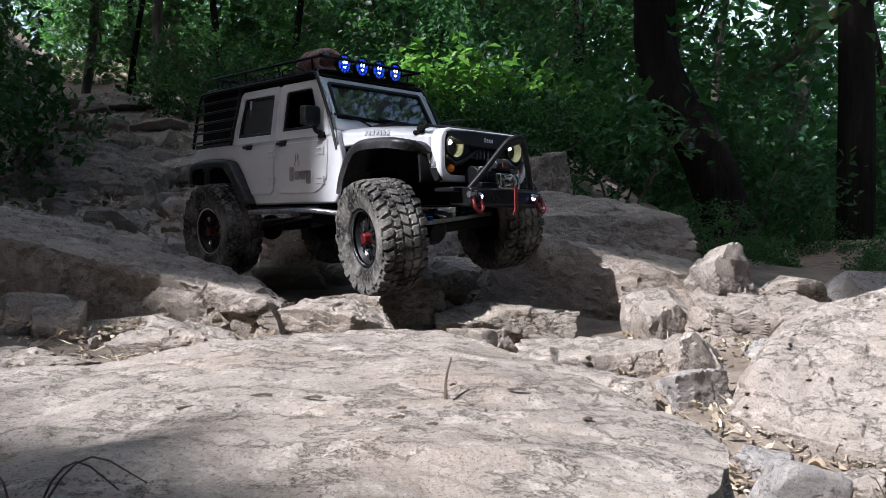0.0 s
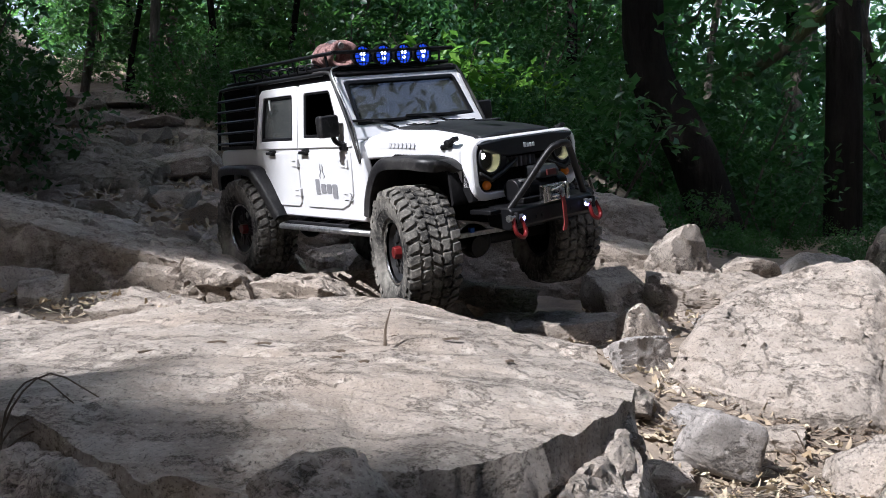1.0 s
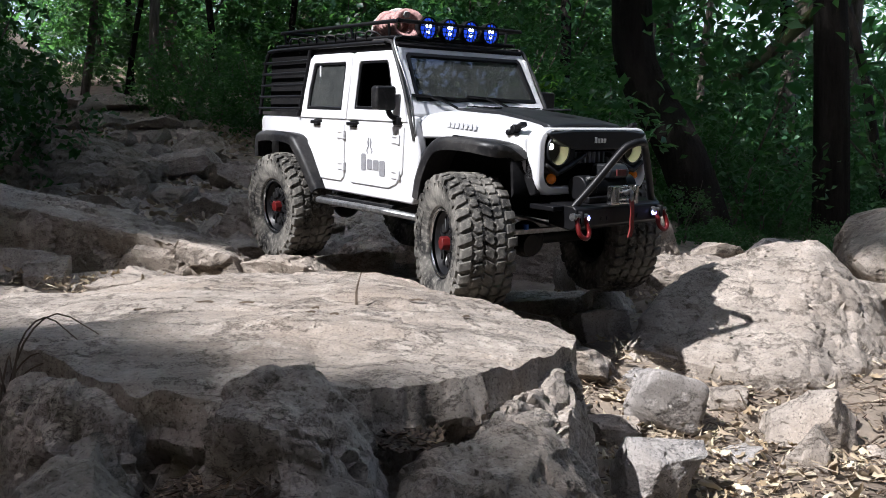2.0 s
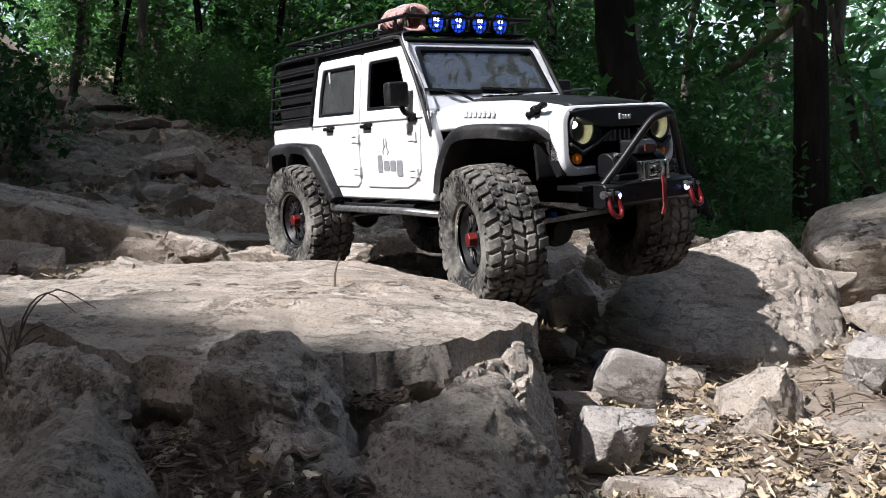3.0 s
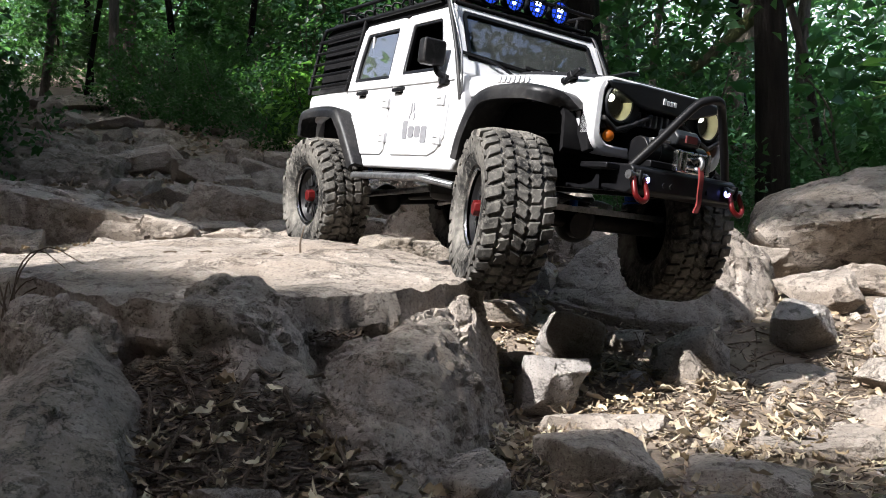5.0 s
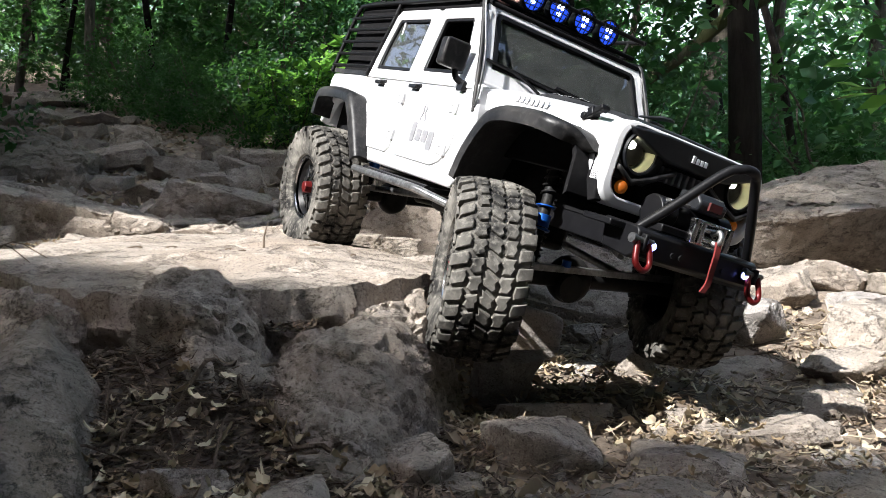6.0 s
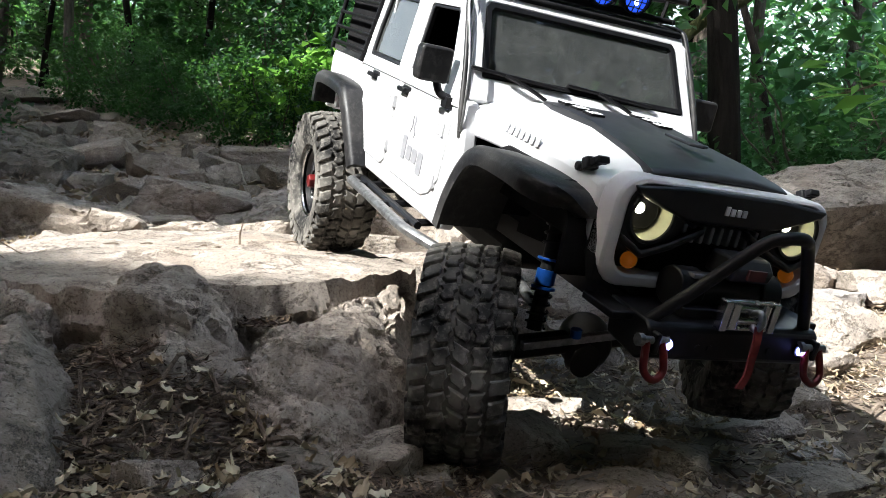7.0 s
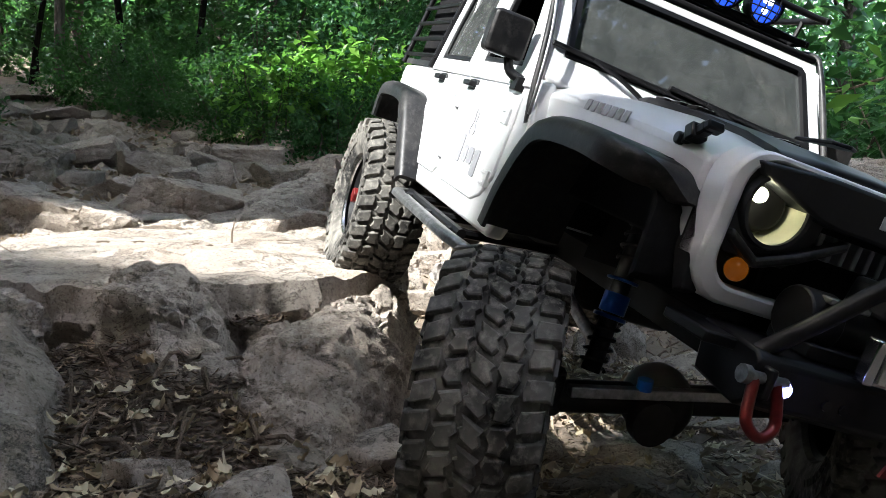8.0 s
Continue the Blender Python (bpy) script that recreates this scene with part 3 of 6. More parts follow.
# the heap behind the gully
stone("angular stone on top of the heap", (0.340, 0.945, 0.262), (0.088, 0.08, 0.086), (0, 0, 20), 51, STONE)
stone("flat stone on the heap", (0.425, 0.955, 0.248), (0.085, 0.06, 0.034), (0, 6, 5), 52, STONE)
stone("rounded stone on the heap", (0.515, 0.965, 0.235), (0.115, 0.09, 0.072), (0, 0, 10), 53, STONE_PALE)
stone("broad grey stone on the heap", (0.350, 0.850, 0.214), (0.175, 0.10, 0.075), (10, 4, 4), 54, STONE)
stone("upright grey stone on the heap", (0.238, 0.860, 0.220), (0.085, 0.07, 0.082), (0, 14, 30), 55, STONE)
stone(S, (0.330, 0.770, 0.180), (0.080, 0.07, 0.065), (0, 0, 35), 56, STONE_PALE)
stone(S, (0.238, 0.752, 0.184), (0.075, 0.085, 0.068), (0, 20, 10), 57, STONE)
stone("wide flat stone beside the gully", (0.150, 0.765, 0.182), (0.165, 0.125, 0.062), (6, 2, 8), 58, STONE)
stone("thin flat stone by the slab", (0.138, 0.660, 0.180), (0.095, 0.055, 0.036), (4, 8, -10), 59, STONE)
stone("pale stone by the slab", (0.218, 0.672, 0.178), (0.062, 0.05, 0.044), (0, 0, 12), 60, STONE_PALE)
stone(S, (0.172, 0.590, 0.158), (0.075, 0.05, 0.032), (0, 8, -20), 61, STONE)
stone(S, (0.420, 0.800, 0.185), (0.10, 0.07, 0.05), (0, 0, -12), 62, STONE)
stone("great smooth rock beyond the wheels", (0.215, 1.070, 0.235), (0.36, 0.26, 0.180), (10, 6, -6), 63, STONE)
stone("broad rock rising behind the heap", (0.250, 1.370, 0.300), (0.36, 0.30, 0.180), (6, 8, 14), 64, STONE)
stone("reddish rock up the trail", (0.235, 2.00, 0.42), (0.20, 0.22, 0.22), (0, 0, 20), 65, STONE_DARK)
# behind the slab and under the truck
stone("flat-topped brown stone with broken layers", (-0.098, 0.765, 0.226), (0.122, 0.075, 0.056), (0, 10, -14), 71, STONE, strata=0.05)
stone("broken layered stone at the slab's back", (-0.056, 0.672, 0.212), (0.070, 0.05, 0.036), (0, 6, -12), 72, STONE, strata=0.05)
stone(S, (0.008, 0.715, 0.208), (0.052, 0.04, 0.038), (0, 0, 12), 73, STONE_PALE)
stone(S, (0.048, 0.760, 0.205), (0.06, 0.05, 0.042), (0, 0, 50), 74, STONE)
stone(S, (0.090, 0.725, 0.192), (0.05, 0.045, 0.040), (0, 0, -15), 75, STONE)
stone("dark slab of rock in the gully", (0.070, 0.860, 0.215), (0.16, 0.11, 0.055), (0, 4, 20), 76, STONE_DARK)
stone("dark slab of rock in the gully", (-0.06, 0.93, 0.225), (0.17, 0.12, 0.06), (0, 0, -14), 77, STONE)
stone("grey rock between the wheels", (-0.02, 1.08, 0.245), (0.15, 0.12, 0.09), (0, 0, 30), 78, STONE)
block_rock("long sloping rock along the trail", [(-0.456, 0.86, 0.312), (-0.388, 0.83, 0.292), (-0.287, 0.80, 0.281), (-0.240, 0.79, 0.262), (-0.148, 0.74, 0.250), (-0.130, 0.80, 0.246), (-0.656, 1.25, 0.367), (-0.448, 1.15, 0.328), (-0.316, 1.05, 0.293), (-0.222, 0.95, 0.262), (-0.72, 1.05, 0.37), (-0.456, 0.88, 0.18), (-0.24, 0.82, 0.18), (-0.13, 0.76, 0.18), (-0.70, 1.25, 0.2), (-0.20, 1.0, 0.18), (-0.74, 1.0, 0.2)], 79, STONE, 0.0055, 0.0042, 0.0042, 10.0, 1)
stone("small upright stone in the leaves", (-0.345, 0.742, 0.222), (0.052, 0.05, 0.058), (0, 0, 10), 80, STONE)
stone("small grey stone in the leaves", (-0.382, 0.775, 0.232), (0.07, 0.06, 0.055), (0, 0, 44), 81, STONE)
stone("flat brown stone behind the slab", (-0.205, 0.690, 0.212), (0.135, 0.09, 0.046), (4, 4, -8), 82, STONE)
stone("flat grey stone in the leaves", (-0.300, 0.775, 0.222), (0.10, 0.06, 0.034), (0, 0, 12), 83, STONE)
stone("flat grey stone in the leaves", (-0.350, 0.610, 0.205), (0.18, 0.09, 0.04), (0, 0, 16), 84, STONE)
stone("grey stone at the bank", (-0.46, 0.66, 0.215), (0.11, 0.09, 0.07), (0, 0, 30), 85, STONE)
stone("grey stone at the bank", (-0.52, 0.80, 0.24), (0.12, 0.10, 0.08), (0, 0, 10), 86, STONE_DARK)
# the trail uphill
FLAT = dict(sharp=180, rough=0.035, chips=0.5, cuts=6)
stone("broad grey rock with a split front in the trail", (-0.205, 1.315, 0.285), (0.250, 0.200, 0.120), (0, 8, -6), 91, STONE, planes=((0.25, -0.2, 1.0, 0.72), (-0.5, -0.85, 0.1, 0.74)), **FLAT)
block_rock("long slanting rock leaning in the trail", [(-0.172, 1.22, 0.273), (-0.092, 1.35, 0.317), (0.017, 1.50, 0.374), (-0.132, 1.15, 0.256), (-0.025, 1.30, 0.308), (0.045, 1.36, 0.331), (0.09, 1.50, 0.36), (-0.14, 1.16, 0.20), (0.06, 1.34, 0.24), (0.10, 1.52, 0.26), (-0.18, 1.25, 0.21), (-0.02, 1.52, 0.28)], 92, STONE, 0.005, 0.0045, 0.004, 12.0, 1)
stone("flat pale rock lying in the trail", (0.000, 1.255, 0.258), (0.170, 0.180, 0.065), (0, -6, 12), 93, STONE, **FLAT)
stone("flat pale rock lying in the trail", (-0.195, 1.120, 0.252), (0.115, 0.090, 0.044), (0, 0, 4), 94, STONE, **FLAT)
stone("peaked grey rock in the trail", (-0.012, 2.260, 0.430), (0.180, 0.170, 0.150), (0, 6, 10), 95, STONE, planes=((-0.6, -0.4, 0.6, 0.62),), **FLAT)
stone("dark rock at the trail's edge", (-0.164, 2.820, 0.560), (0.150, 0.130, 0.100), (0, 0, -6), 96, STONE_DARK, **FLAT)
block_rock("dark peaked rock beside the trail", [(-0.857, 3.20, 0.739), (-0.826, 3.25, 0.738), (-0.737, 3.20, 0.676), (-0.988, 3.10, 0.640), (-0.806, 3.05, 0.610), (-0.713, 3.10, 0.640), (-0.94, 3.18, 0.680), (-1.0, 3.12, 0.55), (-0.70, 3.12, 0.55), (-0.95, 3.35, 0.6), (-0.70, 3.35, 0.6)], 97, STONE_DARK, 0.008, 0.007, 0.007, 9.0, 0)
stone("grey block behind the peaked rock", (-0.959, 3.400, 0.715), (0.120, 0.110, 0.110), (0, 0, 20), 98, STONE, **FLAT)
block_rock("dark slanting slab rising from the bank", [(-1.068, 2.60, 0.632), (-0.800, 2.40, 0.508), (-1.244, 2.60, 0.660), (-1.052, 2.40, 0.495), (-0.824, 2.35, 0.470), (-1.064, 2.80, 0.645), (-0.789, 2.55, 0.530), (-1.30, 2.5, 0.5), (-1.05, 2.38, 0.38), (-0.80, 2.36, 0.38), (-1.2, 2.8, 0.5), (-0.78, 2.6, 0.42)], 99, STONE_DARK, 0.008, 0.007, 0.008, 9.0, 0)
for k, (x, y, z, w, d, h, a) in enumerate((
        (-0.568, 1.900, 0.365, 0.115, 0.100, 0.055, 12), (-0.698, 2.040, 0.388, 0.080, 0.080, 0.050, -20), (-0.800, 2.660, 0.505, 0.340, 0.220, 0.100, -8), (-0.516, 2.470, 0.446, 0.240, 0.160, 0.070, 10),
        (-0.430, 2.680, 0.512, 0.095, 0.090, 0.070, 30), (-0.259, 2.660, 0.498, 0.280, 0.180, 0.075, -6), (-0.225, 1.850, 0.366, 0.110, 0.090, 0.075, 14), (-0.105, 2.050, 0.382, 0.150, 0.120, 0.065, 40),
        (-1.266, 3.900, 0.845, 0.260, 0.200, 0.060, 0), (-1.231, 3.300, 0.680, 0.160, 0.140, 0.065, 20), (-0.742, 2.900, 0.562, 0.115, 0.100, 0.045, 8), (-0.390, 1.620, 0.325, 0.150, 0.110, 0.050, -12),
        (-0.300, 2.150, 0.400, 0.190, 0.130, 0.050, 6), (-0.620, 1.620, 0.330, 0.130, 0.100, 0.050, 25), (-1.000, 2.950, 0.580, 0.220, 0.160, 0.050, -15), (-1.750, 4.600, 1.080, 0.500, 0.300, 0.080, 5))):
    stone("flat grey rock bedded in the climbing trail", (x, y, max(z, ground_height(x, y) + 0.25 * h)), (w, d, 1.35 * h), (0, 4 * math.sin(k * 2.1), a), 150 + k, (STONE, STONE_DARK, STONE)[k % 3], **FLAT)
stone("dark rock in the bank beside the trail", (-1.02, 1.75, 0.50), (0.16, 0.14, 0.12), (0, 20, -20), 105, STONE_DARK)
stone("dark rock in the bank beside the trail", (-0.78, 1.30, 0.34), (0.14, 0.12, 0.09), (0, 20, -30), 106, STONE_DARK)
stone("dark rock in the bank beside the trail", (-1.58, 2.70, 0.80), (0.22, 0.2, 0.16), (0, 10, 10), 107, STONE_DARK)

ROUGH_STONES = [finish("rock", rock_mesh("rock", (1.0, 0.75, 0.55), 900 + k, STONE, 5, cuts=7), (STONE, STONE, STONE_DARK)[k % 3], 32) for k in range(7)]
tr = random.Random(12)
for k in range(64):
    y = 1.25 + 3.6 * (k / 64) ** 1.1
    x = -0.40 * y + 0.05 + tr.gauss(0, 0.16 + 0.11 * y)
    s = tr.uniform(0.045, 0.115) * (0.8 + 0.22 * y)
    src = ROUGH_STONES[k % 7]
    ob = src if k < 7 else new("rock", src.data)
    ob.matrix_basis = Matrix.LocRotScale((x, y, ground_height(x, y) + 0.12 * s), Euler((tr.uniform(-0.3, 0.3), tr.uniform(-0.3, 0.3), tr.uniform(0, 6.28))), (s, s * tr.uniform(0.8, 1.1), s * tr.uniform(0.7, 1.1)))
    tagged(ob, "loose angular grey rock on the climbing trail", "rock", group="rocks of the trail")


# ---------------------------------------------------------------- leaves, litter, woods
def leaf_cloud(rng, spots, size, up=0.5, curl=0.25, simple=False, slim=1.0):
    """Pointed, folded leaves at the given spots: vertices and faces."""
    n = len(spots)
    nrm = rng.normal(size=(n, 3))
    nrm[:, 2] = np.abs(nrm[:, 2]) + up * 2
    nrm /= np.linalg.norm(nrm, axis=1)[:, None]
    a = np.cross(nrm, rng.normal(size=(n, 3)))
    a /= np.linalg.norm(a, axis=1)[:, None]
    b = np.cross(nrm, a)
    s = (size * rng.uniform(0.55, 1.25, n))[:, None]
    w = s * slim * rng.uniform(0.32, 0.52, n)[:, None]
    lift = nrm * s * curl
    if simple:
        v = np.stack([spots - a * s, spots + b * w + lift, spots + a * s, spots - b * w + lift], 1)
        base = np.arange(n)[:, None] * 4
        return v.reshape(-1, 3), np.concatenate([base + [0, 2, 1], base + [0, 3, 2]])
    v = np.stack([spots - a * s, spots - a * 0.1 * s + b * w + lift, spots - lift * 0.2, spots - a * 0.1 * s - b * w + lift, spots + a * s - lift * 0.6], 1)
    base = np.arange(n)[:, None] * 5
    f = np.concatenate([base + [0, 2, 1], base + [0, 3, 2], base + [1, 2, 4], base + [2, 3, 4]])
    return v.reshape(-1, 3), f


def leaf_mesh(name, rng, spots, size, material, **more):
    v, f = leaf_cloud(rng, np.asarray(spots, float), size, **more)
    me = bpy.data.meshes.new(name)
    me.vertices.add(len(v))
    me.vertices.foreach_set("co", v.ravel())
    me.loops.add(f.size)
    me.loops.foreach_set("vertex_index", f.ravel().astype(np.int32))
    me.polygons.add(len(f))
    me.polygons.foreach_set("loop_start", np.arange(0, f.size, 3, dtype=np.int32))
    me.update(calc_edges=True)
    me.materials.append(material)
    return me


def clumps(rng, count, per, spread, radius):
    """Spots in clumps whose middles fill an uneven ball of the given half axes."""
    c = rng.normal(size=(count, 3))
    c *= (rng.uniform(0.25, 1.0, count) ** 0.5 / np.linalg.norm(c, axis=1))[:, None]
    c = c * radius
    k = rng.normal(size=(count, per, 3)) * spread
    return (c[:, None, :] + k).reshape(-1, 3)


def limb(bm, a, b, r0, r1, rng, bends=4, wander=0.06, seg=10):
    a, b = Vector(a), Vector(b)
    pts = [a.lerp(b, k / bends) + Vector([rng.gauss(0, wander) for _ in range(3)]) * (0 if k in (0,) else 1) for k in range(bends + 1)]
    return tube(bm, pts, (r0, r1), seg, 4)


def tree(label, x, y, height, radius, lean=(0, 0), seed=0, bark=None, leaves=None, crown=None, crown_at=0.75, crown_size=(1.6, 1.6, 1.3), branch=6, z=None):
    """A tapered, wandering trunk with limbs, and a crown of many leaves."""
    rng = random.Random(seed)
    base = ground_height(x, y) - 0.1 if z is None else z
    t = thing("tree", label, "tree", pose(x, y, base))
    bm = bmesh.new()
    top = Vector((lean[0], lean[1], height))
    limb(bm, (0, 0, 0), top, radius, radius * 0.45, rng, 7, radius * 0.35, 14)
    for k in range(branch):
        f = rng.uniform(0.35, 0.95)
        a = rng.uniform(0, 2 * math.pi)
        s = top * f
        limb(bm, s, s + Vector((math.cos(a), math.sin(a), rng.uniform(0.1, 0.7))) * rng.uniform(0.7, 1.5), radius * 0.28, radius * 0.06, rng, 4, 0.07, 6)
    part("trunk", bm, bark or BARK_GREY, t, angle=60)
    if leaves:
        c = new("crown", leaves)
        c.parent = t
        c.matrix_basis = Matrix.LocRotScale(top * crown_at, Euler((0, 0, rng.uniform(0, 6.28))), crown_size)
    return t


wood = np.random.default_rng(7)
CROWNS = [leaf_mesh("crown", wood, clumps(wood, 170, 46, 0.085, (1.0, 1.0, 1.0)), 0.036, m, up=0.2, slim=1.35) for m in (GREEN_A, GREEN_B, GREEN_A)]
FINE_CROWN = [leaf_mesh("crown", wood, clumps(wood, 420, 40, 0.07, (1.0, 1.0, 1.0)), 0.017, m, up=0.25, slim=1.5) for m in (GREEN_A, GREEN_B)]
SHRUBS = [leaf_mesh("foliage", wood, clumps(wood, 130, 40, 0.065, (0.95, 0.95, 0.8)), 0.031, m, up=0.2, slim=1.4) for m in (GREEN_A, GREEN_B, GREEN_B, GREEN_A)]
BROAD = leaf_mesh("foliage", wood, clumps(wood, 44, 14, 0.13, (0.6, 0.6, 0.5)), 0.056, GREEN_A, up=0.4, slim=1.25)


def stem_mesh(seed):
    rng = random.Random(seed)
    ob = finish("stem", limb(bmesh.new(), (0.05, 0, 0), (0.5, 0, rng.uniform(0.8, 1.2)), 0.014, 0.004, rng, 4, 0.03, 5), BARK_GREY, 60)
    me = ob.data
    bpy.data.objects.remove(ob)
    return me


STEMS = [stem_mesh(70 + k) for k in range(6)]


def shrub(label, x, y, size, seed, mesh, lift=0.55):
    rng = random.Random(seed)
    z = ground_height(x, y)
    t = thing("shrub", label, "shrub", pose(x, y, z - 0.05), group="undergrowth shrubs")
    for k in range(5):
        stem = new("stem", STEMS[rng.randrange(6)])
        stem.parent = t
        stem.matrix_basis = Matrix.LocRotScale((0, 0, 0), Euler((0, 0, rng.uniform(0, 6.28))), (size, size, size * rng.uniform(0.8, 1.2)))
    c = new("foliage", mesh)
    c.parent = t
    c.matrix_basis = Matrix.LocRotScale((0, 0, lift * size), Euler((0, 0, rng.uniform(0, 6.28))), (size, size, size * rng.uniform(0.8, 1.15)))
    return t


SH = "dense green leafy shrub of the undergrowth"
rs = random.Random(5)
# undergrowth: rows of shrubs from the trail's edge to the right, then farther rows
for k in range(12):
    shrub(SH, 0.45 + k * 0.50 + rs.uniform(-0.15, 0.15), 3.9 + rs.uniform(-0.25, 0.4) + 0.03 * k, rs.uniform(0.38, 0.60), 200 + k, SHRUBS[k % 4], 0.40)
for k in range(15):
    shrub(SH, -1.5 + k * 0.62 + rs.uniform(-0.2, 0.2), 5.3 + rs.uniform(-0.4, 0.6), rs.uniform(0.7, 1.1), 230 + k, SHRUBS[(k + 1) % 4], 0.55)
for k in range(15):
    shrub(SH, -5.2 + k * 0.95 + rs.uniform(-0.3, 0.3), 8.0 + rs.uniform(-0.6, 0.8), rs.uniform(0.9, 1.5) * (0.45 if k < 5 else 1.0), 260 + k, SHRUBS[k % 4], 0.6)
for k in range(7):
    shrub("dark shrub on the bank", -1.45 - 0.50 * k, 2.4 + 0.8 * k, rs.uniform(0.30, 0.5), 290 + k, SHRUBS[1], 0.4)
for x, y, s in ((0.62, 2.75, 0.40), (0.42, 2.9, 0.36), (1.16, 3.15, 0.62), (2.5, 3.8, 0.95), (1.38, 3.2, 0.34), (2.6, 3.2, 0.6)):
    shrub("broad-leaved green sapling beside the rocks", x, y, s, int(x * 100), BROAD, 1.5 if x == 1.16 else 0.8)

SUNNY = leaf_mesh("foliage", wood, clumps(wood, 60, 14, 0.10, (0.8, 0.7, 0.5)), 0.075, GREEN_SUNLIT, up=0.5, slim=1.2)
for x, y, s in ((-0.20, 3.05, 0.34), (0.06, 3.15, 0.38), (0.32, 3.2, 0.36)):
    shrub("green broad-leaved bush at the trail's edge, sunlight put into its leaf colour", x, y, s, int(700 + 100 * x), SUNNY, 0.75)

# unseen hedge added behind the camera to hold back light from the low sky
for k in range(14):
    a = radians(-20 - 10.8 * k)
    shrub("unseen tall shrub behind the camera, added to block low sky light", 0.2 + 3.6 * math.cos(a) * (1 + 0.1 * math.sin(k * 3)), -0.3 + 3.2 * math.sin(a), 1.15 + 0.2 * math.sin(k * 2.3), 500 + k, SHRUBS[k % 4], 0.7)

for x, y, s in ((-1.25, 4.5, 0.40), (-0.95, 4.1, 0.36), (-0.66, 3.7, 0.36), (-0.42, 3.35, 0.32), (-0.18, 3.05, 0.30), (0.06, 2.85, 0.30), (0.28, 2.7, 0.28), (-0.30, 3.8, 0.5), (0.1, 3.5, 0.5)):
    shrub("green bush at the trail's edge", x, y, s, int(600 + 10 * y), SHRUBS[int(y * 10) % 4], 0.45)
for k in range(20):
    shrub("low dark bush behind the rocks", 0.62 + 0.13 * k + rs.uniform(-0.05, 0.05), 1.65 + 0.25 * (k % 3) + rs.uniform(0.0, 0.2), rs.uniform(0.10, 0.15), 580 + k, SHRUBS[(1, 2)[k % 2]], 0.4)
for k in range(8):
    shrub("low dark bush behind the rocks", 0.9 + 0.26 * k + rs.uniform(-0.1, 0.1), 2.5 + 0.3 * (k % 3) + rs.uniform(-0.1, 0.2), rs.uniform(0.10, 0.16), 540 + k, SHRUBS[(1, 2)[k % 2]], 0.4)
for k in range(9):
    shrub("dark bush on the trail's crest", -3.4 + 0.42 * k, 6.3 + 0.2 * (k % 2), rs.uniform(0.16, 0.3), 560 + k, SHRUBS[(1, 2)[k % 2]], 0.5)

W = "woodland tree with grey or shade-blackened bark and a leafy crown"
tree("leaning tree trunk above the rocks, shade put into its dark bark", 1.10, 2.85, 2.8, 0.092, (-0.98, 0.10), 301, BARK_SHADE, FINE_CROWN[1], crown_at=1.15, crown_size=(1.2, 1.2, 0.8), branch=3)
tree("straight tree trunk, shade put into its black bark", 1.76, 3.42, 4.6, 0.078, (0.14, 0.0), 302, BARK_SHADE, FINE_CROWN[1], crown_at=1.12, crown_size=(3.2, 2.8, 1.0), branch=3)
tree("grey ridged tree trunk leaning to the light", 2.45, 5.9, 4.2, 0.085, (0.75, 0.1), 303, BARK_GREY, FINE_CROWN[0], crown_at=1.12, crown_size=(3.0, 3.0, 1.0), branch=4)
tree("slender grey tree with leaves", 1.75, 6.4, 4.4, 0.06, (0.1, 0.2), 304, BARK_GREY, FINE_CROWN[0], crown_at=1.1, crown_size=(2.8, 2.8, 1.0))
bm = bmesh.new()
limb(bm, (2.35, 3.6, 1.75), (1.36, 3.55, 0.98), 0.045, 0.024, random.Random(9), 5, 0.02, 10)
limb(bm, (2.1, 3.6, 1.5), (1.5, 3.6, 1.45), 0.02, 0.008, random.Random(10), 4, 0.03, 6)
tagged(finish("branch", bm, BARK_MOSS, 60), "mossy fallen branch hanging aslant between the trees", "branch")
for k, (x, y, h, r, lx) in enumerate(((-2.65, 8.0, 5, 0.05, 0.1), (-3.1, 8.6, 5, 0.045, 0.05), (-2.25, 7.2, 5, 0.055, 0.15), (-3.7, 9.2, 6, 0.07, 0.1), (-1.05, 7.4, 5, 0.05, -0.1), (-0.55, 6.3, 5, 0.055, 0.2),
                                       (0.55, 7.6, 5, 0.07, 0.1), (1.05, 7.0, 5, 0.09, 0.2), (-4.6, 8.0, 6, 0.10, 0.4), (3.4, 7.4, 5, 0.07, -0.2), (4.3, 8.2, 5, 0.08, 0.2), (0.0, 9.0, 6, 0.07, 0.1),
                                       (-1.7, 9.6, 6, 0.08, -0.2), (5.6, 8.5, 6, 0.10, 0.1), (2.7, 9.5, 6, 0.09, 0.3), (-5.6, 10.5, 6, 0.10, 0.1), (1.6, 10.5, 6, 0.08, 0.0))):
    tree(W, x, y, h, r, (lx, 0.1), 320 + k, BARK_GREY if k % 3 else BARK_SHADE, CROWNS[k % 3], crown_at=rs.uniform(0.62, 0.9), crown_size=(1.5, 1.5, 1.0) if x < -2.0 else (2.0, 2.0, rs.uniform(1.0, 1.4)))

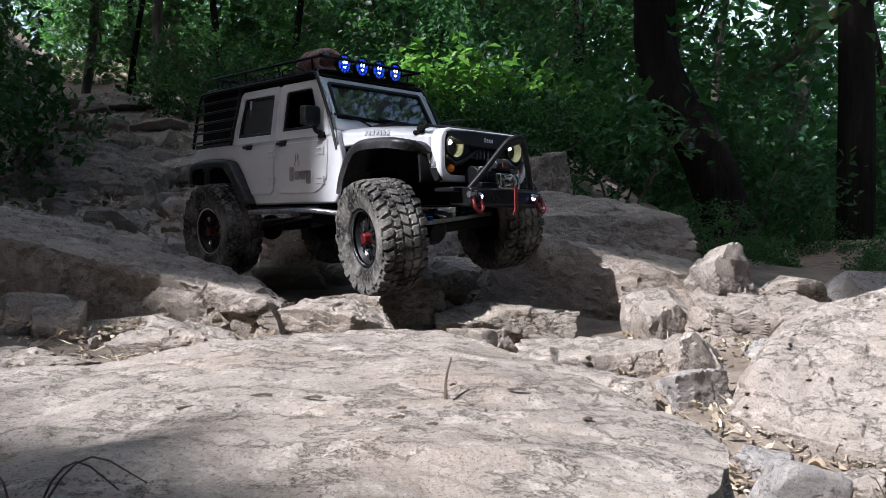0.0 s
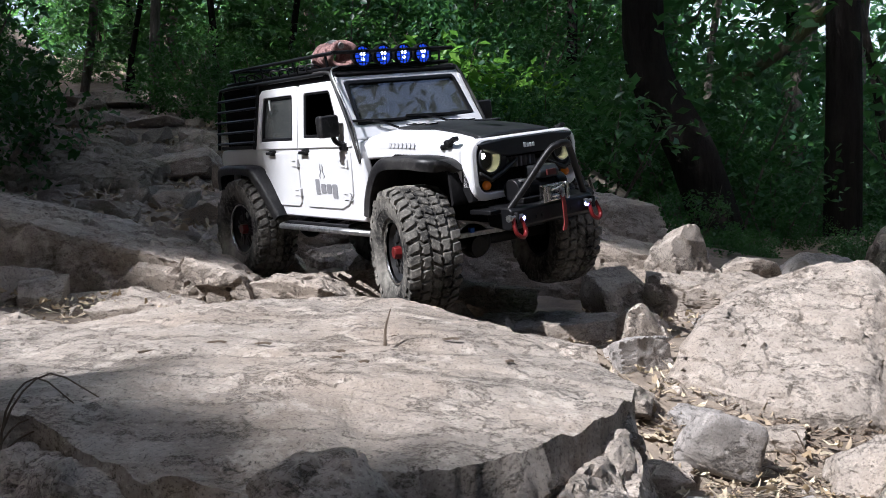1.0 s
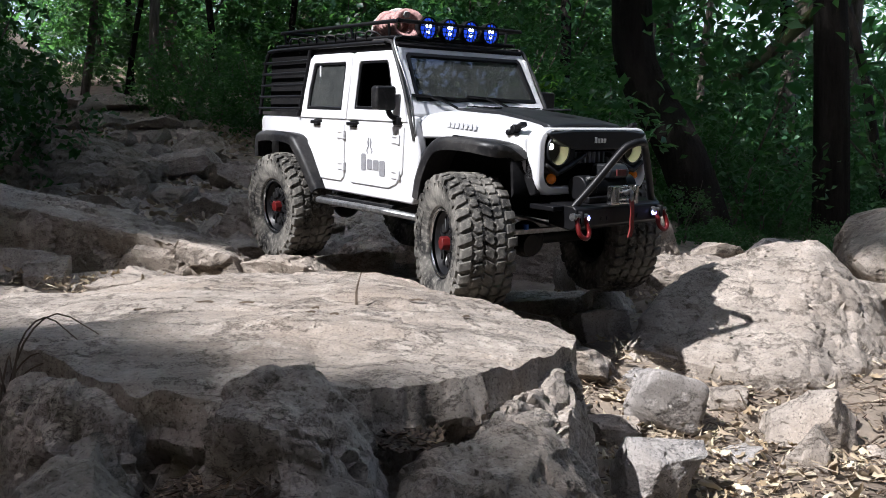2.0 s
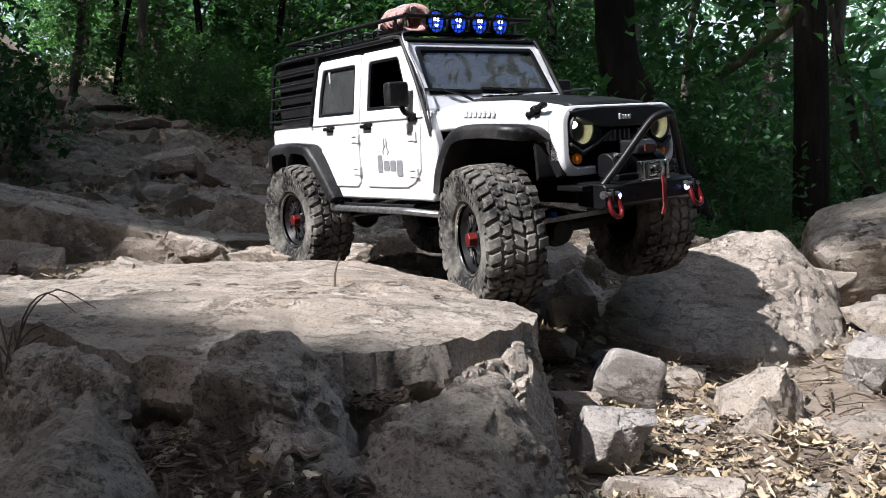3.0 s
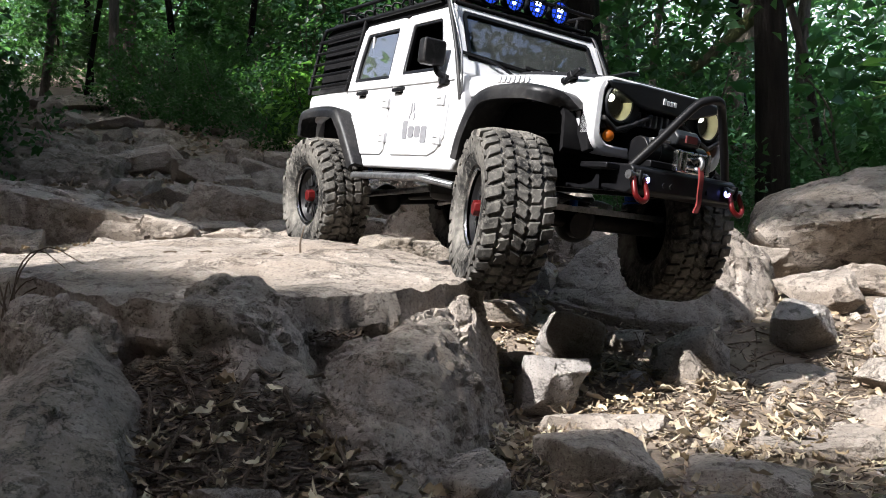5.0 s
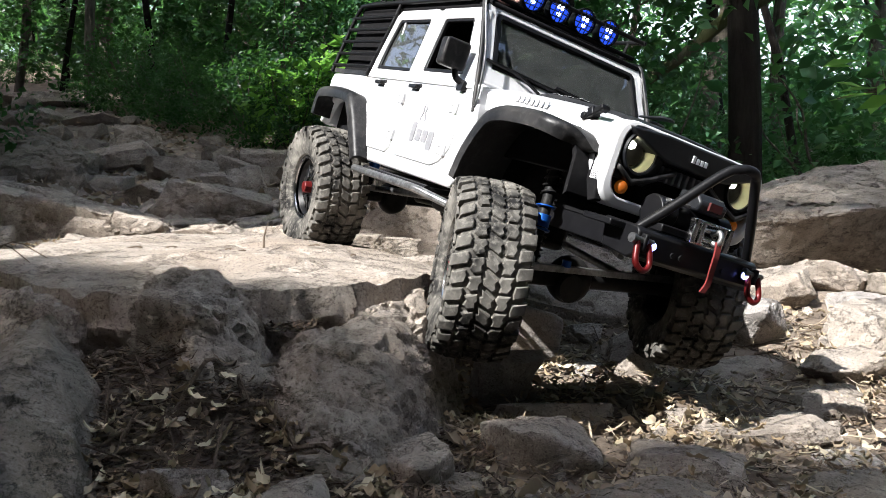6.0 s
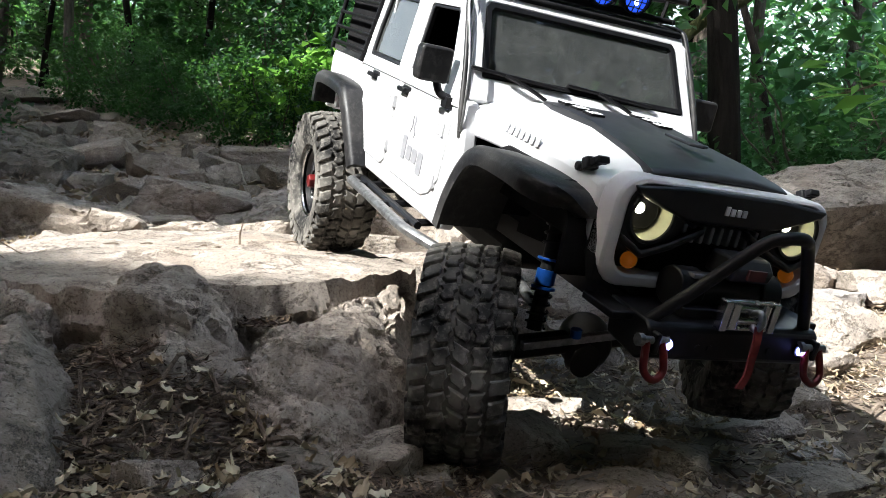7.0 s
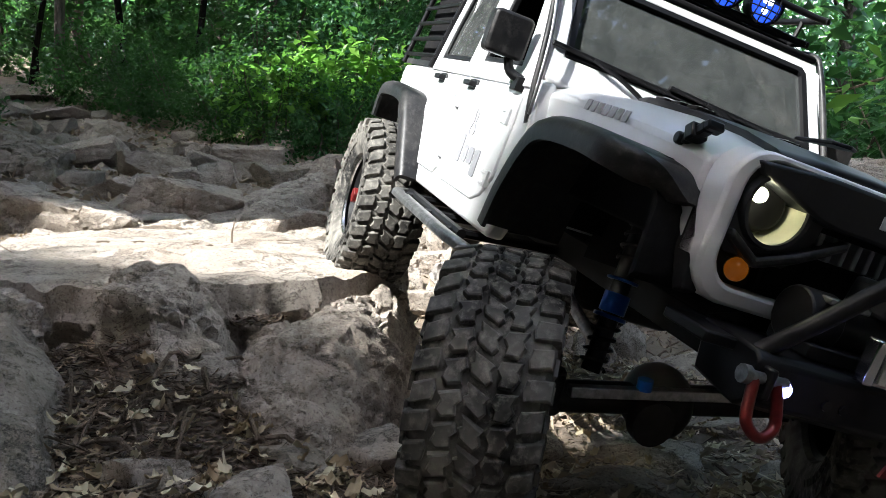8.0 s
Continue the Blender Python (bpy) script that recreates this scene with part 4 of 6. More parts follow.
for k, (x, y, r, lean) in enumerate(((-2.33, 5.6, 0.030, 0.10), (-2.10, 5.9, 0.022, -0.05), (-1.94, 5.3, 0.018, 0.16), (-1.55, 4.7, 0.030, 0.02), (-1.23, 5.0, 0.022, -0.12), (-0.80, 4.6, 0.020, 0.10), (-0.49, 4.9, 0.026, 0.18), (0.10, 4.8, 0.024, -0.10), (0.77, 4.6, 0.032, 0.06), (1.62, 4.9, 0.026, 0.10), (2.9, 4.9, 0.03, -0.2))):
    tree("slender trunk with grey or shade-blackened bark at the wood's edge", x, y, 4.2, r, (lean * 4, 0.1), 450 + k, BARK_SHADE if k % 3 else BARK_GREY, None, branch=5)

far = []
fr = np.random.default_rng(21)
for k in range(620):
    a = fr.uniform(-1.05, 1.05) if k < 300 else fr.uniform(-0.62, 0.62)
    d = fr.uniform(12, 22)
    c = np.array([math.sin(a) * d, math.cos(a) * d, ground_height(0, 6) - 0.8 + fr.uniform(0.0, 1.0) ** 1.3 * 7.0])
    thin = noise.noise(Vector((a * 9, c[2] / d * 9, 2.0)))
    if c[2] / d > 0.16 and ((a < -0.33 and thin > -0.12) or (a > 0.12 and thin > 0.05)):
        continue
    far.append(c + fr.normal(size=(150, 3)) * 0.55)
tagged(new("far_woods", leaf_mesh("far_woods", fr, np.concatenate(far), 0.118, GREEN_A, up=0.25, slim=1.2)), "far green woods with sky between the leaves", "woods", kind="stuff")


# trees behind and beside the camera: their crowns shade the trail, with a gap that lets the sun in
def in_gap(p):
    """Whether the sun's ray through p comes down in the sunlit patch of the trail."""
    k = (p[2] - 0.2) / SUN_TO.z
    x, y = p[0] - SUN_TO.x * k, p[1] - SUN_TO.y * k
    dx, dy = x - 0.37, y - 0.60
    u, v = (0.8 * dx + 0.6 * dy), (-0.6 * dx + 0.8 * dy)
    u /= 0.84 if u < 0 else 0.36
    v /= 0.52 if v < 0 else 0.62 if y < 0.86 else 0.55
    if y < 0.164 + 0.012 * math.sin(40 * x) - 0.66 * min(0.0, x - 0.11):
        return False
    wob = 0.25 * noise.noise(Vector((x * 7, y * 7, 1.0)))
    return u * u + v * v < 1.0 + wob or noise.noise(Vector((x * 9, y * 9, 4.0))) > 0.5 or (y > 2.4 and noise.noise(Vector((x * 4, y * 4, 4.0))) > (0.6 if x < 0.5 - 0.25 * y else 0.9 if y < 4.6 else 0.34 if x < -1.2 else 0.24 if x < 0.6 else -0.02)) or ((x - 0.55) / 0.6) ** 2 + ((y - 3.8) / 0.4) ** 2 < 1.0 + 2 * wob


for k, (x, y, h, r, ox, oy) in enumerate(((-6.0, -4.6, 4.6, 0.14, 1.4, 1.0), (-2.2, -5.4, 5.0, 0.12, 0.2, 0.6), (-6.0, -1.2, 5.0, 0.13, 0.6, 0.0), (2.0, -4.6, 5.0, 0.12, 0.0, 0.4), (5.2, -1.8, 5.0, 0.13, -0.4, 0.2),
                                          (-5.2, 2.0, 5.0, 0.12, 0.8, 0.0), (3.6, 1.2, 4.6, 0.10, -0.8, 0.0), (-3.0, 1.0, 4.8, 0.09, 0.9, 0.3), (0.9, -2.6, 4.8, 0.10, -0.2, 0.9), (-3.9, -0.5, 5.2, 0.10, 1.2, -0.2), (-3.4, 2.4, 5.6, 0.11, 1.3, 0.3), (-4.4, 5.2, 5.2, 0.11, 1.5, 0.0))):
    cr = np.random.default_rng(400 + k)
    t = tree("tall tree shading the trail", x, y, h, r, (ox * 0.3, oy * 0.3), 400 + k, BARK_GREY, None, branch=4, z=0.0)
    spots = clumps(cr, 60 if k in (3, 4, 6, 7, 8) else 300 if k > 9 else 420, 70 if k in (0, 1, 2) else 45, 0.22, (2.3, 2.1, 1.1)) + np.array([ox, oy, h * 0.95])
    world_spots = spots + np.array([x, y, 0.0])
    keep = [i for i, q in enumerate(world_spots) if not in_gap(q)]
    c = new("crown", leaf_mesh("crown", cr, spots[keep], 0.064, CANOPY))
    c.parent = t

# unseen woods added beside and behind the camera, to cut light from low angles
ring = []
rr = np.random.default_rng(23)
for k in range(900):
    a = rr.uniform(1.0, 2 * math.pi - 1.0)
    d = rr.uniform(6.2, 8.5)
    c = np.array([math.sin(a) * d, math.cos(a) * d, rr.uniform(-0.2, 5.6)])
    ring.append(c + rr.normal(size=(60, 3)) * 0.5)
ring = np.concatenate(ring)
ring = ring[[i for i, q in enumerate(ring) if not in_gap(q)]]
tagged(new("far_woods", leaf_mesh("far_woods", rr, ring, 0.17, CANOPY, slim=1.4)), "unseen ring of dark green woods added to block light from the horizon", "woods", kind="stuff")

# bright hazy sky far behind the woods
bm = bmesh.new()
arc = [[bm.verts.new((60 * math.sin(a), 60 * math.cos(a), z)) for z in (-8.0, 30.0)] for a in (radians(-48 + 6 * k) for k in range(17))]
for a, b in zip(arc, arc[1:]):
    bm.faces.new((a[0], b[0], b[1], a[1]))
tagged(finish("backdrop", bm, glow_material("bright_haze", (0.76, 0.88, 1.0), 0.22, (0, 0, 0))), "bright hazy sky beyond the trees", "sky", kind="structure")
# ---------------------------------------------------------------- the model truck (x ahead, y to its left, z up, front axle at x = 0)
TYRE_R, WHEELBASE, TRACK = 0.058, 0.299, 0.0905
truck = thing("model_truck", "dusty white radio-controlled off-road truck with black trim and roof rack", "toy truck")


def mirrored(fn):
    """Runs fn for the right side (-1) and the left side (+1)."""
    for s in (-1, 1):
        fn(s)


# --- wheels: rim, tyre with tread blocks, hub
def tread_block(bm, outline, r0, r1, pitch, shift):
    """One rubber block: an outline of (turn in pitches, y), drawn outwards from r0 to r1 and narrowed a little."""
    mu = sum(u for u, _ in outline) / len(outline)
    mv = sum(v for _, v in outline) / len(outline)
    rings = []
    for r, k in ((r0, 1.05), (r1 - 0.0012, 1.0), (r1 - 0.0004, 0.94), (r1, 0.80)):
        ring = []
        for u, v in outline:
            a = (shift + mu + (u - mu) * k + 0.22 * math.sin(v * 210)) * pitch
            y = mv + (v - mv) * k
            rr = r - 0.0022 * smoothstep(0.013, 0.0235, abs(y))
            ring.append(bm.verts.new((rr * math.sin(a), y, rr * math.cos(a))))
        rings.append(ring)
    bridge(bm, rings)


def tyre_mesh():
    bm = bmesh.new()
    prof = [(-0.0165, 0.0290), (-0.0205, 0.0310), (-0.0232, 0.0370), (-0.0240, 0.0440), (-0.0232, 0.0500), (-0.0210, 0.0542), (-0.0150, 0.0559), (0.0, 0.0565)]
    lathe(bm, prof + [(-y, r) for y, r in prof[-2::-1]], 72)
    n = 33
    pitch = 2 * math.pi / n
    for k in range(n):
        for s, ph in ((-1, 0.0), (1, 0.5)):
            long = k % 2 == 0
            # shoulder block, hooked block beside it
            tread_block(bm, [(0.04, s * 0.0152), (0.40, s * 0.0142), (0.74, s * 0.0150), (0.78, s * (0.0243 if long else 0.0228)), (0.10, s * (0.0243 if long else 0.0228))], 0.0515, 0.0583, pitch, k + ph)
            tread_block(bm, [(0.00, s * 0.0060), (0.30, s * 0.0048), (0.52, s * 0.0066), (0.84, s * 0.0060), (0.90, s * 0.0110), (0.62, s * 0.0132), (0.34, s * 0.0118), (0.06, s * 0.0134)], 0.0545, 0.0586, pitch, k + ph + 0.44)
            if s < 0:
                tread_block(bm, [(0.02, -0.0040), (0.36, -0.0030), (0.50, -0.0046), (0.78, -0.0036), (0.82, 0.0022), (0.56, 0.0040), (0.30, 0.0030), (0.06, 0.0042)], 0.0545, 0.0586, pitch, k + 0.1)
            # side lug
            a = (k + ph + 0.33) * pitch
            for r in (0.0475,) if long else (0.0488,):
                m = Matrix.Rotation(a, 4, "Y") @ Matrix.LocRotScale((0, s * 0.0236, r), Euler((radians(-10 * s), 0, 0)), (0.0062, 0.0014, 0.0075 if long else 0.005))
                bmesh.ops.create_cube(bm, size=1.0, matrix=m)
    # raised marks moulded round the sidewall
    for s in (-1, 1):
        for g in (0.0, math.pi):
            for k in range(9):
                m = Matrix.Rotation(g + (k - 4) * 0.105, 4, "Y") @ Matrix.LocRotScale((0, s * 0.0237, 0.0405), None, (0.0028, 0.0009, 0.0034))
                bmesh.ops.create_cube(bm, size=1.0, matrix=m)
    return bm


def rim_mesh():
    bm = bmesh.new()
    lathe(bm, [(-0.0175, 0.0285), (-0.0185, 0.0300), (-0.0170, 0.0300), (0.0170, 0.0300), (0.0180, 0.0290), (0.0160, 0.0268), (-0.0060, 0.0262), (-0.0100, 0.0225), (-0.0105, 0.0105), (-0.0130, 0.0085), (-0.0130, 0.0), (-0.0112, 0.0), (-0.0090, 0.0200), (-0.0150, 0.0262)], 48, closed=False)
    return bm


TYRE_MESH = None


def wheel(name_side, s):
    """A wheel that faces outwards on side s."""
    global TYRE_MESH
    flip = 1 if s < 0 else -1
    bm = rim_mesh()
    if flip < 0:
        bmesh.ops.scale(bm, vec=(1, -1, 1), verts=bm.verts)
    w = part("wheel", bm, BLACK, truck, "black dished wheel with red hub and big knobbly tyre", angle=30)
    if TYRE_MESH is None:
        t = part("tyre", tyre_mesh(), RUBBER, w, "dusty black knobbly off-road tyre", angle=30)
        TYRE_MESH = t.data
    else:
        t = new("tyre", TYRE_MESH)
        t.parent = w
        tagged(t, "dusty black knobbly off-road tyre")
    bm = bmesh.new()
    lathe(bm, [(-0.0180 * flip, 0.0292), (-0.0190 * flip, 0.0288), (-0.0186 * flip, 0.0270), (-0.0172 * flip, 0.0266)], 48)
    part("rim_ring", bm, CHROME, w, "scratched bright wheel ring", angle=30)
    bm = rod(bmesh.new(), (0, -0.0195 * flip, 0), (0, -0.008 * flip, 0), 0.0058, 0.0066, 6)
    part("hub", bm, RED, w, "red anodised hub", bevel=0.0006)
    for k in range(6):
        bm = bmesh.new()
        for d in (-0.16, 0.16):
            q = Matrix.Rotation(math.pi * k / 3 + d, 4, "Y") @ Matrix.LocRotScale((0, -0.0118 * flip, 0.0165), Euler((radians(-10 * flip), 0, 0)), (0.0034, 0.0030, 0.0150))
            bmesh.ops.create_cube(bm, size=1.0, matrix=q)
        part("spoke", bm, BLACK, w, bevel=0.0005)
        a = math.pi * k / 3 + 0.52
        bm = bmesh.new()
        rod(bm, (0.0165 * math.sin(a), -0.0112 * flip, 0.0165 * math.cos(a)), (0.0165 * math.sin(a), -0.0128 * flip, 0.0165 * math.cos(a)), 0.0042, 0.0036, 12)
        part("wheel_boss", bm, CHROME if k % 2 else DARKMETAL, w)
    return w


WHEELS = {(end, s): wheel(end, s) for end in ("front", "rear") for s in (-1, 1)}

# --- axles, frame and suspension
AXLES = {}
for end in ("front", "rear"):
    bm = bmesh.new()
    rod(bm, (0, -0.072, 0), (0, 0.072, 0), 0.0068, seg=14)
    for s in (-1, 1):
        rod(bm, (0, s * 0.070, -0.006), (0, s * 0.070, 0.012), 0.008, seg=12)
    ax = part("axle", bm, DARKMETAL, truck, "dusty dark axle tube", bevel=0.0006)
    bm = bmesh.new()
    bmesh.ops.create_uvsphere(bm, u_segments=18, v_segments=12, radius=1.0, matrix=Matrix.LocRotScale((0, -0.018, -0.001), None, (0.017, 0.015, 0.0165)))
    part("differential", bm, DARKMETAL, ax, angle=60)
    bm = box(bmesh.new(), 0.012, 0.0165, -0.066, 0.062, 0.006, 0.0105)
    part("steering_link" if end == "front" else "truss", bm, STEEL, ax, "grey metal cross link", bevel=0.0005)
    if end == "front":
        bm = rod(bmesh.new(), (0.015, -0.034, 0.010), (0.015, -0.034, 0.0145), 0.0032)
        part("link_joint", bm, BLUE, ax, "blue anodised joint")
        bm = rod(bmesh.new(), (0.012, -0.028, -0.004), (0.018, -0.028, -0.004), 0.0095, seg=18)
        part("diff_cover", bm, DARKMETAL, ax, "dark metal cover")
    AXLES[end] = ax

bm = bmesh.new()
for s in (-1, 1):
    box(bm, -0.36, 0.072, s * 0.030 - 0.004, s * 0.030 + 0.004, 0.076, 0.090)
for x in (-0.35, -0.22, -0.12, -0.03, 0.05):
    box(bm, x - 0.004, x + 0.004, -0.03, 0.03, 0.078, 0.086)
part("frame_rail", bm, BLACK, truck, "black ladder frame", bevel=0.0006)
bm = box(bmesh.new(), -0.19, -0.08, -0.036, 0.036, 0.056, 0.077)
part("skid_plate", bm, DARKMETAL, truck, "grey skid plate under the gearbox", bevel=0.006)
bm = rod(bmesh.new(), (-0.28, 0.0, 0.058), (-0.17, 0.0, 0.066), 0.0045)
part("drive_shaft", bm, DARKMETAL, truck)
for x0 in (0.0, -WHEELBASE):
    d = -1 if x0 == 0 else 1
    for s in (-1, 1):
        bm = rod(bmesh.new(), (x0 + d * 0.006, s * 0.045, 0.054), (x0 + d * 0.105, s * 0.030, 0.066), 0.003)
        part("lower_link", bm, STEEL, truck, "bare metal suspension link")
        sh = part("shock_absorber", rod(bmesh.new(), (x0 - 0.004, s * 0.050, 0.048), (x0 + d * 0.018, s * 0.044, 0.132), 0.0042, seg=12), DARKMETAL, truck, "blue and black coil-over shock absorber")
        bm = bmesh.new()
        a, b = Vector((x0 - 0.004, s * 0.050, 0.048)), Vector((x0 + d * 0.018, s * 0.044, 0.132))
        rod(bm, a.lerp(b, 0.30), a.lerp(b, 0.40), 0.0056, seg=16)
        rod(bm, a.lerp(b, 0.27), a.lerp(b, 0.29), 0.0070, seg=16)
        rod(bm, a.lerp(b, 0.46), a.lerp(b, 0.475), 0.0068, seg=16)
        part("shock_collar", bm, BLUE, sh, "blue anodised collar", bevel=0.0004)
        bm = bmesh.new()
        up = (b - a).normalized()
        e1 = up.orthogonal().normalized()
        e2 = up.cross(e1)
        tube(bm, [a.lerp(b, 0.02 + 0.25 * k / 40) + 0.0056 * (math.cos(k * 0.75) * e1 + math.sin(k * 0.75) * e2) for k in range(41)], 0.0008, 5, bend=False)
        tube(bm, [a.lerp(b, 0.54 + 0.36 * k / 50) + 0.0056 * (math.cos(k * 0.75) * e1 + math.sin(k * 0.75) * e2) for k in range(51)], 0.0008, 5, bend=False)
        part("spring", bm, DARKMETAL, sh, angle=60)

# --- white body
HW = 0.0875
tub = [(-0.370, 0.101), (-0.366, 0.101), (-0.352, 0.124), (-0.330, 0.130), (-0.275, 0.130), (-0.256, 0.118), (-0.232, 0.079), (-0.076, 0.079), (-0.070, 0.088), (-0.066, 0.126), (-0.076, 0.157), (-0.090, 0.158), (-0.276, 0.156), (-0.368, 0.152), (-0.372, 0.146)]
bm = bmesh.new()
for s in (-1, 1):
    prism(bm, tub, s * HW, s * (HW - 0.010))
box(bm, -0.366, -0.08, -HW + 0.008, HW - 0.008, 0.094, 0.098)
box(bm, -0.373, -0.366, -HW + 0.006, HW - 0.006, 0.100, 0.150)
body = part("body", bm, WHITE, truck, "white plastic truck body", bevel=0.0022)


def lean_y(z):
    """The half width of the cabin at a height: it narrows upwards."""
    return HW + 0.0005 - 0.0085 * max(0.0, z - 0.150) / 0.066


def upper_frame(s, outer, inner, material, name, label, out=0.0, thick=0.004, parent=None):
    bm = bmesh.new()
    y = lambda z: s * (lean_y(z) + out)
    ring_frame(bm, [(x, y(z), z) for x, z in outer], [(x, y(z), z) for x, z in inner], (0, -s * thick, 0))
    return part(name, bm, material, parent or truck, label, bevel=0.0008)


def inset(pts, k):
    cx, cz = sum(p[0] for p in pts) / len(pts), sum(p[1] for p in pts) / len(pts)
    return [(cx + (x - cx) * (1 - k), cz + (z - cz) * (1 - k * 1.2)) for x, z in pts]


REAR_OUT = [(-0.277, 0.152), (-0.274, 0.180), (-0.268, 0.212), (-0.262, 0.2165), (-0.192, 0.2165), (-0.186, 0.214), (-0.186, 0.180), (-0.186, 0.152)]
REAR_IN = [(-0.2665, 0.1605), (-0.2645, 0.182), (-0.2595, 0.2055), (-0.2575, 0.2075), (-0.1985, 0.2075), (-0.1965, 0.2055), (-0.1965, 0.182), (-0.1965, 0.1605)]
FRONT_OUT = [(-0.185, 0.152), (-0.185, 0.180), (-0.185, 0.214), (-0.180, 0.2165), (-0.116, 0.2165), (-0.110, 0.214), (-0.096, 0.180), (-0.084, 0.152)]
FRONT_IN = [(-0.1735, 0.1620), (-0.1730, 0.182), (-0.1725, 0.2050), (-0.1700, 0.2075), (-0.1260, 0.2075), (-0.1230, 0.2050), (-0.1130, 0.182), (-0.1060, 0.1620)]


def door_side(s):
    for outer, inner, lower, nm in ((REAR_OUT, REAR_IN, [(-0.262, 0.148), (-0.262, 0.126), (-0.240, 0.094), (-0.234, 0.0905), (-0.196, 0.0905), (-0.190, 0.095), (-0.189, 0.148)], "rear"),
                                    (FRONT_OUT, FRONT_IN, [(-0.182, 0.148), (-0.182, 0.097), (-0.176, 0.0905), (-0.112, 0.0905), (-0.100, 0.095), (-0.090, 0.106), (-0.088, 0.148)], "front")):
        bm = bmesh.new()
        prism(bm, lower, s * (HW - 0.001), s * (HW + 0.0014))
        door = part("door", bm, WHITE, truck, "white door with black handle", bevel=0.0009)
        upper_frame(s, outer, inner, WHITE, "window_frame", "", 0.0012, 0.005, door)
        seal_in = inset(inner, 0.10)
        upper_frame(s, inner, seal_in, BLACK, "window_seal", "black rubber window seal", 0.0002, 0.004, door)
        if nm == "rear":
            bm = bmesh.new()
            y = lambda z: s * (lean_y(z) - 0.0018)
            bridge(bm, [[bm.verts.new((x, y(z) - s * d, z)) for x, z in seal_in] for d in (0, 0.0009)])
            part("side_window", bm, GLASS, door, "dark side window")
            bm = bmesh.new()
            box(bm, -0.2505, -0.2475, s * 0.0795 - 0.0010, s * 0.0795 + 0.0010, 0.162, 0.206)
            part("window_bar", bm, WHITE, door, "white bar inside the side window")
        # handle: a grip on two feet
        hx = -0.248 if nm == "rear" else -0.178
        bm = bmesh.new()
        box(bm, hx, hx + 0.014, s * HW, s * (HW + 0.0016), 0.1445, 0.1510)
        box(bm, hx - 0.001, hx + 0.013, min(s * (HW + 0.0028), s * (HW + 0.0055)), max(s * (HW + 0.0028), s * (HW + 0.0055)), 0.1462, 0.1496)
        box(bm, hx + 0.009, hx + 0.013, min(s * HW, s * (HW + 0.005)), max(s * HW, s * (HW + 0.005)), 0.1462, 0.1496)
        part("door_handle", bm, BLACK, door, "black door handle", bevel=0.0008)
        # hinges at the door's front edge
        for z in ((0.104, 0.136) if nm == "front" else (0.106, 0.137)):
            e = -0.096 if nm == "front" else -0.1905
            bm = bmesh.new()
            for dz in (-0.0028, 0.0028):
                box(bm, e - 0.010, e + 0.001, s * HW, s * (HW + 0.0024), z + dz - 0.0009, z + dz + 0.0009)
            box(bm, e - 0.001, e + 0.003, s * HW, s * (HW + 0.0030), z - 0.0042, z + 0.0042)
            part("hinge", bm, WHITE, door, "", bevel=0.0004)


mirrored(door_side)


def decals(s):
    """The maker's mark on the front door as plain grey shapes, and a bent two-armed emblem above it."""
    y0, y1 = sorted((s * (HW + 0.0015), s * (HW + 0.0019)))
    x = -0.157 if s < 0 else -0.127
    for k, (w, lo, hi) in enumerate(((0.0075, 0.1045, 0.1205), (0.0088, 0.1060, 0.1155), (0.0088, 0.1060, 0.1155), (0.0088, 0.1010, 0.1155))):
        cx = x + 0.004 + k * 0.0106 if s < 0 else x - 0.004 - k * 0.0106
        bm = prism(bmesh.new(), rounded(cx, (lo + hi) / 2, w / 2, (hi - lo) / 2, 0.0018), y0, y1)
        part("door_mark", bm, GREY, truck, "grey rounded mark printed on the door")
    for k in (-1, 1):
        bm = bmesh.new()
        cx = -0.143
        pts = [(cx + k * 0.0012, 0.136), (cx + k * 0.0034, 0.132), (cx + k * 0.0022, 0.128), (cx + k * 0.0052, 0.1235), (cx + k * 0.0026, 0.1205), (cx + k * 0.0040, 0.1240), (cx + k * 0.0008, 0.1285), (cx + k * 0.0016, 0.1325)]
        prism(bm, pts if k > 0 else pts[::-1], y0, y1)
        part("door_emblem", bm, GREY, truck, "grey printed emblem")


mirrored(decals)

# windscreen frame, glass, wipers
def screen_point(v, w):
    """A point of the windscreen's plane: v from its foot to its top, w across."""
    return Vector((-0.0800 + v * -0.036, w * (0.0840 - 0.0050 * v), 0.158 + v * 0.0640))


outer = [screen_point(v, w) for v, w in ((0, -1), (0.5, -1), (0.97, -1), (1, -0.95), (1, 0.95), (0.97, 1), (0.5, 1), (0, 1))]
inner = [screen_point(v, w) for v, w in ((0.22, -0.90), (0.5, -0.895), (0.84, -0.89), (0.88, -0.86), (0.88, 0.86), (0.84, 0.89), (0.5, 0.895), (0.22, 0.90))]
part("windscreen_frame", ring_frame(bmesh.new(), outer, inner, (-0.007, 0, -0.004)), WHITE, truck, "white windscreen frame", bevel=0.0016)
seal = [screen_point(v, w) for v, w in ((0.26, -0.86), (0.5, -0.857), (0.81, -0.85), (0.84, -0.825), (0.84, 0.825), (0.81, 0.85), (0.5, 0.857), (0.26, 0.86))]
part("windscreen_seal", ring_frame(bmesh.new(), [p + Vector((0.0004, 0, 0.0003)) for p in inner], [p + Vector((0.0004, 0, 0.0003)) for p in seal], (-0.004, 0, -0.0025)), BLACK, truck, "black windscreen seal")
bm = bmesh.new()
bridge(bm, [[bm.verts.new(p + Vector((d, 0, d * 0.56))) for p in seal] for d in (-0.0015, -0.0025)])
part("windscreen", bm, GLASS, truck, "dusty reflecting windscreen")
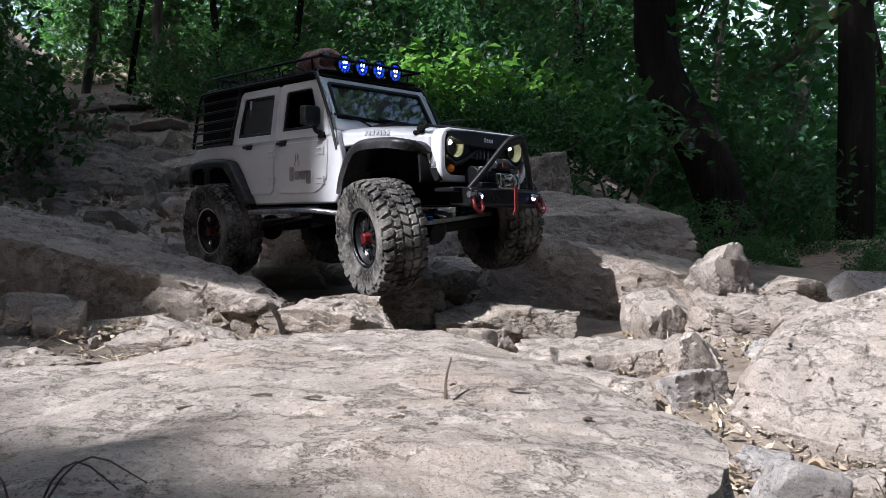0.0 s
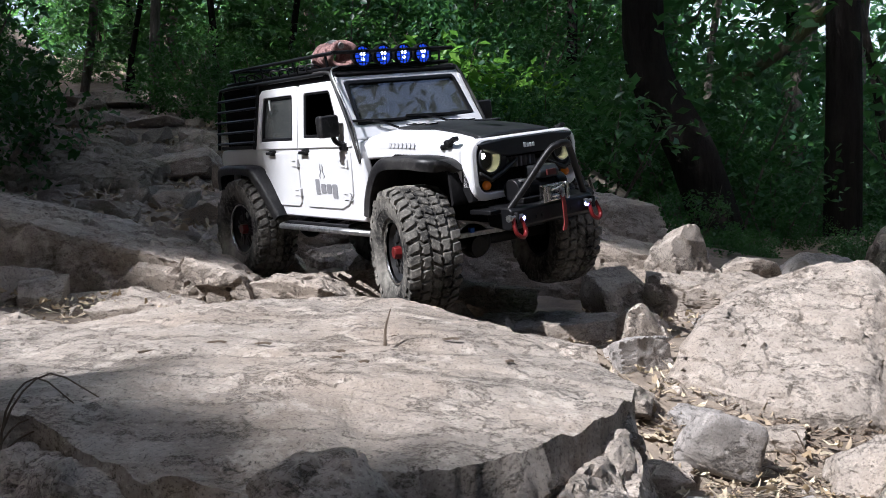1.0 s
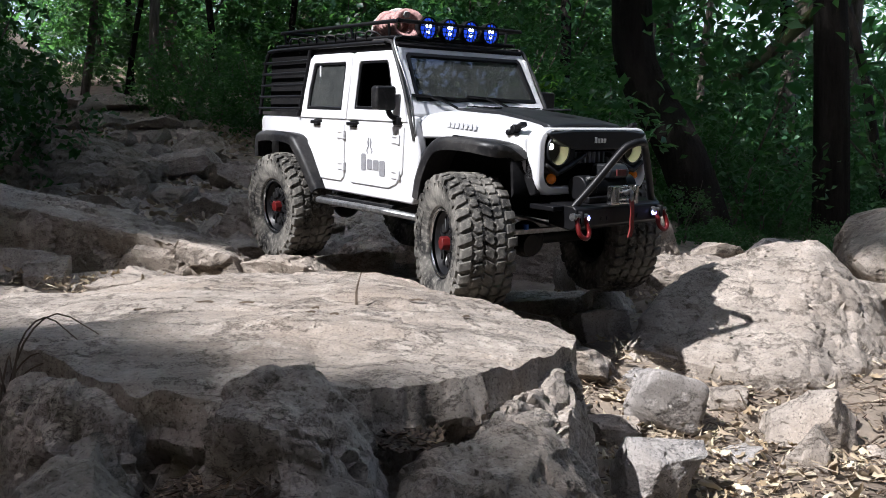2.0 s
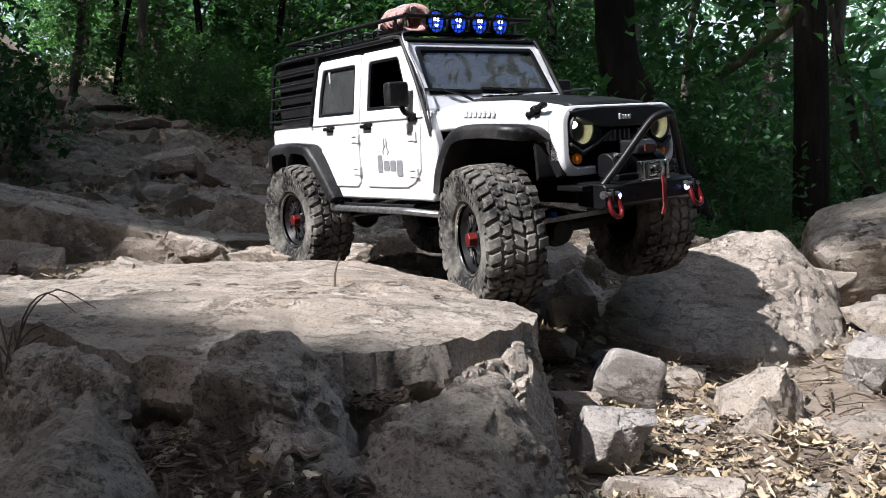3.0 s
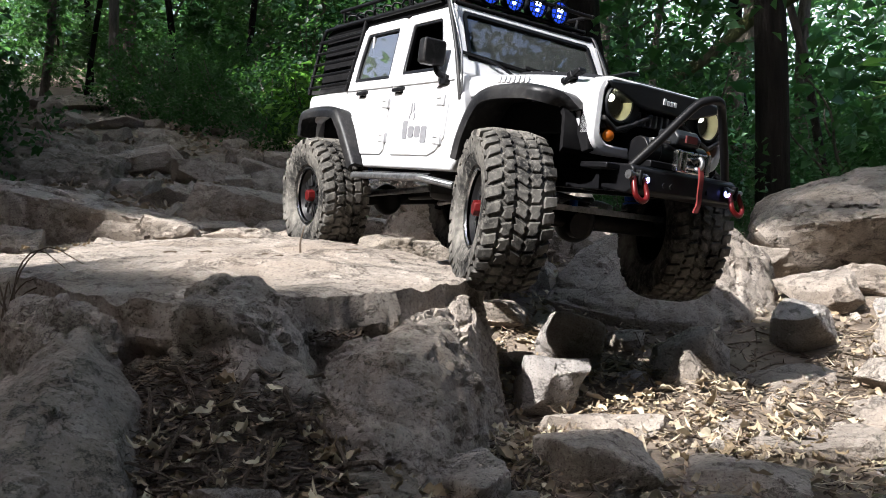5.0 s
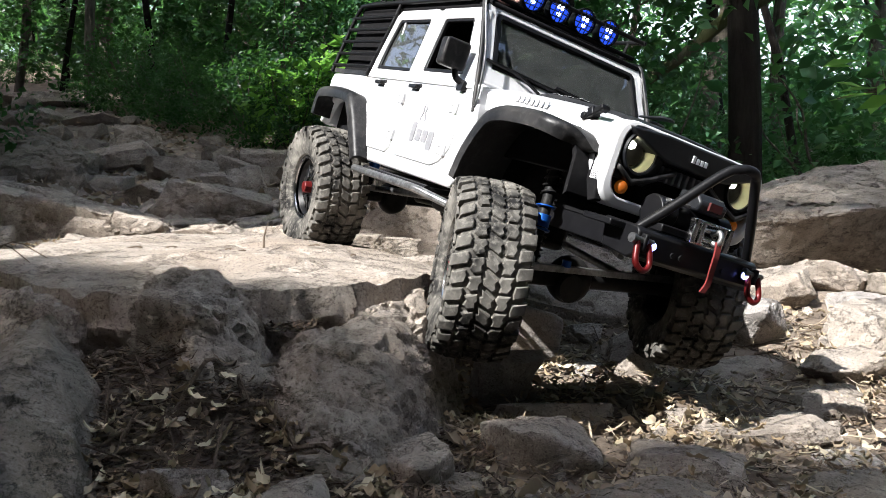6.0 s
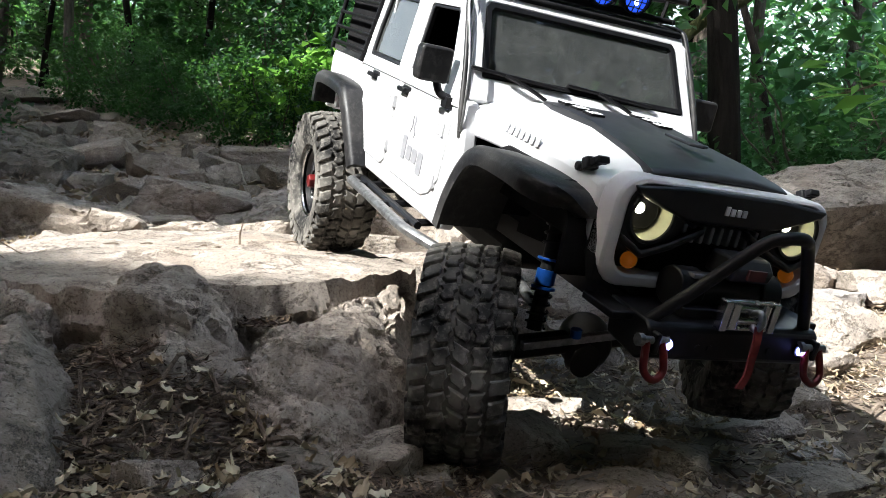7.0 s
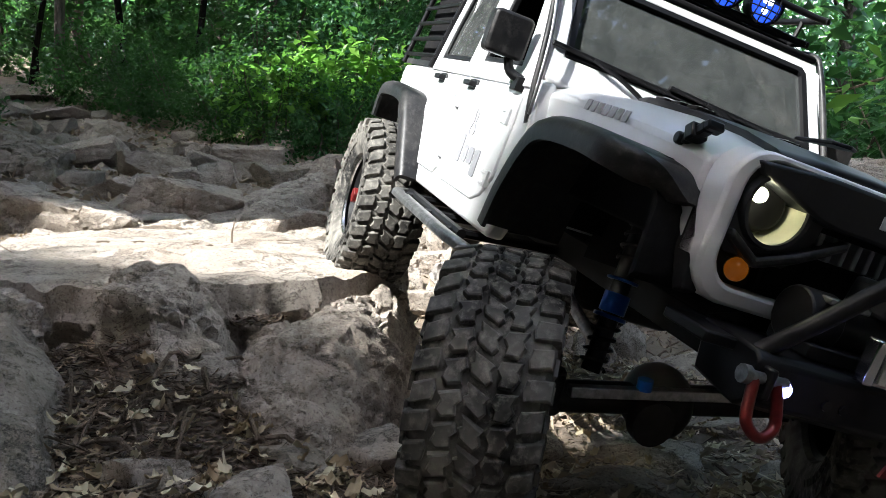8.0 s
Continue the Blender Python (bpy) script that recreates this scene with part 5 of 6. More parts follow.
for y0 in (-0.030, 0.036):
    bm = bmesh.new()
    a, b = screen_point(0.10, (y0 - 0.002) / 0.082), screen_point(0.24, (y0 - 0.030) / 0.082)
    n = Vector((0.87, 0, 0.49)) * 0.002
    tube(bm, [a + n, a.lerp(b, 0.5) + n * 2, b + n * 1.6], 0.0013, 6, 3)
    c, d = screen_point(0.27, (y0 - 0.052) / 0.082), screen_point(0.22, (y0 + 0.012) / 0.082)
    tube(bm, [c + n, d + n], 0.0012, 6)
    tube(bm, [c + n * 0.3, d + n * 0.3], 0.0007, 6)
    part("wiper", bm, BLACK, truck, "black wiper")

# dark cabin inside, roof
bm = bmesh.new()
box(bm, -0.362, -0.105, -0.072, 0.072, 0.098, 0.150)
for x in (-0.150, -0.225):
    for s in (-1, 1):
        box(bm, x - 0.016, x - 0.004, s * 0.036 - 0.018, s * 0.036 + 0.018, 0.15, 0.192)
box(bm, -0.122, -0.100, -0.07, 0.07, 0.150, 0.163)
part("interior", bm, CANVAS, truck, "dark interior with seats", bevel=0.003)
bm = bmesh.new()
prism(bm, [(-0.116, 0.2165), (-0.112, 0.2225), (-0.130, 0.2255), (-0.350, 0.2255), (-0.366, 0.221), (-0.368, 0.2165)], -0.0780, 0.0780)
part("roof", bm, CANVAS, truck, "black soft roof", bevel=0.003)
bm = bmesh.new()
for s in (-1, 1):
    prism(bm, [(-0.278, 0.152), (-0.269, 0.2165), (-0.360, 0.2165), (-0.366, 0.152)], s * 0.0770, s * 0.0790)
box(bm, -0.364, -0.361, -0.077, 0.077, 0.150, 0.217)
part("rear_cover", bm, CANVAS, truck, "black canvas rear cover")


def rear_cage(s):
    bm = bmesh.new()
    y = lambda z: s * (lean_y(z) + 0.002)
    tube(bm, [(-0.280, y(0.153), 0.153), (-0.2715, y(0.2), 0.2), (-0.2695, y(0.22), 0.222)], 0.0021, 8, 3)
    tube(bm, [(-0.370, y(0.153), 0.153), (-0.369, y(0.20), 0.200), (-0.364, y(0.218), 0.2195), (-0.352, y(0.222), 0.2235), (-0.27, y(0.222), 0.2240), (-0.13, y(0.222), 0.2240)], 0.0021, 8, 5)
    part("cage_tube", bm, BLACK, truck, "black tube cage over the rear", angle=60)
    for z in (0.161, 0.1735, 0.186, 0.1985, 0.211):
        bm = bmesh.new()
        tube(bm, [(-0.372, y(z) + s * 0.001, z - 0.001), (-0.276 + (z - 0.153) * 0.12, y(z) + s * 0.001, z)], 0.0015, 6)
        part("cage_slat", bm, BLACK, truck)
    bm = box(bmesh.new(), -0.366, -0.280, min(s * 0.0872, s * 0.0885), max(s * 0.0872, s * 0.0885), 0.1530, 0.1570)
    part("cage_plate", bm, FLARE, truck, "grey lettered plate worn beyond reading")


mirrored(rear_cage)

# bonnet and front
def bonnet_section(x, w, edge, crown, low):
    pts = []
    for k in range(-8, 9):
        t = k / 8
        z = edge + (crown - edge) * (1 - abs(t) ** 2.2)
        if abs(k) == 8:
            z -= 0.003
        pts.append((x, w * (t if abs(k) < 8 else t * 1.012), z))
    return [(x, -w * 1.012, low)] + pts + [(x, w * 1.012, low)]


bm = bmesh.new()
rows = [[bm.verts.new(p) for p in bonnet_section(*r)] for r in ((-0.0840, 0.0800, 0.1560, 0.1650, 0.138), (-0.06, 0.0785, 0.1555, 0.1650, 0.139), (-0.02, 0.0745, 0.1535, 0.1630, 0.139), (0.02, 0.0700, 0.1505, 0.1590, 0.137), (0.038, 0.0680, 0.1490, 0.1560, 0.134), (0.0465, 0.0665, 0.1465, 0.1530, 0.114))]
bridge(bm, rows)
part("bonnet", bm, WHITE, truck, "white bonnet with black centre panel", bevel=0.002, angle=50)
bm = bmesh.new()
rings = []
for x, w, crown in ((-0.0790, 0.036, 0.1665), (-0.060, 0.041, 0.1672), (-0.045, 0.040, 0.1668), (-0.02, 0.037, 0.1648), (0.02, 0.041, 0.1606), (0.044, 0.044, 0.1565), (0.050, 0.044, 0.1545)):
    ring = [bm.verts.new((x, w * t, crown - 0.0062 * abs(w * t / 0.075) ** 2.2 - (0.004 if abs(t) == 1 else 0))) for t in (-1, -0.96, -0.5, 0, 0.5, 0.96, 1)]
    rings.append(ring)
for a, b in zip(rings, rings[1:]):
    for k in range(len(a) - 1):
        bm.faces.new((a[k], a[k + 1], b[k + 1], b[k]))
bonnet_panel = part("bonnet_panel", bm, MATT, truck, "matt black bonnet panel with vents", angle=50)
md = bonnet_panel.modifiers.new("thickness", "SOLIDIFY")
md.thickness = 0.002
for s in (-1, 1):
    for k in range(3):
        cx, cy = -0.066 + 0.013 * k, s * (0.026 - 0.001 * k)
        vent = part("bonnet_vent", prism(bmesh.new(), rounded(0, 0, 0.0048, 0.0052, 0.001), 0, 0.0012), BLACK, bonnet_panel, "black vent with pale mesh", at=pose(cx, cy, 0.1668 - 0.0005 * k, 90, 0, 0))
        for j in range(3):
            bm = box(bmesh.new(), -0.0042, 0.0042, 0.0012, 0.0017, -0.0036 + 0.003 * j, -0.0026 + 0.003 * j)
            part("vent_mesh", bm, LIGHTGREY, vent)
bm = prism(bmesh.new(), [(0.0, 0.0), (0.03, -0.006), (0.034, 0.0), (0.03, 0.006)], 0, 0.0016)
part("bonnet_scoop", bm, MATT, bonnet_panel, at=pose(-0.005, 0, 0.1652, 90, 0, 0), bevel=0.0005)


def bonnet_side(s):
    # the maker's wording is plain grey bars
    for k in range(7):
        bm = box(bmesh.new(), -0.0018, 0.0018, -0.0003, 0.0003, -0.0024, 0.0024)
        part("bonnet_mark", bm, PRINT, truck, "faint grey printed bar", at=pose(-0.038 + k * 0.0052, s * (0.0772 - 0.00046 * k), 0.1515 - 0.0002 * k, 12 * s, 0, -4.5 * s))
    # rubber latch
    bm = bmesh.new()
    turn = Euler((0, radians(-28), 0))
    box(bm, 0.030, 0.043, s * 0.0688 - 0.0022, s * 0.0688 + 0.0022, 0.1485, 0.1525, turn)
    box(bm, 0.0335, 0.0385, s * 0.0690 - 0.0034, s * 0.0690 + 0.0034, 0.1475, 0.1535, turn)
    rod(bm, (0.0295, s * 0.0690 - 0.003, 0.1475), (0.0295, s * 0.0690 + 0.003, 0.1475), 0.0024)
    box(bm, 0.040, 0.0445, s * 0.0675 - 0.0034, s * 0.0675 + 0.0034, 0.1520, 0.1555, turn)
    part("bonnet_latch", bm, BLACK, truck, "black rubber bonnet latch", bevel=0.0008)
    # inner wing behind the grille, coloured black for the shade in the arch
    bm = prism(bmesh.new(), [(-0.078, 0.100), (-0.070, 0.135), (0.045, 0.135), (0.0545, 0.118), (0.058, 0.100), (0.052, 0.098), (0.044, 0.112), (-0.06, 0.112)], s * 0.0600, s * 0.0660)
    part("inner_wing", bm, CANVAS, truck, "", bevel=0.001)
    # black sheet added where the arch is only dark with shade
    bm = prism(bmesh.new(), [(-0.074, 0.084), (-0.070, 0.150), (0.040, 0.146), (0.050, 0.128), (0.052, 0.098), (0.030, 0.090), (-0.02, 0.090)], s * 0.0330, s * 0.0350)
    part("arch_liner", bm, CANVAS, truck, "added black sheet standing for the dark inside the wheel arch")
    # mirror
    bm = bmesh.new()
    prism(bm, rounded(s * 0.1010, 0.1730, 0.0105, 0.0105, 0.003), 0, 0.010)
    bmesh.ops.rotate(bm, verts=bm.verts, cent=(0, 0, 0), matrix=Matrix.Rotation(radians(90), 3, "Z"))
    bmesh.ops.translate(bm, verts=bm.verts, vec=(-0.0975, 0, 0))
    mir = part("mirror", bm, FLARE, truck, "black plastic door mirror", bevel=0.0016)
    bm = bmesh.new()
    tube(bm, [(-0.1015, s * 0.0975, 0.164), (-0.100, s * 0.0945, 0.157), (-0.096, s * 0.0885, 0.1545)], 0.0026, 8, 4)
    box(bm, -0.101, -0.092, s * 0.0890 - 0.0030, s * 0.0890 + 0.0030, 0.1490, 0.1560)
    part("mirror_arm", bm, BLACK, mir, "", bevel=0.0006)
    # riser tube and wire along the screen post
    bm = bmesh.new()
    w = s * (1.0 if s < 0 else 0.972)
    tube(bm, [(-0.074, w * 0.0870, 0.136), (-0.0775, w * 0.0880, 0.150), (-0.090, w * 0.0862, 0.178), (-0.112, w * 0.0835, 0.216), (-0.122, w * 0.0815, 0.2245), (-0.15, w * 0.0805, 0.2255)], 0.0018, 8, 5)
    part("post_tube", bm, FLARE, truck, "grey tube along the windscreen post", angle=60)
    if s > 0:
        return
    bm = bmesh.new()
    tube(bm, [(-0.073, s * 0.0880, 0.140), (-0.0725, s * 0.0885, 0.150), (-0.082, s * 0.0875, 0.180), (-0.110, s * 0.0850, 0.222), (-0.120, s * 0.07, 0.230)], 0.0009, 6, 5)
    part("post_wire", bm, STEEL, truck, "thin grey wire", angle=60)


mirrored(bonnet_side)


def flare(s, path, y_in, widths, name, label):
    """A wing flare: a strip along the arch with a turned-down lip."""
    bm = bmesh.new()
    p = smooth_path([(x, 0, z) for x, z in path], 4)
    cx = sum(q.x for q in p) / len(p)
    c = Vector((cx, 0, 0.075))
    rings = []
    for i, q in enumerate(p):
        d = (p[min(i + 1, len(p) - 1)] - p[max(i - 1, 0)]).normalized()
        nrm = Vector((-d.z, 0, d.x))
        if nrm.dot(q - c) < 0:
            nrm.negate()
        f = i / (len(p) - 1) * 3
        k = min(2, int(f))
        y_out = widths[k] + (widths[k + 1] - widths[k]) * (f - k)
        sec = [(y_in, 0.0), (y_out - 0.004, 0.0015), (y_out - 0.001, -0.0005), (y_out, -0.0035), (y_out - 0.0005, -0.0095), (y_out - 0.0025, -0.0095), (y_out - 0.003, -0.0040), (y_in, -0.0030)]
        rings.append([bm.verts.new(q + nrm * h + Vector((0, s * y, 0))) for y, h in sec])
    bridge(bm, rings)
    return part(name, bm, FLARE, truck, label, angle=45)


mirrored(lambda s: flare(s, [(-0.0610, 0.0885), (-0.0560, 0.108), (-0.0430, 0.130), (-0.0260, 0.1400), (0.0100, 0.1410), (0.0340, 0.1385), (0.0440, 0.1345), (0.0475, 0.1270)], 0.058, (0.1000, 0.1000, 0.0985, 0.0740), "front_flare", "dark grey plastic wing flare"))
mirrored(lambda s: flare(s, [(-0.3560, 0.106), (-0.3560, 0.122), (-0.3440, 0.1335), (-0.2800, 0.1340), (-0.2600, 0.124), (-0.2420, 0.101), (-0.2280, 0.0800)], 0.084, (0.1050, 0.1050, 0.1050, 0.1000), "rear_flare", "dark grey plastic wing flare"))

# black shells and a block added to stand for the dark behind the front wheels
def wheel_liner(s):
    bm = bmesh.new()
    arch = [(0.046, 0.100), (0.044, 0.124), (0.030, 0.140), (-0.030, 0.143), (-0.058, 0.132), (-0.066, 0.100)]
    low = [(x * 0.94, z - 0.003) for x, z in arch]
    y0, y1 = s * 0.036, s * 0.078
    rings = [[bm.verts.new((x, y, z)) for x, z in q] for q, y in ((arch, y0), (arch, y1), (low, y1), (low, y0))]
    for a, b in zip(rings, rings[1:]):
        for k in range(len(a) - 1):
            bm.faces.new((a[k], a[k + 1], b[k + 1], b[k]))
    part("wheel_liner", bm, CANVAS, truck, "added black sheet standing for the dark inside the wheel arch")


mirrored(wheel_liner)
part("engine_bay", box(bmesh.new(), -0.068, 0.052, -0.034, 0.034, 0.090, 0.141), CANVAS, truck, "added black block that closes the view through the engine bay", bevel=0.003)

# grille: white surround, black scowling mask, lamps, slots
def yz(points, x):
    return [(x, y, z) for y, z in points]


outer = rounded(0, 0.1255, 0.0660, 0.0265, 0.013, 5)
inner = rounded(0, 0.1275, 0.0600, 0.0220, 0.011, 5)
grille = part("grille_surround", ring_frame(bmesh.new(), yz(outer, 0.0600), yz(inner, 0.0615), (-0.014, 0, 0)), WHITE, truck, "white grille surround", bevel=0.002)
bm = bmesh.new()
bridge(bm, [[bm.verts.new(p) for p in yz(inner, x)] for x in (0.040, 0.0470)])
mask = part("grille_mask", bm, MATT, grille, "black scowling grille mask", bevel=0.001)
bm = bmesh.new()
top = [(-0.0595, 0.1480), (-0.030, 0.1505), (0.030, 0.1505), (0.0595, 0.1480), (0.0560, 0.1440), (0.0300, 0.1355), (0.0220, 0.1345), (-0.0220, 0.1345), (-0.0300, 0.1355), (-0.0560, 0.1440)]
bridge(bm, [[bm.verts.new(p) for p in yz(top, x)] for x in (0.0465, 0.0640)])
part("grille_brow", bm, MATT, grille, "black brow across the grille", bevel=0.0014)
for s in (-1, 1):
    bm = bmesh.new()
    lid = [(s * 0.0595, 0.1250), (s * 0.0470, 0.1180), (s * 0.0320, 0.1235), (s * 0.0140, 0.1325), (s * 0.0140, 0.1290), (s * 0.0320, 0.1195), (s * 0.0470, 0.1140), (s * 0.0595, 0.1215)]
    bridge(bm, [[bm.verts.new(p) for p in yz(lid, x)] for x in (0.0465, 0.0635)])
    part("lamp_lid", bm, FLARE, grille, "dark grey lower lamp lid", bevel=0.0012)
    n = 32
    hole = [(s * 0.0455 + 0.0121 * math.cos(2 * math.pi * k / n), 0.1345 + 0.0121 * math.sin(2 * math.pi * k / n)) for k in range(n)]
    plate = [(max(-0.0595, min(0.0595, s * 0.0455 + 0.0215 * math.cos(2 * math.pi * k / n))), max(0.1165, min(0.1485, 0.1345 + 0.0215 * math.sin(2 * math.pi * k / n)))) for k in range(n)]
    part("lamp_plate", ring_frame(bmesh.new(), yz(plate, 0.0590), yz(hole, 0.0605), (-0.012, 0, 0)), MATT, grille, "black plate round the lamp")
    cup = bmesh.new()
    prof = [(0.0, 0.0), (0.0, 0.0122), (0.0135, 0.0122), (0.0135, 0.0116), (0.0012, 0.0104), (0.0010, 0.0)]
    lathe(cup, prof, 28)
    cup_ob = part("headlamp", cup, CREAM, grille, "yellowed headlamp cup with a dark lens", at=Matrix.Translation((0.0475, s * 0.0455, 0.1345)) @ Matrix.Rotation(radians(-90), 4, "Z"), angle=40)
    part("lamp_rim", lathe(bmesh.new(), [(0.0110, 0.0118), (0.0150, 0.0116), (0.0152, 0.0130), (0.0110, 0.0142)], 28), MATT, cup_ob)
    part("lamp_lens", rod(bmesh.new(), (0, 0.001, 0), (0, 0.0070, 0), 0.0101, 0.0084, 24), BLACK, cup_ob, "dark lamp lens", bevel=0.001)
    ball = bmesh.new()
    bmesh.ops.create_icosphere(ball, subdivisions=2, radius=0.0027, matrix=Matrix.Translation((0.0072, 0.0118, 0.0030)))
    part("lamp_led", ball, WARMLED, cup_ob, "glowing lamp diode")
    bm = bmesh.new()
    bmesh.ops.create_uvsphere(bm, u_segments=14, v_segments=8, radius=1.0, matrix=Matrix.LocRotScale((0.0590, s * 0.0500, 0.1120), None, (0.004, 0.0042, 0.0042)))
    part("indicator_lamp", bm, AMBER, grille, "amber indicator", angle=60)
for k in range(9):
    y = (k - 4) * 0.0056
    part("grille_slot", box(bmesh.new(), 0.0465, 0.0590, y - 0.0011, y + 0.0011, 0.1235, 0.1325), GREY, grille, bevel=0.0006)
for k in range(4):
    w = (0.0026, 0.0026, 0.0026, 0.0026)[k]
    part("grille_mark", box(bmesh.new(), 0.0638, 0.0647, -0.0068 + k * 0.0036, -0.0068 + k * 0.0036 + w, 0.1400, 0.1446 if k == 0 else 0.1436), LIGHTGREY, grille, "pale raised badge shape", bevel=0.0003)

# bumper, lights, shackles, hoop, winch
bm = bmesh.new()
prism(bm, [(0.056, 0.0940), (0.086, 0.0930), (0.0890, 0.0905), (0.0890, 0.0765), (0.0840, 0.0735), (0.060, 0.0760)], -0.0520, 0.0520)
bumper = part("bumper", bm, BLACK, truck, "black steel front bumper", bevel=0.0012)
for y in (-0.022, -0.015, 0.015, 0.022):
    part("bumper_bolt", rod(bmesh.new(), (0.0885, y, 0.082), (0.0898, y, 0.082), 0.0018, seg=8), DARKMETAL, bumper)
for s in (-1, 1):
    lamp = part("bumper_lamp", rod(bmesh.new(), (0.086, s * 0.0410, 0.0838), (0.0905, s * 0.0410, 0.0838), 0.0036, seg=16), BLACK, bumper, "small blue-white bumper lamp")
    bm = bmesh.new()
    bmesh.ops.create_icosphere(bm, subdivisions=2, radius=0.0027, matrix=Matrix.Translation((0.0903, s * 0.0410, 0.0838)))
    part("lamp_led", bm, BLUELED, lamp, "glowing blue diode")
    bm = bmesh.new()
    y = s * 0.0485
    tube(bm, [(0.0905, y - 0.0042, 0.0850), (0.0930, y - 0.0052, 0.0790), (0.0955, y - 0.0052, 0.0725), (0.0970, y, 0.0690), (0.0955, y + 0.0052, 0.0725), (0.0930, y + 0.0052, 0.0790), (0.0905, y + 0.0042, 0.0850)], 0.0019, 8, 4)
    shackle = part("shackle", bm, RED, bumper, "red bow shackle", angle=60)
    bm = rod(bmesh.new(), (0.0905, y - 0.0085, 0.0855), (0.0905, y + 0.0075, 0.0855), 0.0019, seg=10)
    rod(bm, (0.0905, y - 0.0095, 0.0855), (0.0905, y - 0.0070, 0.0855), 0.0030, seg=10)
    part("shackle_pin", bm, STEEL, shackle, "bare steel pin")
    part("shackle_tab", box(bmesh.new(), 0.085, 0.0935, y - 0.0014, y + 0.0014, 0.0795, 0.0895), BLACK, bumper, bevel=0.0008)
    # wing of the bumper
    part("bumper_wing", box(bmesh.new(), 0.050, 0.076, min(s * 0.050, s * 0.064), max(s * 0.050, s * 0.064), 0.0885, 0.0925), BLACK, bumper, bevel=0.0008)
bm = bmesh.new()
tube(bm, [(0.082, -0.0480, 0.0915), (0.0890, -0.0350, 0.1085), (0.0990, -0.0140, 0.1360), (0.1035, -0.0060, 0.1415), (0.1045, 0.0, 0.1425), (0.1035, 0.0060, 0.1415), (0.0990, 0.0140, 0.1360), (0.0890, 0.0350, 0.1085), (0.082, 0.0480, 0.0915)], 0.0030, 12, 6)
part("bumper_hoop", bm, BLACK, bumper, "black glossy hoop bar above the bumper", angle=60)
bm = bmesh.new()
rod(bm, (0.070, -0.026, 0.1050), (0.070, 0.026, 0.1050), 0.0078, seg=18)
rod(bm, (0.070, -0.0320, 0.1050), (0.070, -0.0180, 0.1050), 0.0098, seg=20)
rod(bm, (0.070, 0.0180, 0.1050), (0.070, 0.0300, 0.1050), 0.0098, seg=20)
box(bm, 0.060, 0.082, -0.030, 0.030, 0.0935, 0.0985)
winch = part("winch", bm, BLACK, truck, "black winch with a grey tie bar", bevel=0.0008)
part("winch_box", prism(bmesh.new(), [(0.060, 0.1120), (0.080, 0.1120), (0.082, 0.1180), (0.077, 0.1235), (0.062, 0.1235)], -0.006, 0.018), MATT, winch, "black control box", bevel=0.0016)
part("winch_plate", box(bmesh.new(), 0.0815, 0.0830, 0.001, 0.012, 0.1145, 0.1195), plain_material("dark_red_plate", (0.07, 0.008, 0.008), 0.6), winch, "small dark red worn plate")
part("winch_bar", box(bmesh.new(), 0.074, 0.079, -0.027, -0.010, 0.1120, 0.1142), STEEL, winch, "bare grey bar", bevel=0.0005)
bm = bmesh.new()
box(bm, 0.0880, 0.0935, -0.0165, -0.0125, 0.0925, 0.1075)
box(bm, 0.0880, 0.0935, 0.0125, 0.0165, 0.0925, 0.1075)
box(bm, 0.0880, 0.0915, -0.0165, 0.0165, 0.0925, 0.0945)
box(bm, 0.0880, 0.0915, -0.0165, 0.0165, 0.1055, 0.1075)
fair = part("fairlead", bm, CHROME, truck, "shiny roller fairlead", bevel=0.0007)
for y in (-0.009, 0.009):
    part("roller", rod(bmesh.new(), (0.0915, y, 0.0940), (0.0915, y, 0.1060), 0.0026), CHROME, fair)
for z in (0.097, 0.103):
    part("roller", rod(bmesh.new(), (0.0895, -0.0125, z), (0.0895, 0.0125, z), 0.0022), CHROME, fair)
bm = bmesh.new()
tube(bm, [(0.0905, 0.002, 0.1010), (0.0960, 0.002, 0.1035), (0.0985, 0.002, 0.0995), (0.0965, 0.0015, 0.0955), (0.0940, 0.001, 0.0965)], 0.0017, 8, 4)
hook = part("winch_hook", bm, STEEL, truck, "steel winch hook", angle=60)
bm = bmesh.new()
p = smooth_path([(0.0975, 0.002, 0.0975), (0.0990, 0.002, 0.0900), (0.0985, 0.003, 0.0800), (0.0980, 0.004, 0.0730), (0.0985, 0.001, 0.0665)], 5)
rings = [[bm.verts.new(q + Vector((dx, dy, 0))) for dx, dy in ((-0.0006, -0.0021), (0.0006, -0.0021), (0.0006, 0.0021), (-0.0006, 0.0021))] for q in p]
bridge(bm, rings)
part("hook_strap", bm, REDCLOTH, hook, "red pull strap")

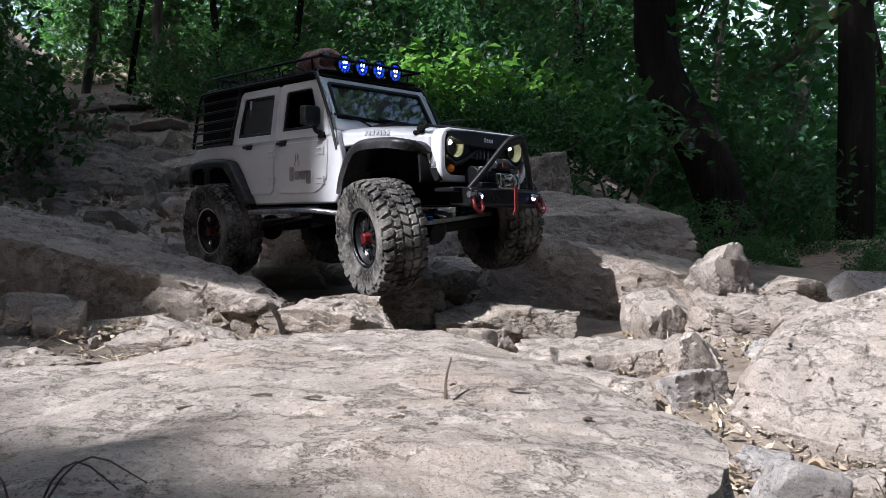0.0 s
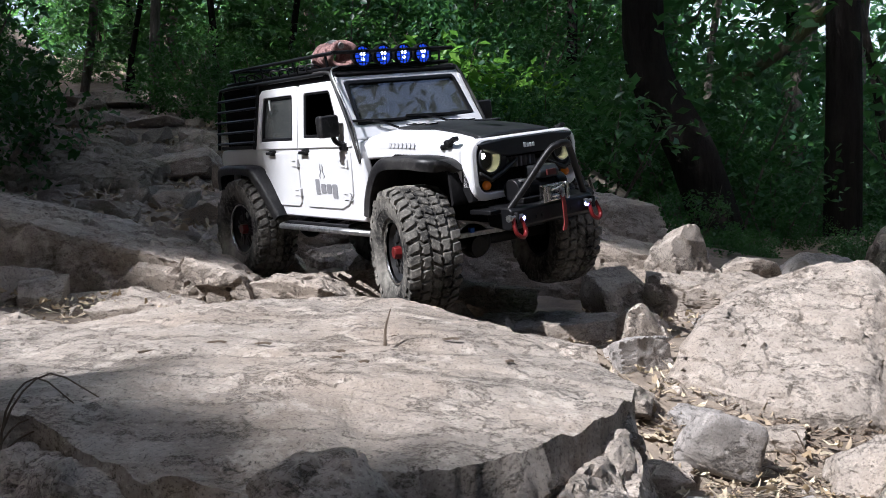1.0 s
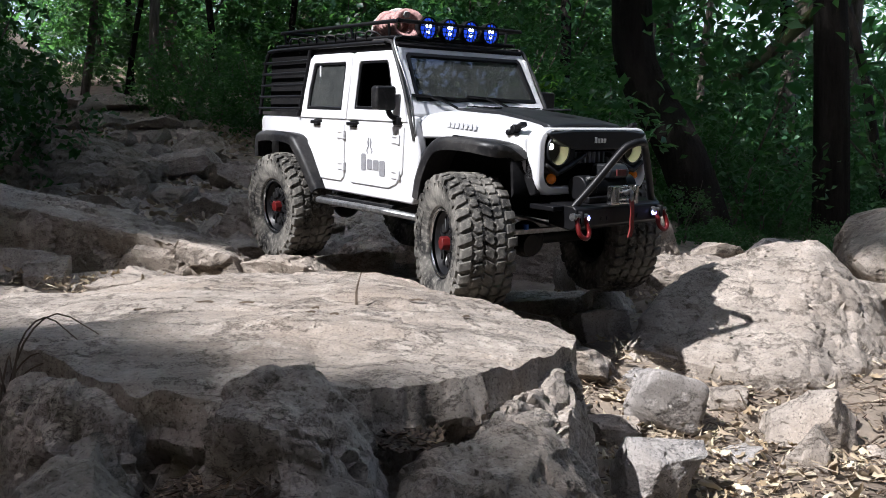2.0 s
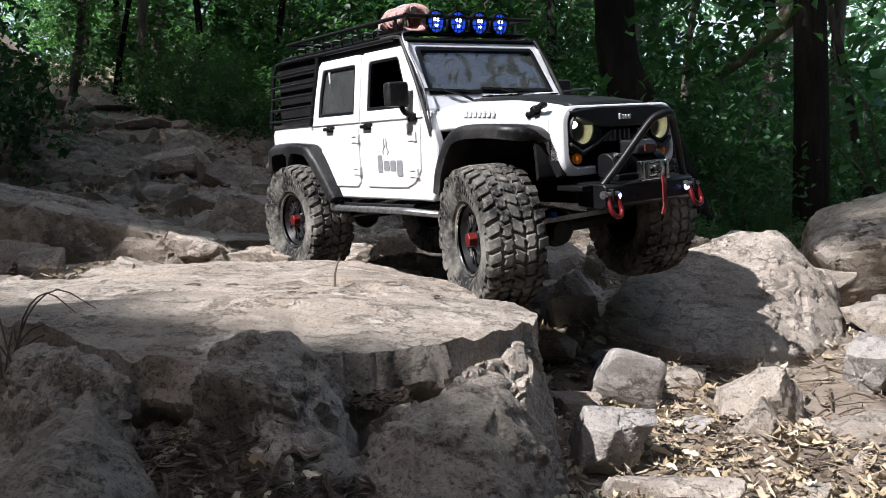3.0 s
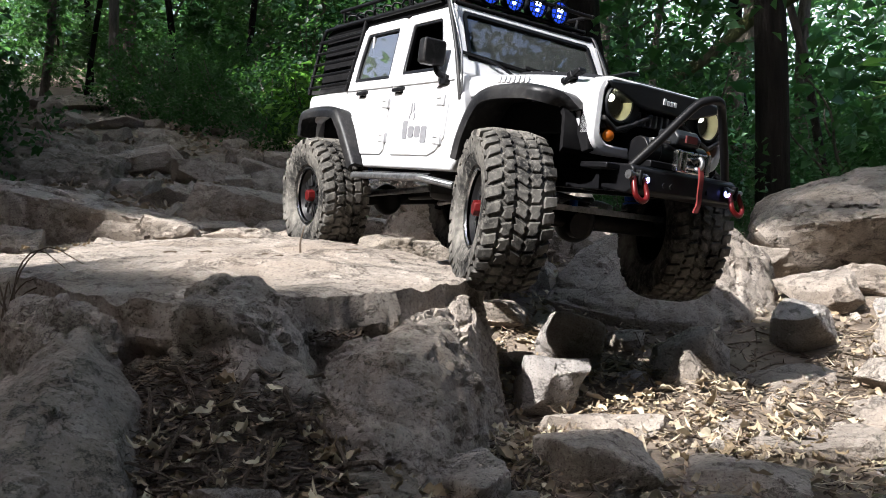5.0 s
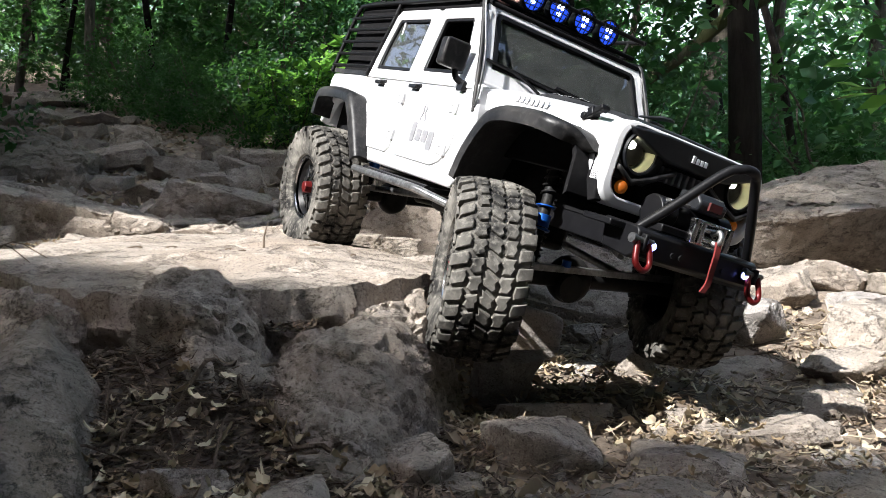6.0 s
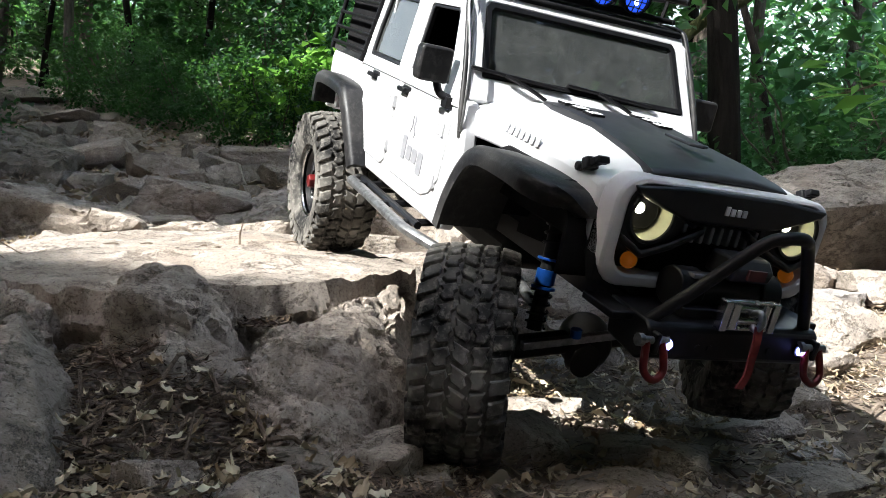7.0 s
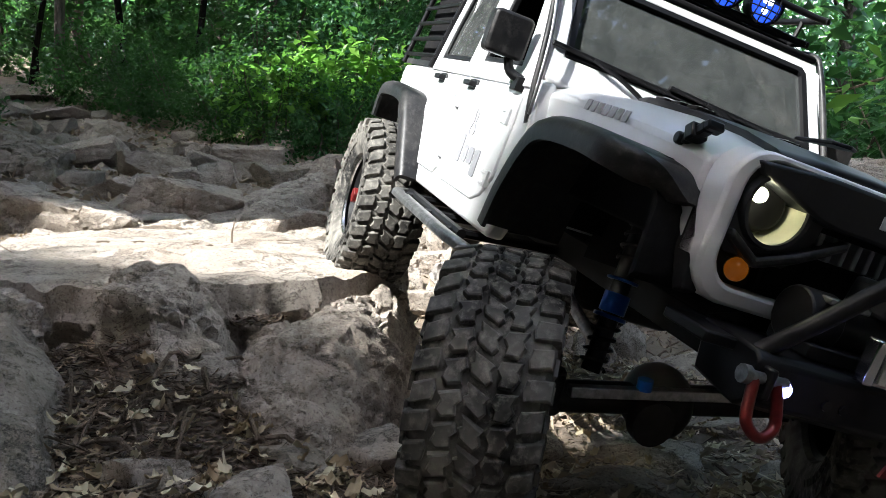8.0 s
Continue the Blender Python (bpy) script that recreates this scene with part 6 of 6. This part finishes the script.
# rock sliders
for s in (-1, 1):
    bm = bmesh.new()
    rings = []
    for x, y, z in ((-0.231, 0.0900, 0.0705), (-0.224, 0.0990, 0.0700), (-0.104, 0.1010, 0.0715), (-0.096, 0.0995, 0.0712), (-0.070, 0.0860, 0.0680)):
        rings.append([bm.verts.new((x, s * (y + dy), z + dz)) for dy, dz in ((-0.0045, 0.0024), (0.0, 0.0028), (0.0022, 0.0010), (0.0022, -0.0022), (-0.0004, -0.0034), (-0.0045, -0.0030))])
    bridge(bm, rings)
    slider = part("rock_slider", bm, STEEL, truck, "scratched grey metal rock slider", bevel=0.0006)
    bm = bmesh.new()
    tube(bm, [(-0.220, s * 0.090, 0.0725), (-0.10, s * 0.090, 0.0735)], 0.0026, 8)
    for x in (-0.205, -0.155, -0.112):
        rod(bm, (x, s * 0.097, 0.071), (x, s * 0.030, 0.078), 0.0026, seg=8)
    part("slider_leg", bm, BLACK, slider)

# roof rack, cables, rope, lamps
rack = part("roof_rack", bmesh.new(), BLACK, truck, "black tubular roof rack")
bm = bmesh.new()
for z, w, x0, x1 in ((0.2290, 0.0720, -0.355, -0.128), (0.2430, 0.0745, -0.340, -0.122)):
    tube(bm, [(x0, -w + 0.008, z), (x0 - 0.004, -w + 0.002, z), (x0, -w, z)] + [(x, -w, z) for x in (-0.3, -0.2)] + [(x1, -w, z), (x1 + 0.004, -w + 0.004, z), (x1 + 0.004, 0, z), (x1 + 0.004, w - 0.004, z), (x1, w, z), (-0.2, w, z), (-0.3, w, z), (x0, w, z), (x0 - 0.004, w - 0.002, z), (x0 - 0.004, 0, z), (x0 - 0.003, -w + 0.006, z)], 0.0019, 8, 3)
rail = part("rack_rail", bm, BLACK, rack, angle=60)
for k in range(9):
    x = -0.345 + 0.026 * k
    part("rack_slat", tube(bmesh.new(), [(x, -0.072, 0.2290), (x, 0.072, 0.2290)], 0.0013, 6), BLACK, rack)
for s in (-1, 1):
    for x in (-0.338, -0.27, -0.20, -0.135):
        part("rack_post", tube(bmesh.new(), [(x, s * 0.0720, 0.2240), (x, s * 0.0722, 0.2290), (x, s * 0.0742, 0.2430)], 0.0014, 6), BLACK, rack)
cr = random.Random(3)
for k in range(9):
    x = -0.325 + 0.019 * k
    bm = bmesh.new()
    tube(bm, [(x, -0.0735, 0.2285), (x + 0.001, -0.0750, 0.2330), (x + 0.005, -0.0745, 0.2362), (x + 0.011, -0.070, 0.2350), (x + 0.016, -0.066, 0.2310)], 0.0010, 6, 4)
    part("lashing_cord", bm, FLARE if k % 2 == 0 else BLACK, rack, "black cord lashed over the rack rail", angle=60)
bm = bmesh.new()
tube(bm, [(-0.20, -0.070, 0.2300), (-0.18, -0.05, 0.235), (-0.25, 0.0, 0.233), (-0.30, 0.03, 0.234), (-0.22, 0.05, 0.233), (-0.16, 0.02, 0.234)], 0.0022, 8, 6)
part("cable", bm, BLACK, rack, "black cable lying in the rack", angle=60)

rope = part("rope_coil", bmesh.new(), ROPE, truck, "coil of pinkish rope tied to the rack")
for k in range(7):
    bm = bmesh.new()
    x = -0.160 + 0.0050 * k
    pts = []
    for j in range(13):
        a = 2 * math.pi * j / 12
        pts.append((x + 0.002 * math.sin(3 * a + k) + 0.006 * math.cos(a), -0.0560 + (0.011 + 0.001 * math.sin(k * 2.1)) * math.cos(a), 0.2415 + (0.0105 + 0.0012 * math.cos(k)) * math.sin(a)))
    tube(bm, pts, 0.0030, 8, 3)
    part("rope_turn", bm, ROPE, rope, angle=60)
bm = bmesh.new()
tube(bm, [(-0.172, -0.066, 0.232), (-0.176, -0.060, 0.246), (-0.165, -0.052, 0.254), (-0.145, -0.054, 0.2545), (-0.128, -0.058, 0.250)], 0.0032, 8, 5)
part("rope_end", bm, plain_material("grey_rope", (0.30, 0.29, 0.28), 0.9, 0, 0.4, 500), rope, "grey rope end", angle=60)

bar = part("lamp_bar", tube(bmesh.new(), [(-0.124, -0.056, 0.2290), (-0.124, 0.056, 0.2290)], 0.0022, 8), BLACK, truck, "black lamp bar with four blue spot lamps")
for y in (-0.0407, -0.0147, 0.0113, 0.0372):
    bm = bmesh.new()
    lathe(bm, [(-0.013, 0.0), (-0.013, 0.0055), (-0.006, 0.0098), (0.0, 0.0108), (0.0024, 0.0108), (0.0024, 0.0095), (0.0010, 0.0093), (0.0004, 0.0)], 28)
    at = Matrix.Translation((-0.1195, y, 0.2385)) @ Matrix.Rotation(radians(-90), 4, "Z") @ Matrix.Rotation(radians(-4), 4, "X")
    lamp = part("spot_lamp", bm, BLACK, bar, "round black spot lamp glowing blue", at=at)
    part("lens", rod(bmesh.new(), (0, 0.0008, 0), (0, 0.0018, 0), 0.0094, 0.0088, 24), BLUELIGHT, lamp, "glowing blue lens")
    bm = bmesh.new()
    for dx, dz in ((-0.0018, 0.0022), (0.0016, 0.0024), (0.0, -0.0030)):
        bmesh.ops.create_icosphere(bm, subdivisions=2, radius=0.0021, matrix=Matrix.Translation((dx, 0.0012, dz)))
    part("diode", bm, WHITELED, lamp, "white glowing diodes")
    for q in (-0.0062, -0.0021, 0.0021, 0.0062):
        h = math.sqrt(0.0104 ** 2 - q * q)
        part("guard_wire", tube(bmesh.new(), [(q, 0.0022, -h), (q, 0.0046, 0), (q, 0.0022, h)], 0.00042, 5, 3), BLACK, lamp, angle=60)
        part("guard_wire", tube(bmesh.new(), [(-h, 0.0022, q), (0, 0.0046, q), (h, 0.0022, q)], 0.00042, 5, 3), BLACK, lamp, angle=60)
    part("lamp_foot", box(bmesh.new(), -0.002, 0.002, -0.009, -0.004, -0.0125, -0.008), BLACK, lamp)


# no part of the truck lies deeper than two levels below it
for ob in list(truck.children_recursive):
    if ob.parent.parent not in (None, truck) and ob.parent.parent.parent is truck:
        ob.matrix_basis = ob.parent.matrix_basis @ ob.matrix_basis
        ob.parent = ob.parent.parent


# ---------------------------------------------------------------- litter on the ground
lit = np.random.default_rng(31)


def scatter(count, x0, x1, y0, y1, patch=5.0, least=0.0, lift=0.004):
    out = []
    while len(out) < count:
        x, y = lit.uniform(x0, x1), lit.uniform(y0, y1)
        if noise.noise(Vector((x * patch, y * patch, 8.0))) < least:
            continue
        out.append((x, y, ground_height(x, y) + lift * lit.uniform(0.3, 1.6)))
    return out


def dry_leaf_mesh(name, spots, size, material, slim=1.0, rows=6, across=3, crumple=0.0, flat=1.0):
    """Curled, twisted dry leaves: oval strips bent along their length, crumpled by chance."""
    verts, faces = [], []
    for p in spots:
        s = size * lit.uniform(0.5, 1.35)
        a, bend, twist, roll = lit.uniform(0, 6.28), lit.uniform(-1.0, 1.4), lit.normal() * 0.6, lit.normal() * 0.5
        w0 = s * slim * lit.uniform(0.30, 0.70)
        tilt, cup = lit.normal() * 0.35, lit.normal() * 0.8 * flat
        bend, twist, roll = bend * flat, twist * flat, roll * flat
        o = len(verts)
        f1, f2, p1, p2 = lit.uniform(2.0, 5.0), lit.uniform(4.0, 8.0), lit.uniform(0, 6.28), lit.uniform(0, 6.28)
        for i in range(rows):
            t = i / (rows - 1) * 2 - 1
            w = w0 * max(0.05, (1 - abs(t) ** 2.2) * (1 - 0.25 * t)) * (1 + crumple * math.sin(f2 * t + p2))
            lx, lz = s * t * (1 - 0.12 * bend * bend * t * t), s * (0.45 * bend * t * t + tilt * t)
            ly0 = 0.25 * s * twist * t * t
            r = roll + twist * t
            for k in range(across):
                e = k / (across - 1) * 2 - 1
                hz = e * w * math.sin(r) + cup * e * e * w + crumple * w0 * (1.6 * math.sin(f1 * t * 1.7 + 2.2 * e + p1) + 0.9 * math.sin(f2 * t - 3.0 * e + p2))
                x, y = lx + crumple * w0 * math.sin(f2 * e + p1), ly0 + e * w * math.cos(r)
                verts.append((p[0] + x * math.cos(a) - y * math.sin(a), p[1] + x * math.sin(a) + y * math.cos(a), p[2] + max(-0.2 * s, lz + hz) + 0.12 * s))
        for i in range(rows - 1):
            for k in range(across - 1):
                b = o + i * across + k
                faces.append((b, b + 1, b + across + 1, b + across))
    return mesh_object(name, verts, faces, material, True)


def litter(name, spots, size, material, label, **more):
    tagged(new(name, dry_leaf_mesh(name, spots, size, material, **more)), label, "leaf litter", kind="stuff")


PETAL = leaf_material("pale_dry_petals", (0.27, 0.20, 0.12), (0.60, 0.53, 0.37), 0.7, 0.1, False)
BARKBITS = leaf_material("bark_crumbs", (0.055, 0.038, 0.027), (0.27, 0.195, 0.13), 0.85, 0.02, False)
litter("dry_petals", scatter(200, -0.04, 0.14, 0.02, 0.16, 22, -0.05, 0.007) + scatter(150, -0.03, 0.10, 0.03, 0.15, 9, -0.4, 0.008) + scatter(60, 0.10, 0.17, 0.16, 0.30, 9, -0.3, 0.006) + scatter(330, 0.12, 0.70, 0.12, 0.60, 7, 0.0, 0.006) + scatter(280, 0.14, 0.36, 0.20, 0.46, 12, -0.2, 0.006) + scatter(150, -0.45, -0.16, 0.58, 0.80, 8, 0.0, 0.010) + scatter(120, 0.1, 0.55, 0.60, 0.9, 8, 0.0, 0.006), 0.0048, PETAL, "crumpled pale yellowish petals and leaves on the soil", rows=8, across=4, crumple=0.26, slim=0.85)
litter("leaf_litter", scatter(1700, 0.12, 0.75, 0.10, 0.62, 6, -0.25, 0.006) + scatter(260, 0.1, 0.6, 0.6, 0.95, 8, 0.0, 0.006), 0.0058, DRY_PALE, "pale dry leaves strewn between the stones", rows=7, across=4, crumple=0.2, slim=0.7)
litter("leaf_litter", scatter(420, -0.12, 0.30, 0.0, 0.25, 6, -0.1, 0.005) + scatter(700, -0.6, -0.1, 0.5, 1.0, 6, 0.0, 0.006) + scatter(1500, 0.15, 0.8, 0.1, 0.8, 5, -0.2, 0.005), 0.0046, DRY, "brown dry leaves and bark flakes on the soil", rows=5, across=3, crumple=0.15, slim=0.55, flat=0.7)
litter("leaf_litter", scatter(2600, -1.6, 0.3, 0.9, 4.0, 3, -0.1, 0.01), 0.013, DRY, "dry leaves on the climbing trail")
litter("bark_crumbs", scatter(9000, -0.25, 0.75, -0.05, 0.60, 5, -0.4, 0.003) + scatter(12000, -0.06, 0.16, 0.0, 0.24, 9, -0.6, 0.005), 0.0036, BARKBITS, "dark crumbs of bark and rotted leaves", slim=0.42, rows=3, crumple=0.16, flat=0.4)
litter("bark_slivers", scatter(1500, -0.06, 0.16, 0.02, 0.24, 9, -0.5, 0.006) + scatter(1500, 0.12, 0.7, 0.10, 0.6, 6, -0.3, 0.005), 0.0062, BARKBITS, "narrow slivers of brown bark on the soil", slim=0.22, rows=4, crumple=0.10, flat=0.25)

litter("straw", scatter(2600, 0.12, 0.72, 0.12, 0.66, 7, -0.3, 0.005) + scatter(300, -0.45, -0.15, 0.58, 0.85, 7, -0.2, 0.008), 0.0075, DRY_PALE, "narrow pale shreds of dry leaves and straw on the soil", slim=0.16, rows=4, crumple=0.10, flat=0.35)
litter("leaf_litter", [(x, y, 0.173 + 0.12 * (y - 0.24)) for x, y in zip(lit.uniform(0.030, 0.062, 260), lit.uniform(0.222, 0.250, 260))], 0.0034, BARKBITS, "dark litter lying on the ledge of the slab", slim=0.5, rows=4, crumple=0.15, flat=0.4)

bm = bmesh.new()
for k in range(560):
    x, y = (lit.uniform(-0.2, 0.7), lit.uniform(0.02, 0.6)) if k < 420 else (lit.uniform(-0.04, 0.12), lit.uniform(0.04, 0.20))
    z = ground_height(x, y) + 0.003
    a, ln = lit.uniform(0, 6.28), lit.uniform(0.012, 0.055)
    dx, dy = math.cos(a) * ln, math.sin(a) * ln
    tube(bm, [(x, y, z), (x + dx * 0.5 + lit.normal() * 0.003, y + dy * 0.5, z + lit.uniform(0, 0.006)), (x + dx, y + dy, ground_height(x + dx, y + dy) + 0.003)], lit.uniform(0.0005, 0.0014), 5, 2)
tagged(finish("twigs", bm, TWIG, 60), "thin dry twigs scattered on the soil", "twigs", kind="stuff")

grit = bmesh.new()
for k in range(500):
    x, y = lit.uniform(-0.5, 0.8), lit.uniform(0.0, 1.3)
    s = lit.uniform(0.003, 0.011)
    m = Matrix.LocRotScale((x, y, ground_height(x, y) + s * 0.2), Euler(lit.uniform(0, 6, 3)), (s, s * lit.uniform(0.6, 1), s * lit.uniform(0.4, 0.8)))
    bmesh.ops.create_icosphere(grit, subdivisions=1, radius=1.0, matrix=m)
tagged(finish("pebbles", grit, STONE, 30), "small grey pebbles in the soil", "pebbles", kind="stuff")
far_grit = random.Random(77)
gv, gf = [], []
for k in range(1600):
    y = 1.1 + 4.3 * far_grit.random() ** 1.3
    x = -0.36 * y + far_grit.gauss(0, 0.16 + 0.10 * y)
    s = far_grit.uniform(0.012, 0.05)
    o = len(gv)
    z = ground_height(x, y)
    for q in ((1, 0, 0), (0, 1, 0), (-1, 0, 0), (0, -1, 0), (0, 0, 1), (0.5, 0.5, 0.6), (-0.5, 0.4, 0.5), (0.1, -0.5, 0.7)):
        gv.append((x + s * (q[0] + far_grit.uniform(-0.3, 0.3)), y + s * (q[1] + far_grit.uniform(-0.3, 0.3)), z - 0.3 * s + s * q[2] * far_grit.uniform(0.4, 0.9)))
    gf += [(o + a, o + b, o + c) for a, b, c in ((0, 5, 4), (0, 1, 5), (1, 6, 5), (5, 6, 4), (1, 2, 6), (2, 4, 6), (2, 3, 7), (2, 7, 4), (3, 0, 7), (0, 4, 7))]
tagged(new("trail_stones", mesh_object("trail_stones", gv, gf, STONE)), "loose stones covering the climbing trail", "stones", kind="stuff")

# marks on the slab: twigs, chips and a standing grass blade
bm = bmesh.new()
tube(bm, [(0.006, 0.430, 0.216), (0.006, 0.432, 0.228), (0.009, 0.434, 0.240)], (0.0012, 0.0004), 5, 3)
tagged(finish("dry_blade", bm, TWIG, 60), "dry grass blade standing on the slab", "grass blade")
for k, (x, y, ln, a) in enumerate(((-0.10, 0.425, 0.014, 0.1), (-0.070, 0.42, 0.012, -0.2), (-0.135, 0.41, 0.018, 0.4), (0.008, 0.455, 0.005, 0.5), (0.075, 0.40, 0.006, 0.2), (-0.02, 0.40, 0.006, 0.1), (-0.022, 0.385, 0.008, 0.2), (-0.005, 0.37, 0.007, -0.3), (0.04, 0.44, 0.012, -0.1))):
    z = slab_top(x, y) + 0.0012
    bm = bmesh.new()
    prism(bm, [(0, 0), (ln * 0.24, -0.0006), (ln * 0.55, 0.0), (ln * 0.8, -0.0006), (ln * 0.9, 0.0004), (ln * 0.6, 0.0010), (ln * 0.25, 0.0006)], -0.0006, 0.0006 + 0.0005 * (k % 3))
    bmesh.ops.transform(bm, matrix=pose(x, y, z, 4, 0, math.degrees(a)), verts=bm.verts)
    tagged(finish("bark_chip", bm, TWIG, 60), "small dark bark chip lying on the slab", "bark chip", group="chips on the slab")

# a tuft of dead stems at the slab's near corner
tuft = thing("dead_plant", "dry brown dead stems at the edge of the slab", "dead plant", pose(-0.150, 0.275, 0.178))
dr = random.Random(4)
for k in range(9):
    bm = bmesh.new()
    a = dr.uniform(-0.9, 0.9)
    h = dr.uniform(0.02, 0.05)
    tube(bm, [(dr.uniform(-0.01, 0.01), 0, 0), (a * 0.012, 0.004, h * 0.7), (a * 0.03, 0.008, h), (a * 0.055, 0.01, h * dr.uniform(0.7, 0.95))], (0.0006, 0.0003), 5, 3)
    part("stem", bm, TWIG, tuft, angle=60)

# leafy spray at the wood's edge, its sunlit look put into the leaf colour
spray = thing("leafy_spray", "green leaves on a drooping twig, sunlight put into their colour", "branch", pose(1.12, 1.55, 0.55))
bm = bmesh.new()
limb(bm, (0.5, 0.1, 0.1), (0, 0, 0.0), 0.006, 0.002, dr, 4, 0.01, 6)
part("twig", bm, TWIG, spray, angle=60)
sp = np.random.default_rng(8)
spots = np.stack([sp.uniform(0.0, 0.45, 26), sp.normal(0.03, 0.05, 26), sp.normal(0.0, 0.045, 26)], 1)
c = new("foliage", leaf_mesh("foliage", sp, spots, 0.045, GREEN_SUNLIT, up=0.9, curl=0.12))
c.parent = spray


# ---------------------------------------------------------------- motion
def motions():
    rows = [
        (0.0, pose(0.0107, 0.8783, 0.2680, 0.9, 1.3, -45.1)),
        (0.5, pose(0.0450, 0.8230, 0.2548, 6.3, 3.7, -47.3)),
        (1.0, pose(0.0931, 0.7424, 0.2339, 10.6, 4.2, -50.8)),
        (1.5, pose(0.1227, 0.6801, 0.2152, 4.5, 9.6, -51.5)),
        (3.0, pose(0.1983, 0.5545, 0.2135, 7.4, 4.5, -53.8)),
        (3.5, pose(0.2040, 0.5284, 0.2200, 8.0, 3.0, -55.4)),
        (4.0, pose(0.2183, 0.4783, 0.2078, 10.0, 2.0, -58.9)),
        (4.5, pose(0.2238, 0.4486, 0.1994, 3.1, 3.6, -59.8)),
        (6.0, pose(0.2289, 0.3286, 0.1484, -13.6, 13.3, -66.3)),
        (6.5, pose(0.2273, 0.2739, 0.1261, -10.4, 17.7, -71.7)),
        (7.0, pose(0.2369, 0.2243, 0.1179, -5.8, 19.5, -73.0)),
        (7.5, pose(0.2285, 0.1529, 0.1099, -13.9, 16.1, -76.9)),
        (8.0, pose(0.2328, 0.0972, 0.1026, -16.6, 14.4, -81.6)),
    ]
    walk(truck, rows)
    ts = [t for t, _ in rows]
    # hub heights in the truck's own space, right side, and the steering
    front_z = [0.044, 0.051, 0.058, 0.057, 0.053, 0.052, 0.064, 0.06, 0.036, 0.034, 0.034, 0.032, 0.03]
    rear_z = [0.048, 0.049, 0.062, 0.055, 0.055, 0.051, 0.062, 0.05, 0.04, 0.044, 0.048, 0.051, 0.05]
    steer = [-14, -16, -18, -18, -18, -18, -18, -20, -24, -28, -28, -28, -26]
    run = [0.0]
    for (_, a), (_, b) in zip(rows, rows[1:]):
        run.append(run[-1] + (b.translation - a.translation).length)
    for (end, s), w in WHEELS.items():
        out = []
        heights = front_z if end == "front" else rear_z
        for k in range(41):
            t = k * 0.2
            z = float(np.interp(t, ts, heights))
            drop = 0.012 * smoothstep(4.6, 6.0, t) if end == "front" else 0.0
            roll = math.degrees(math.atan2(0.108 - drop - 2 * z, 2 * TRACK))
            if s > 0:
                z = 0.108 - drop - z
            turn = float(np.interp(t, ts, steer)) if end == "front" else 0.0
            spin = math.degrees(float(np.interp(t, ts, run)) / TYRE_R)
            m = pose(0.0 if end == "front" else -WHEELBASE, s * TRACK, z) @ Matrix.Rotation(radians(roll), 4, "X") @ Matrix.Rotation(radians(turn), 4, "Z") @ Matrix.Rotation(radians(spin), 4, "Y")
            out.append((t, m))
        walk(w, out)
    for end, ax in AXLES.items():
        heights = front_z if end == "front" else rear_z
        rows = []
        for t, z in zip(ts, heights):
            drop = 0.012 * smoothstep(4.6, 6.0, t) if end == "front" else 0.0
            rows.append((t, pose(0.0 if end == "front" else -WHEELBASE, 0, 0.054 - drop / 2, math.degrees(math.atan2(0.108 - drop - 2 * z, 2 * TRACK)), 0, 0)))
        walk(ax, rows)


motions()
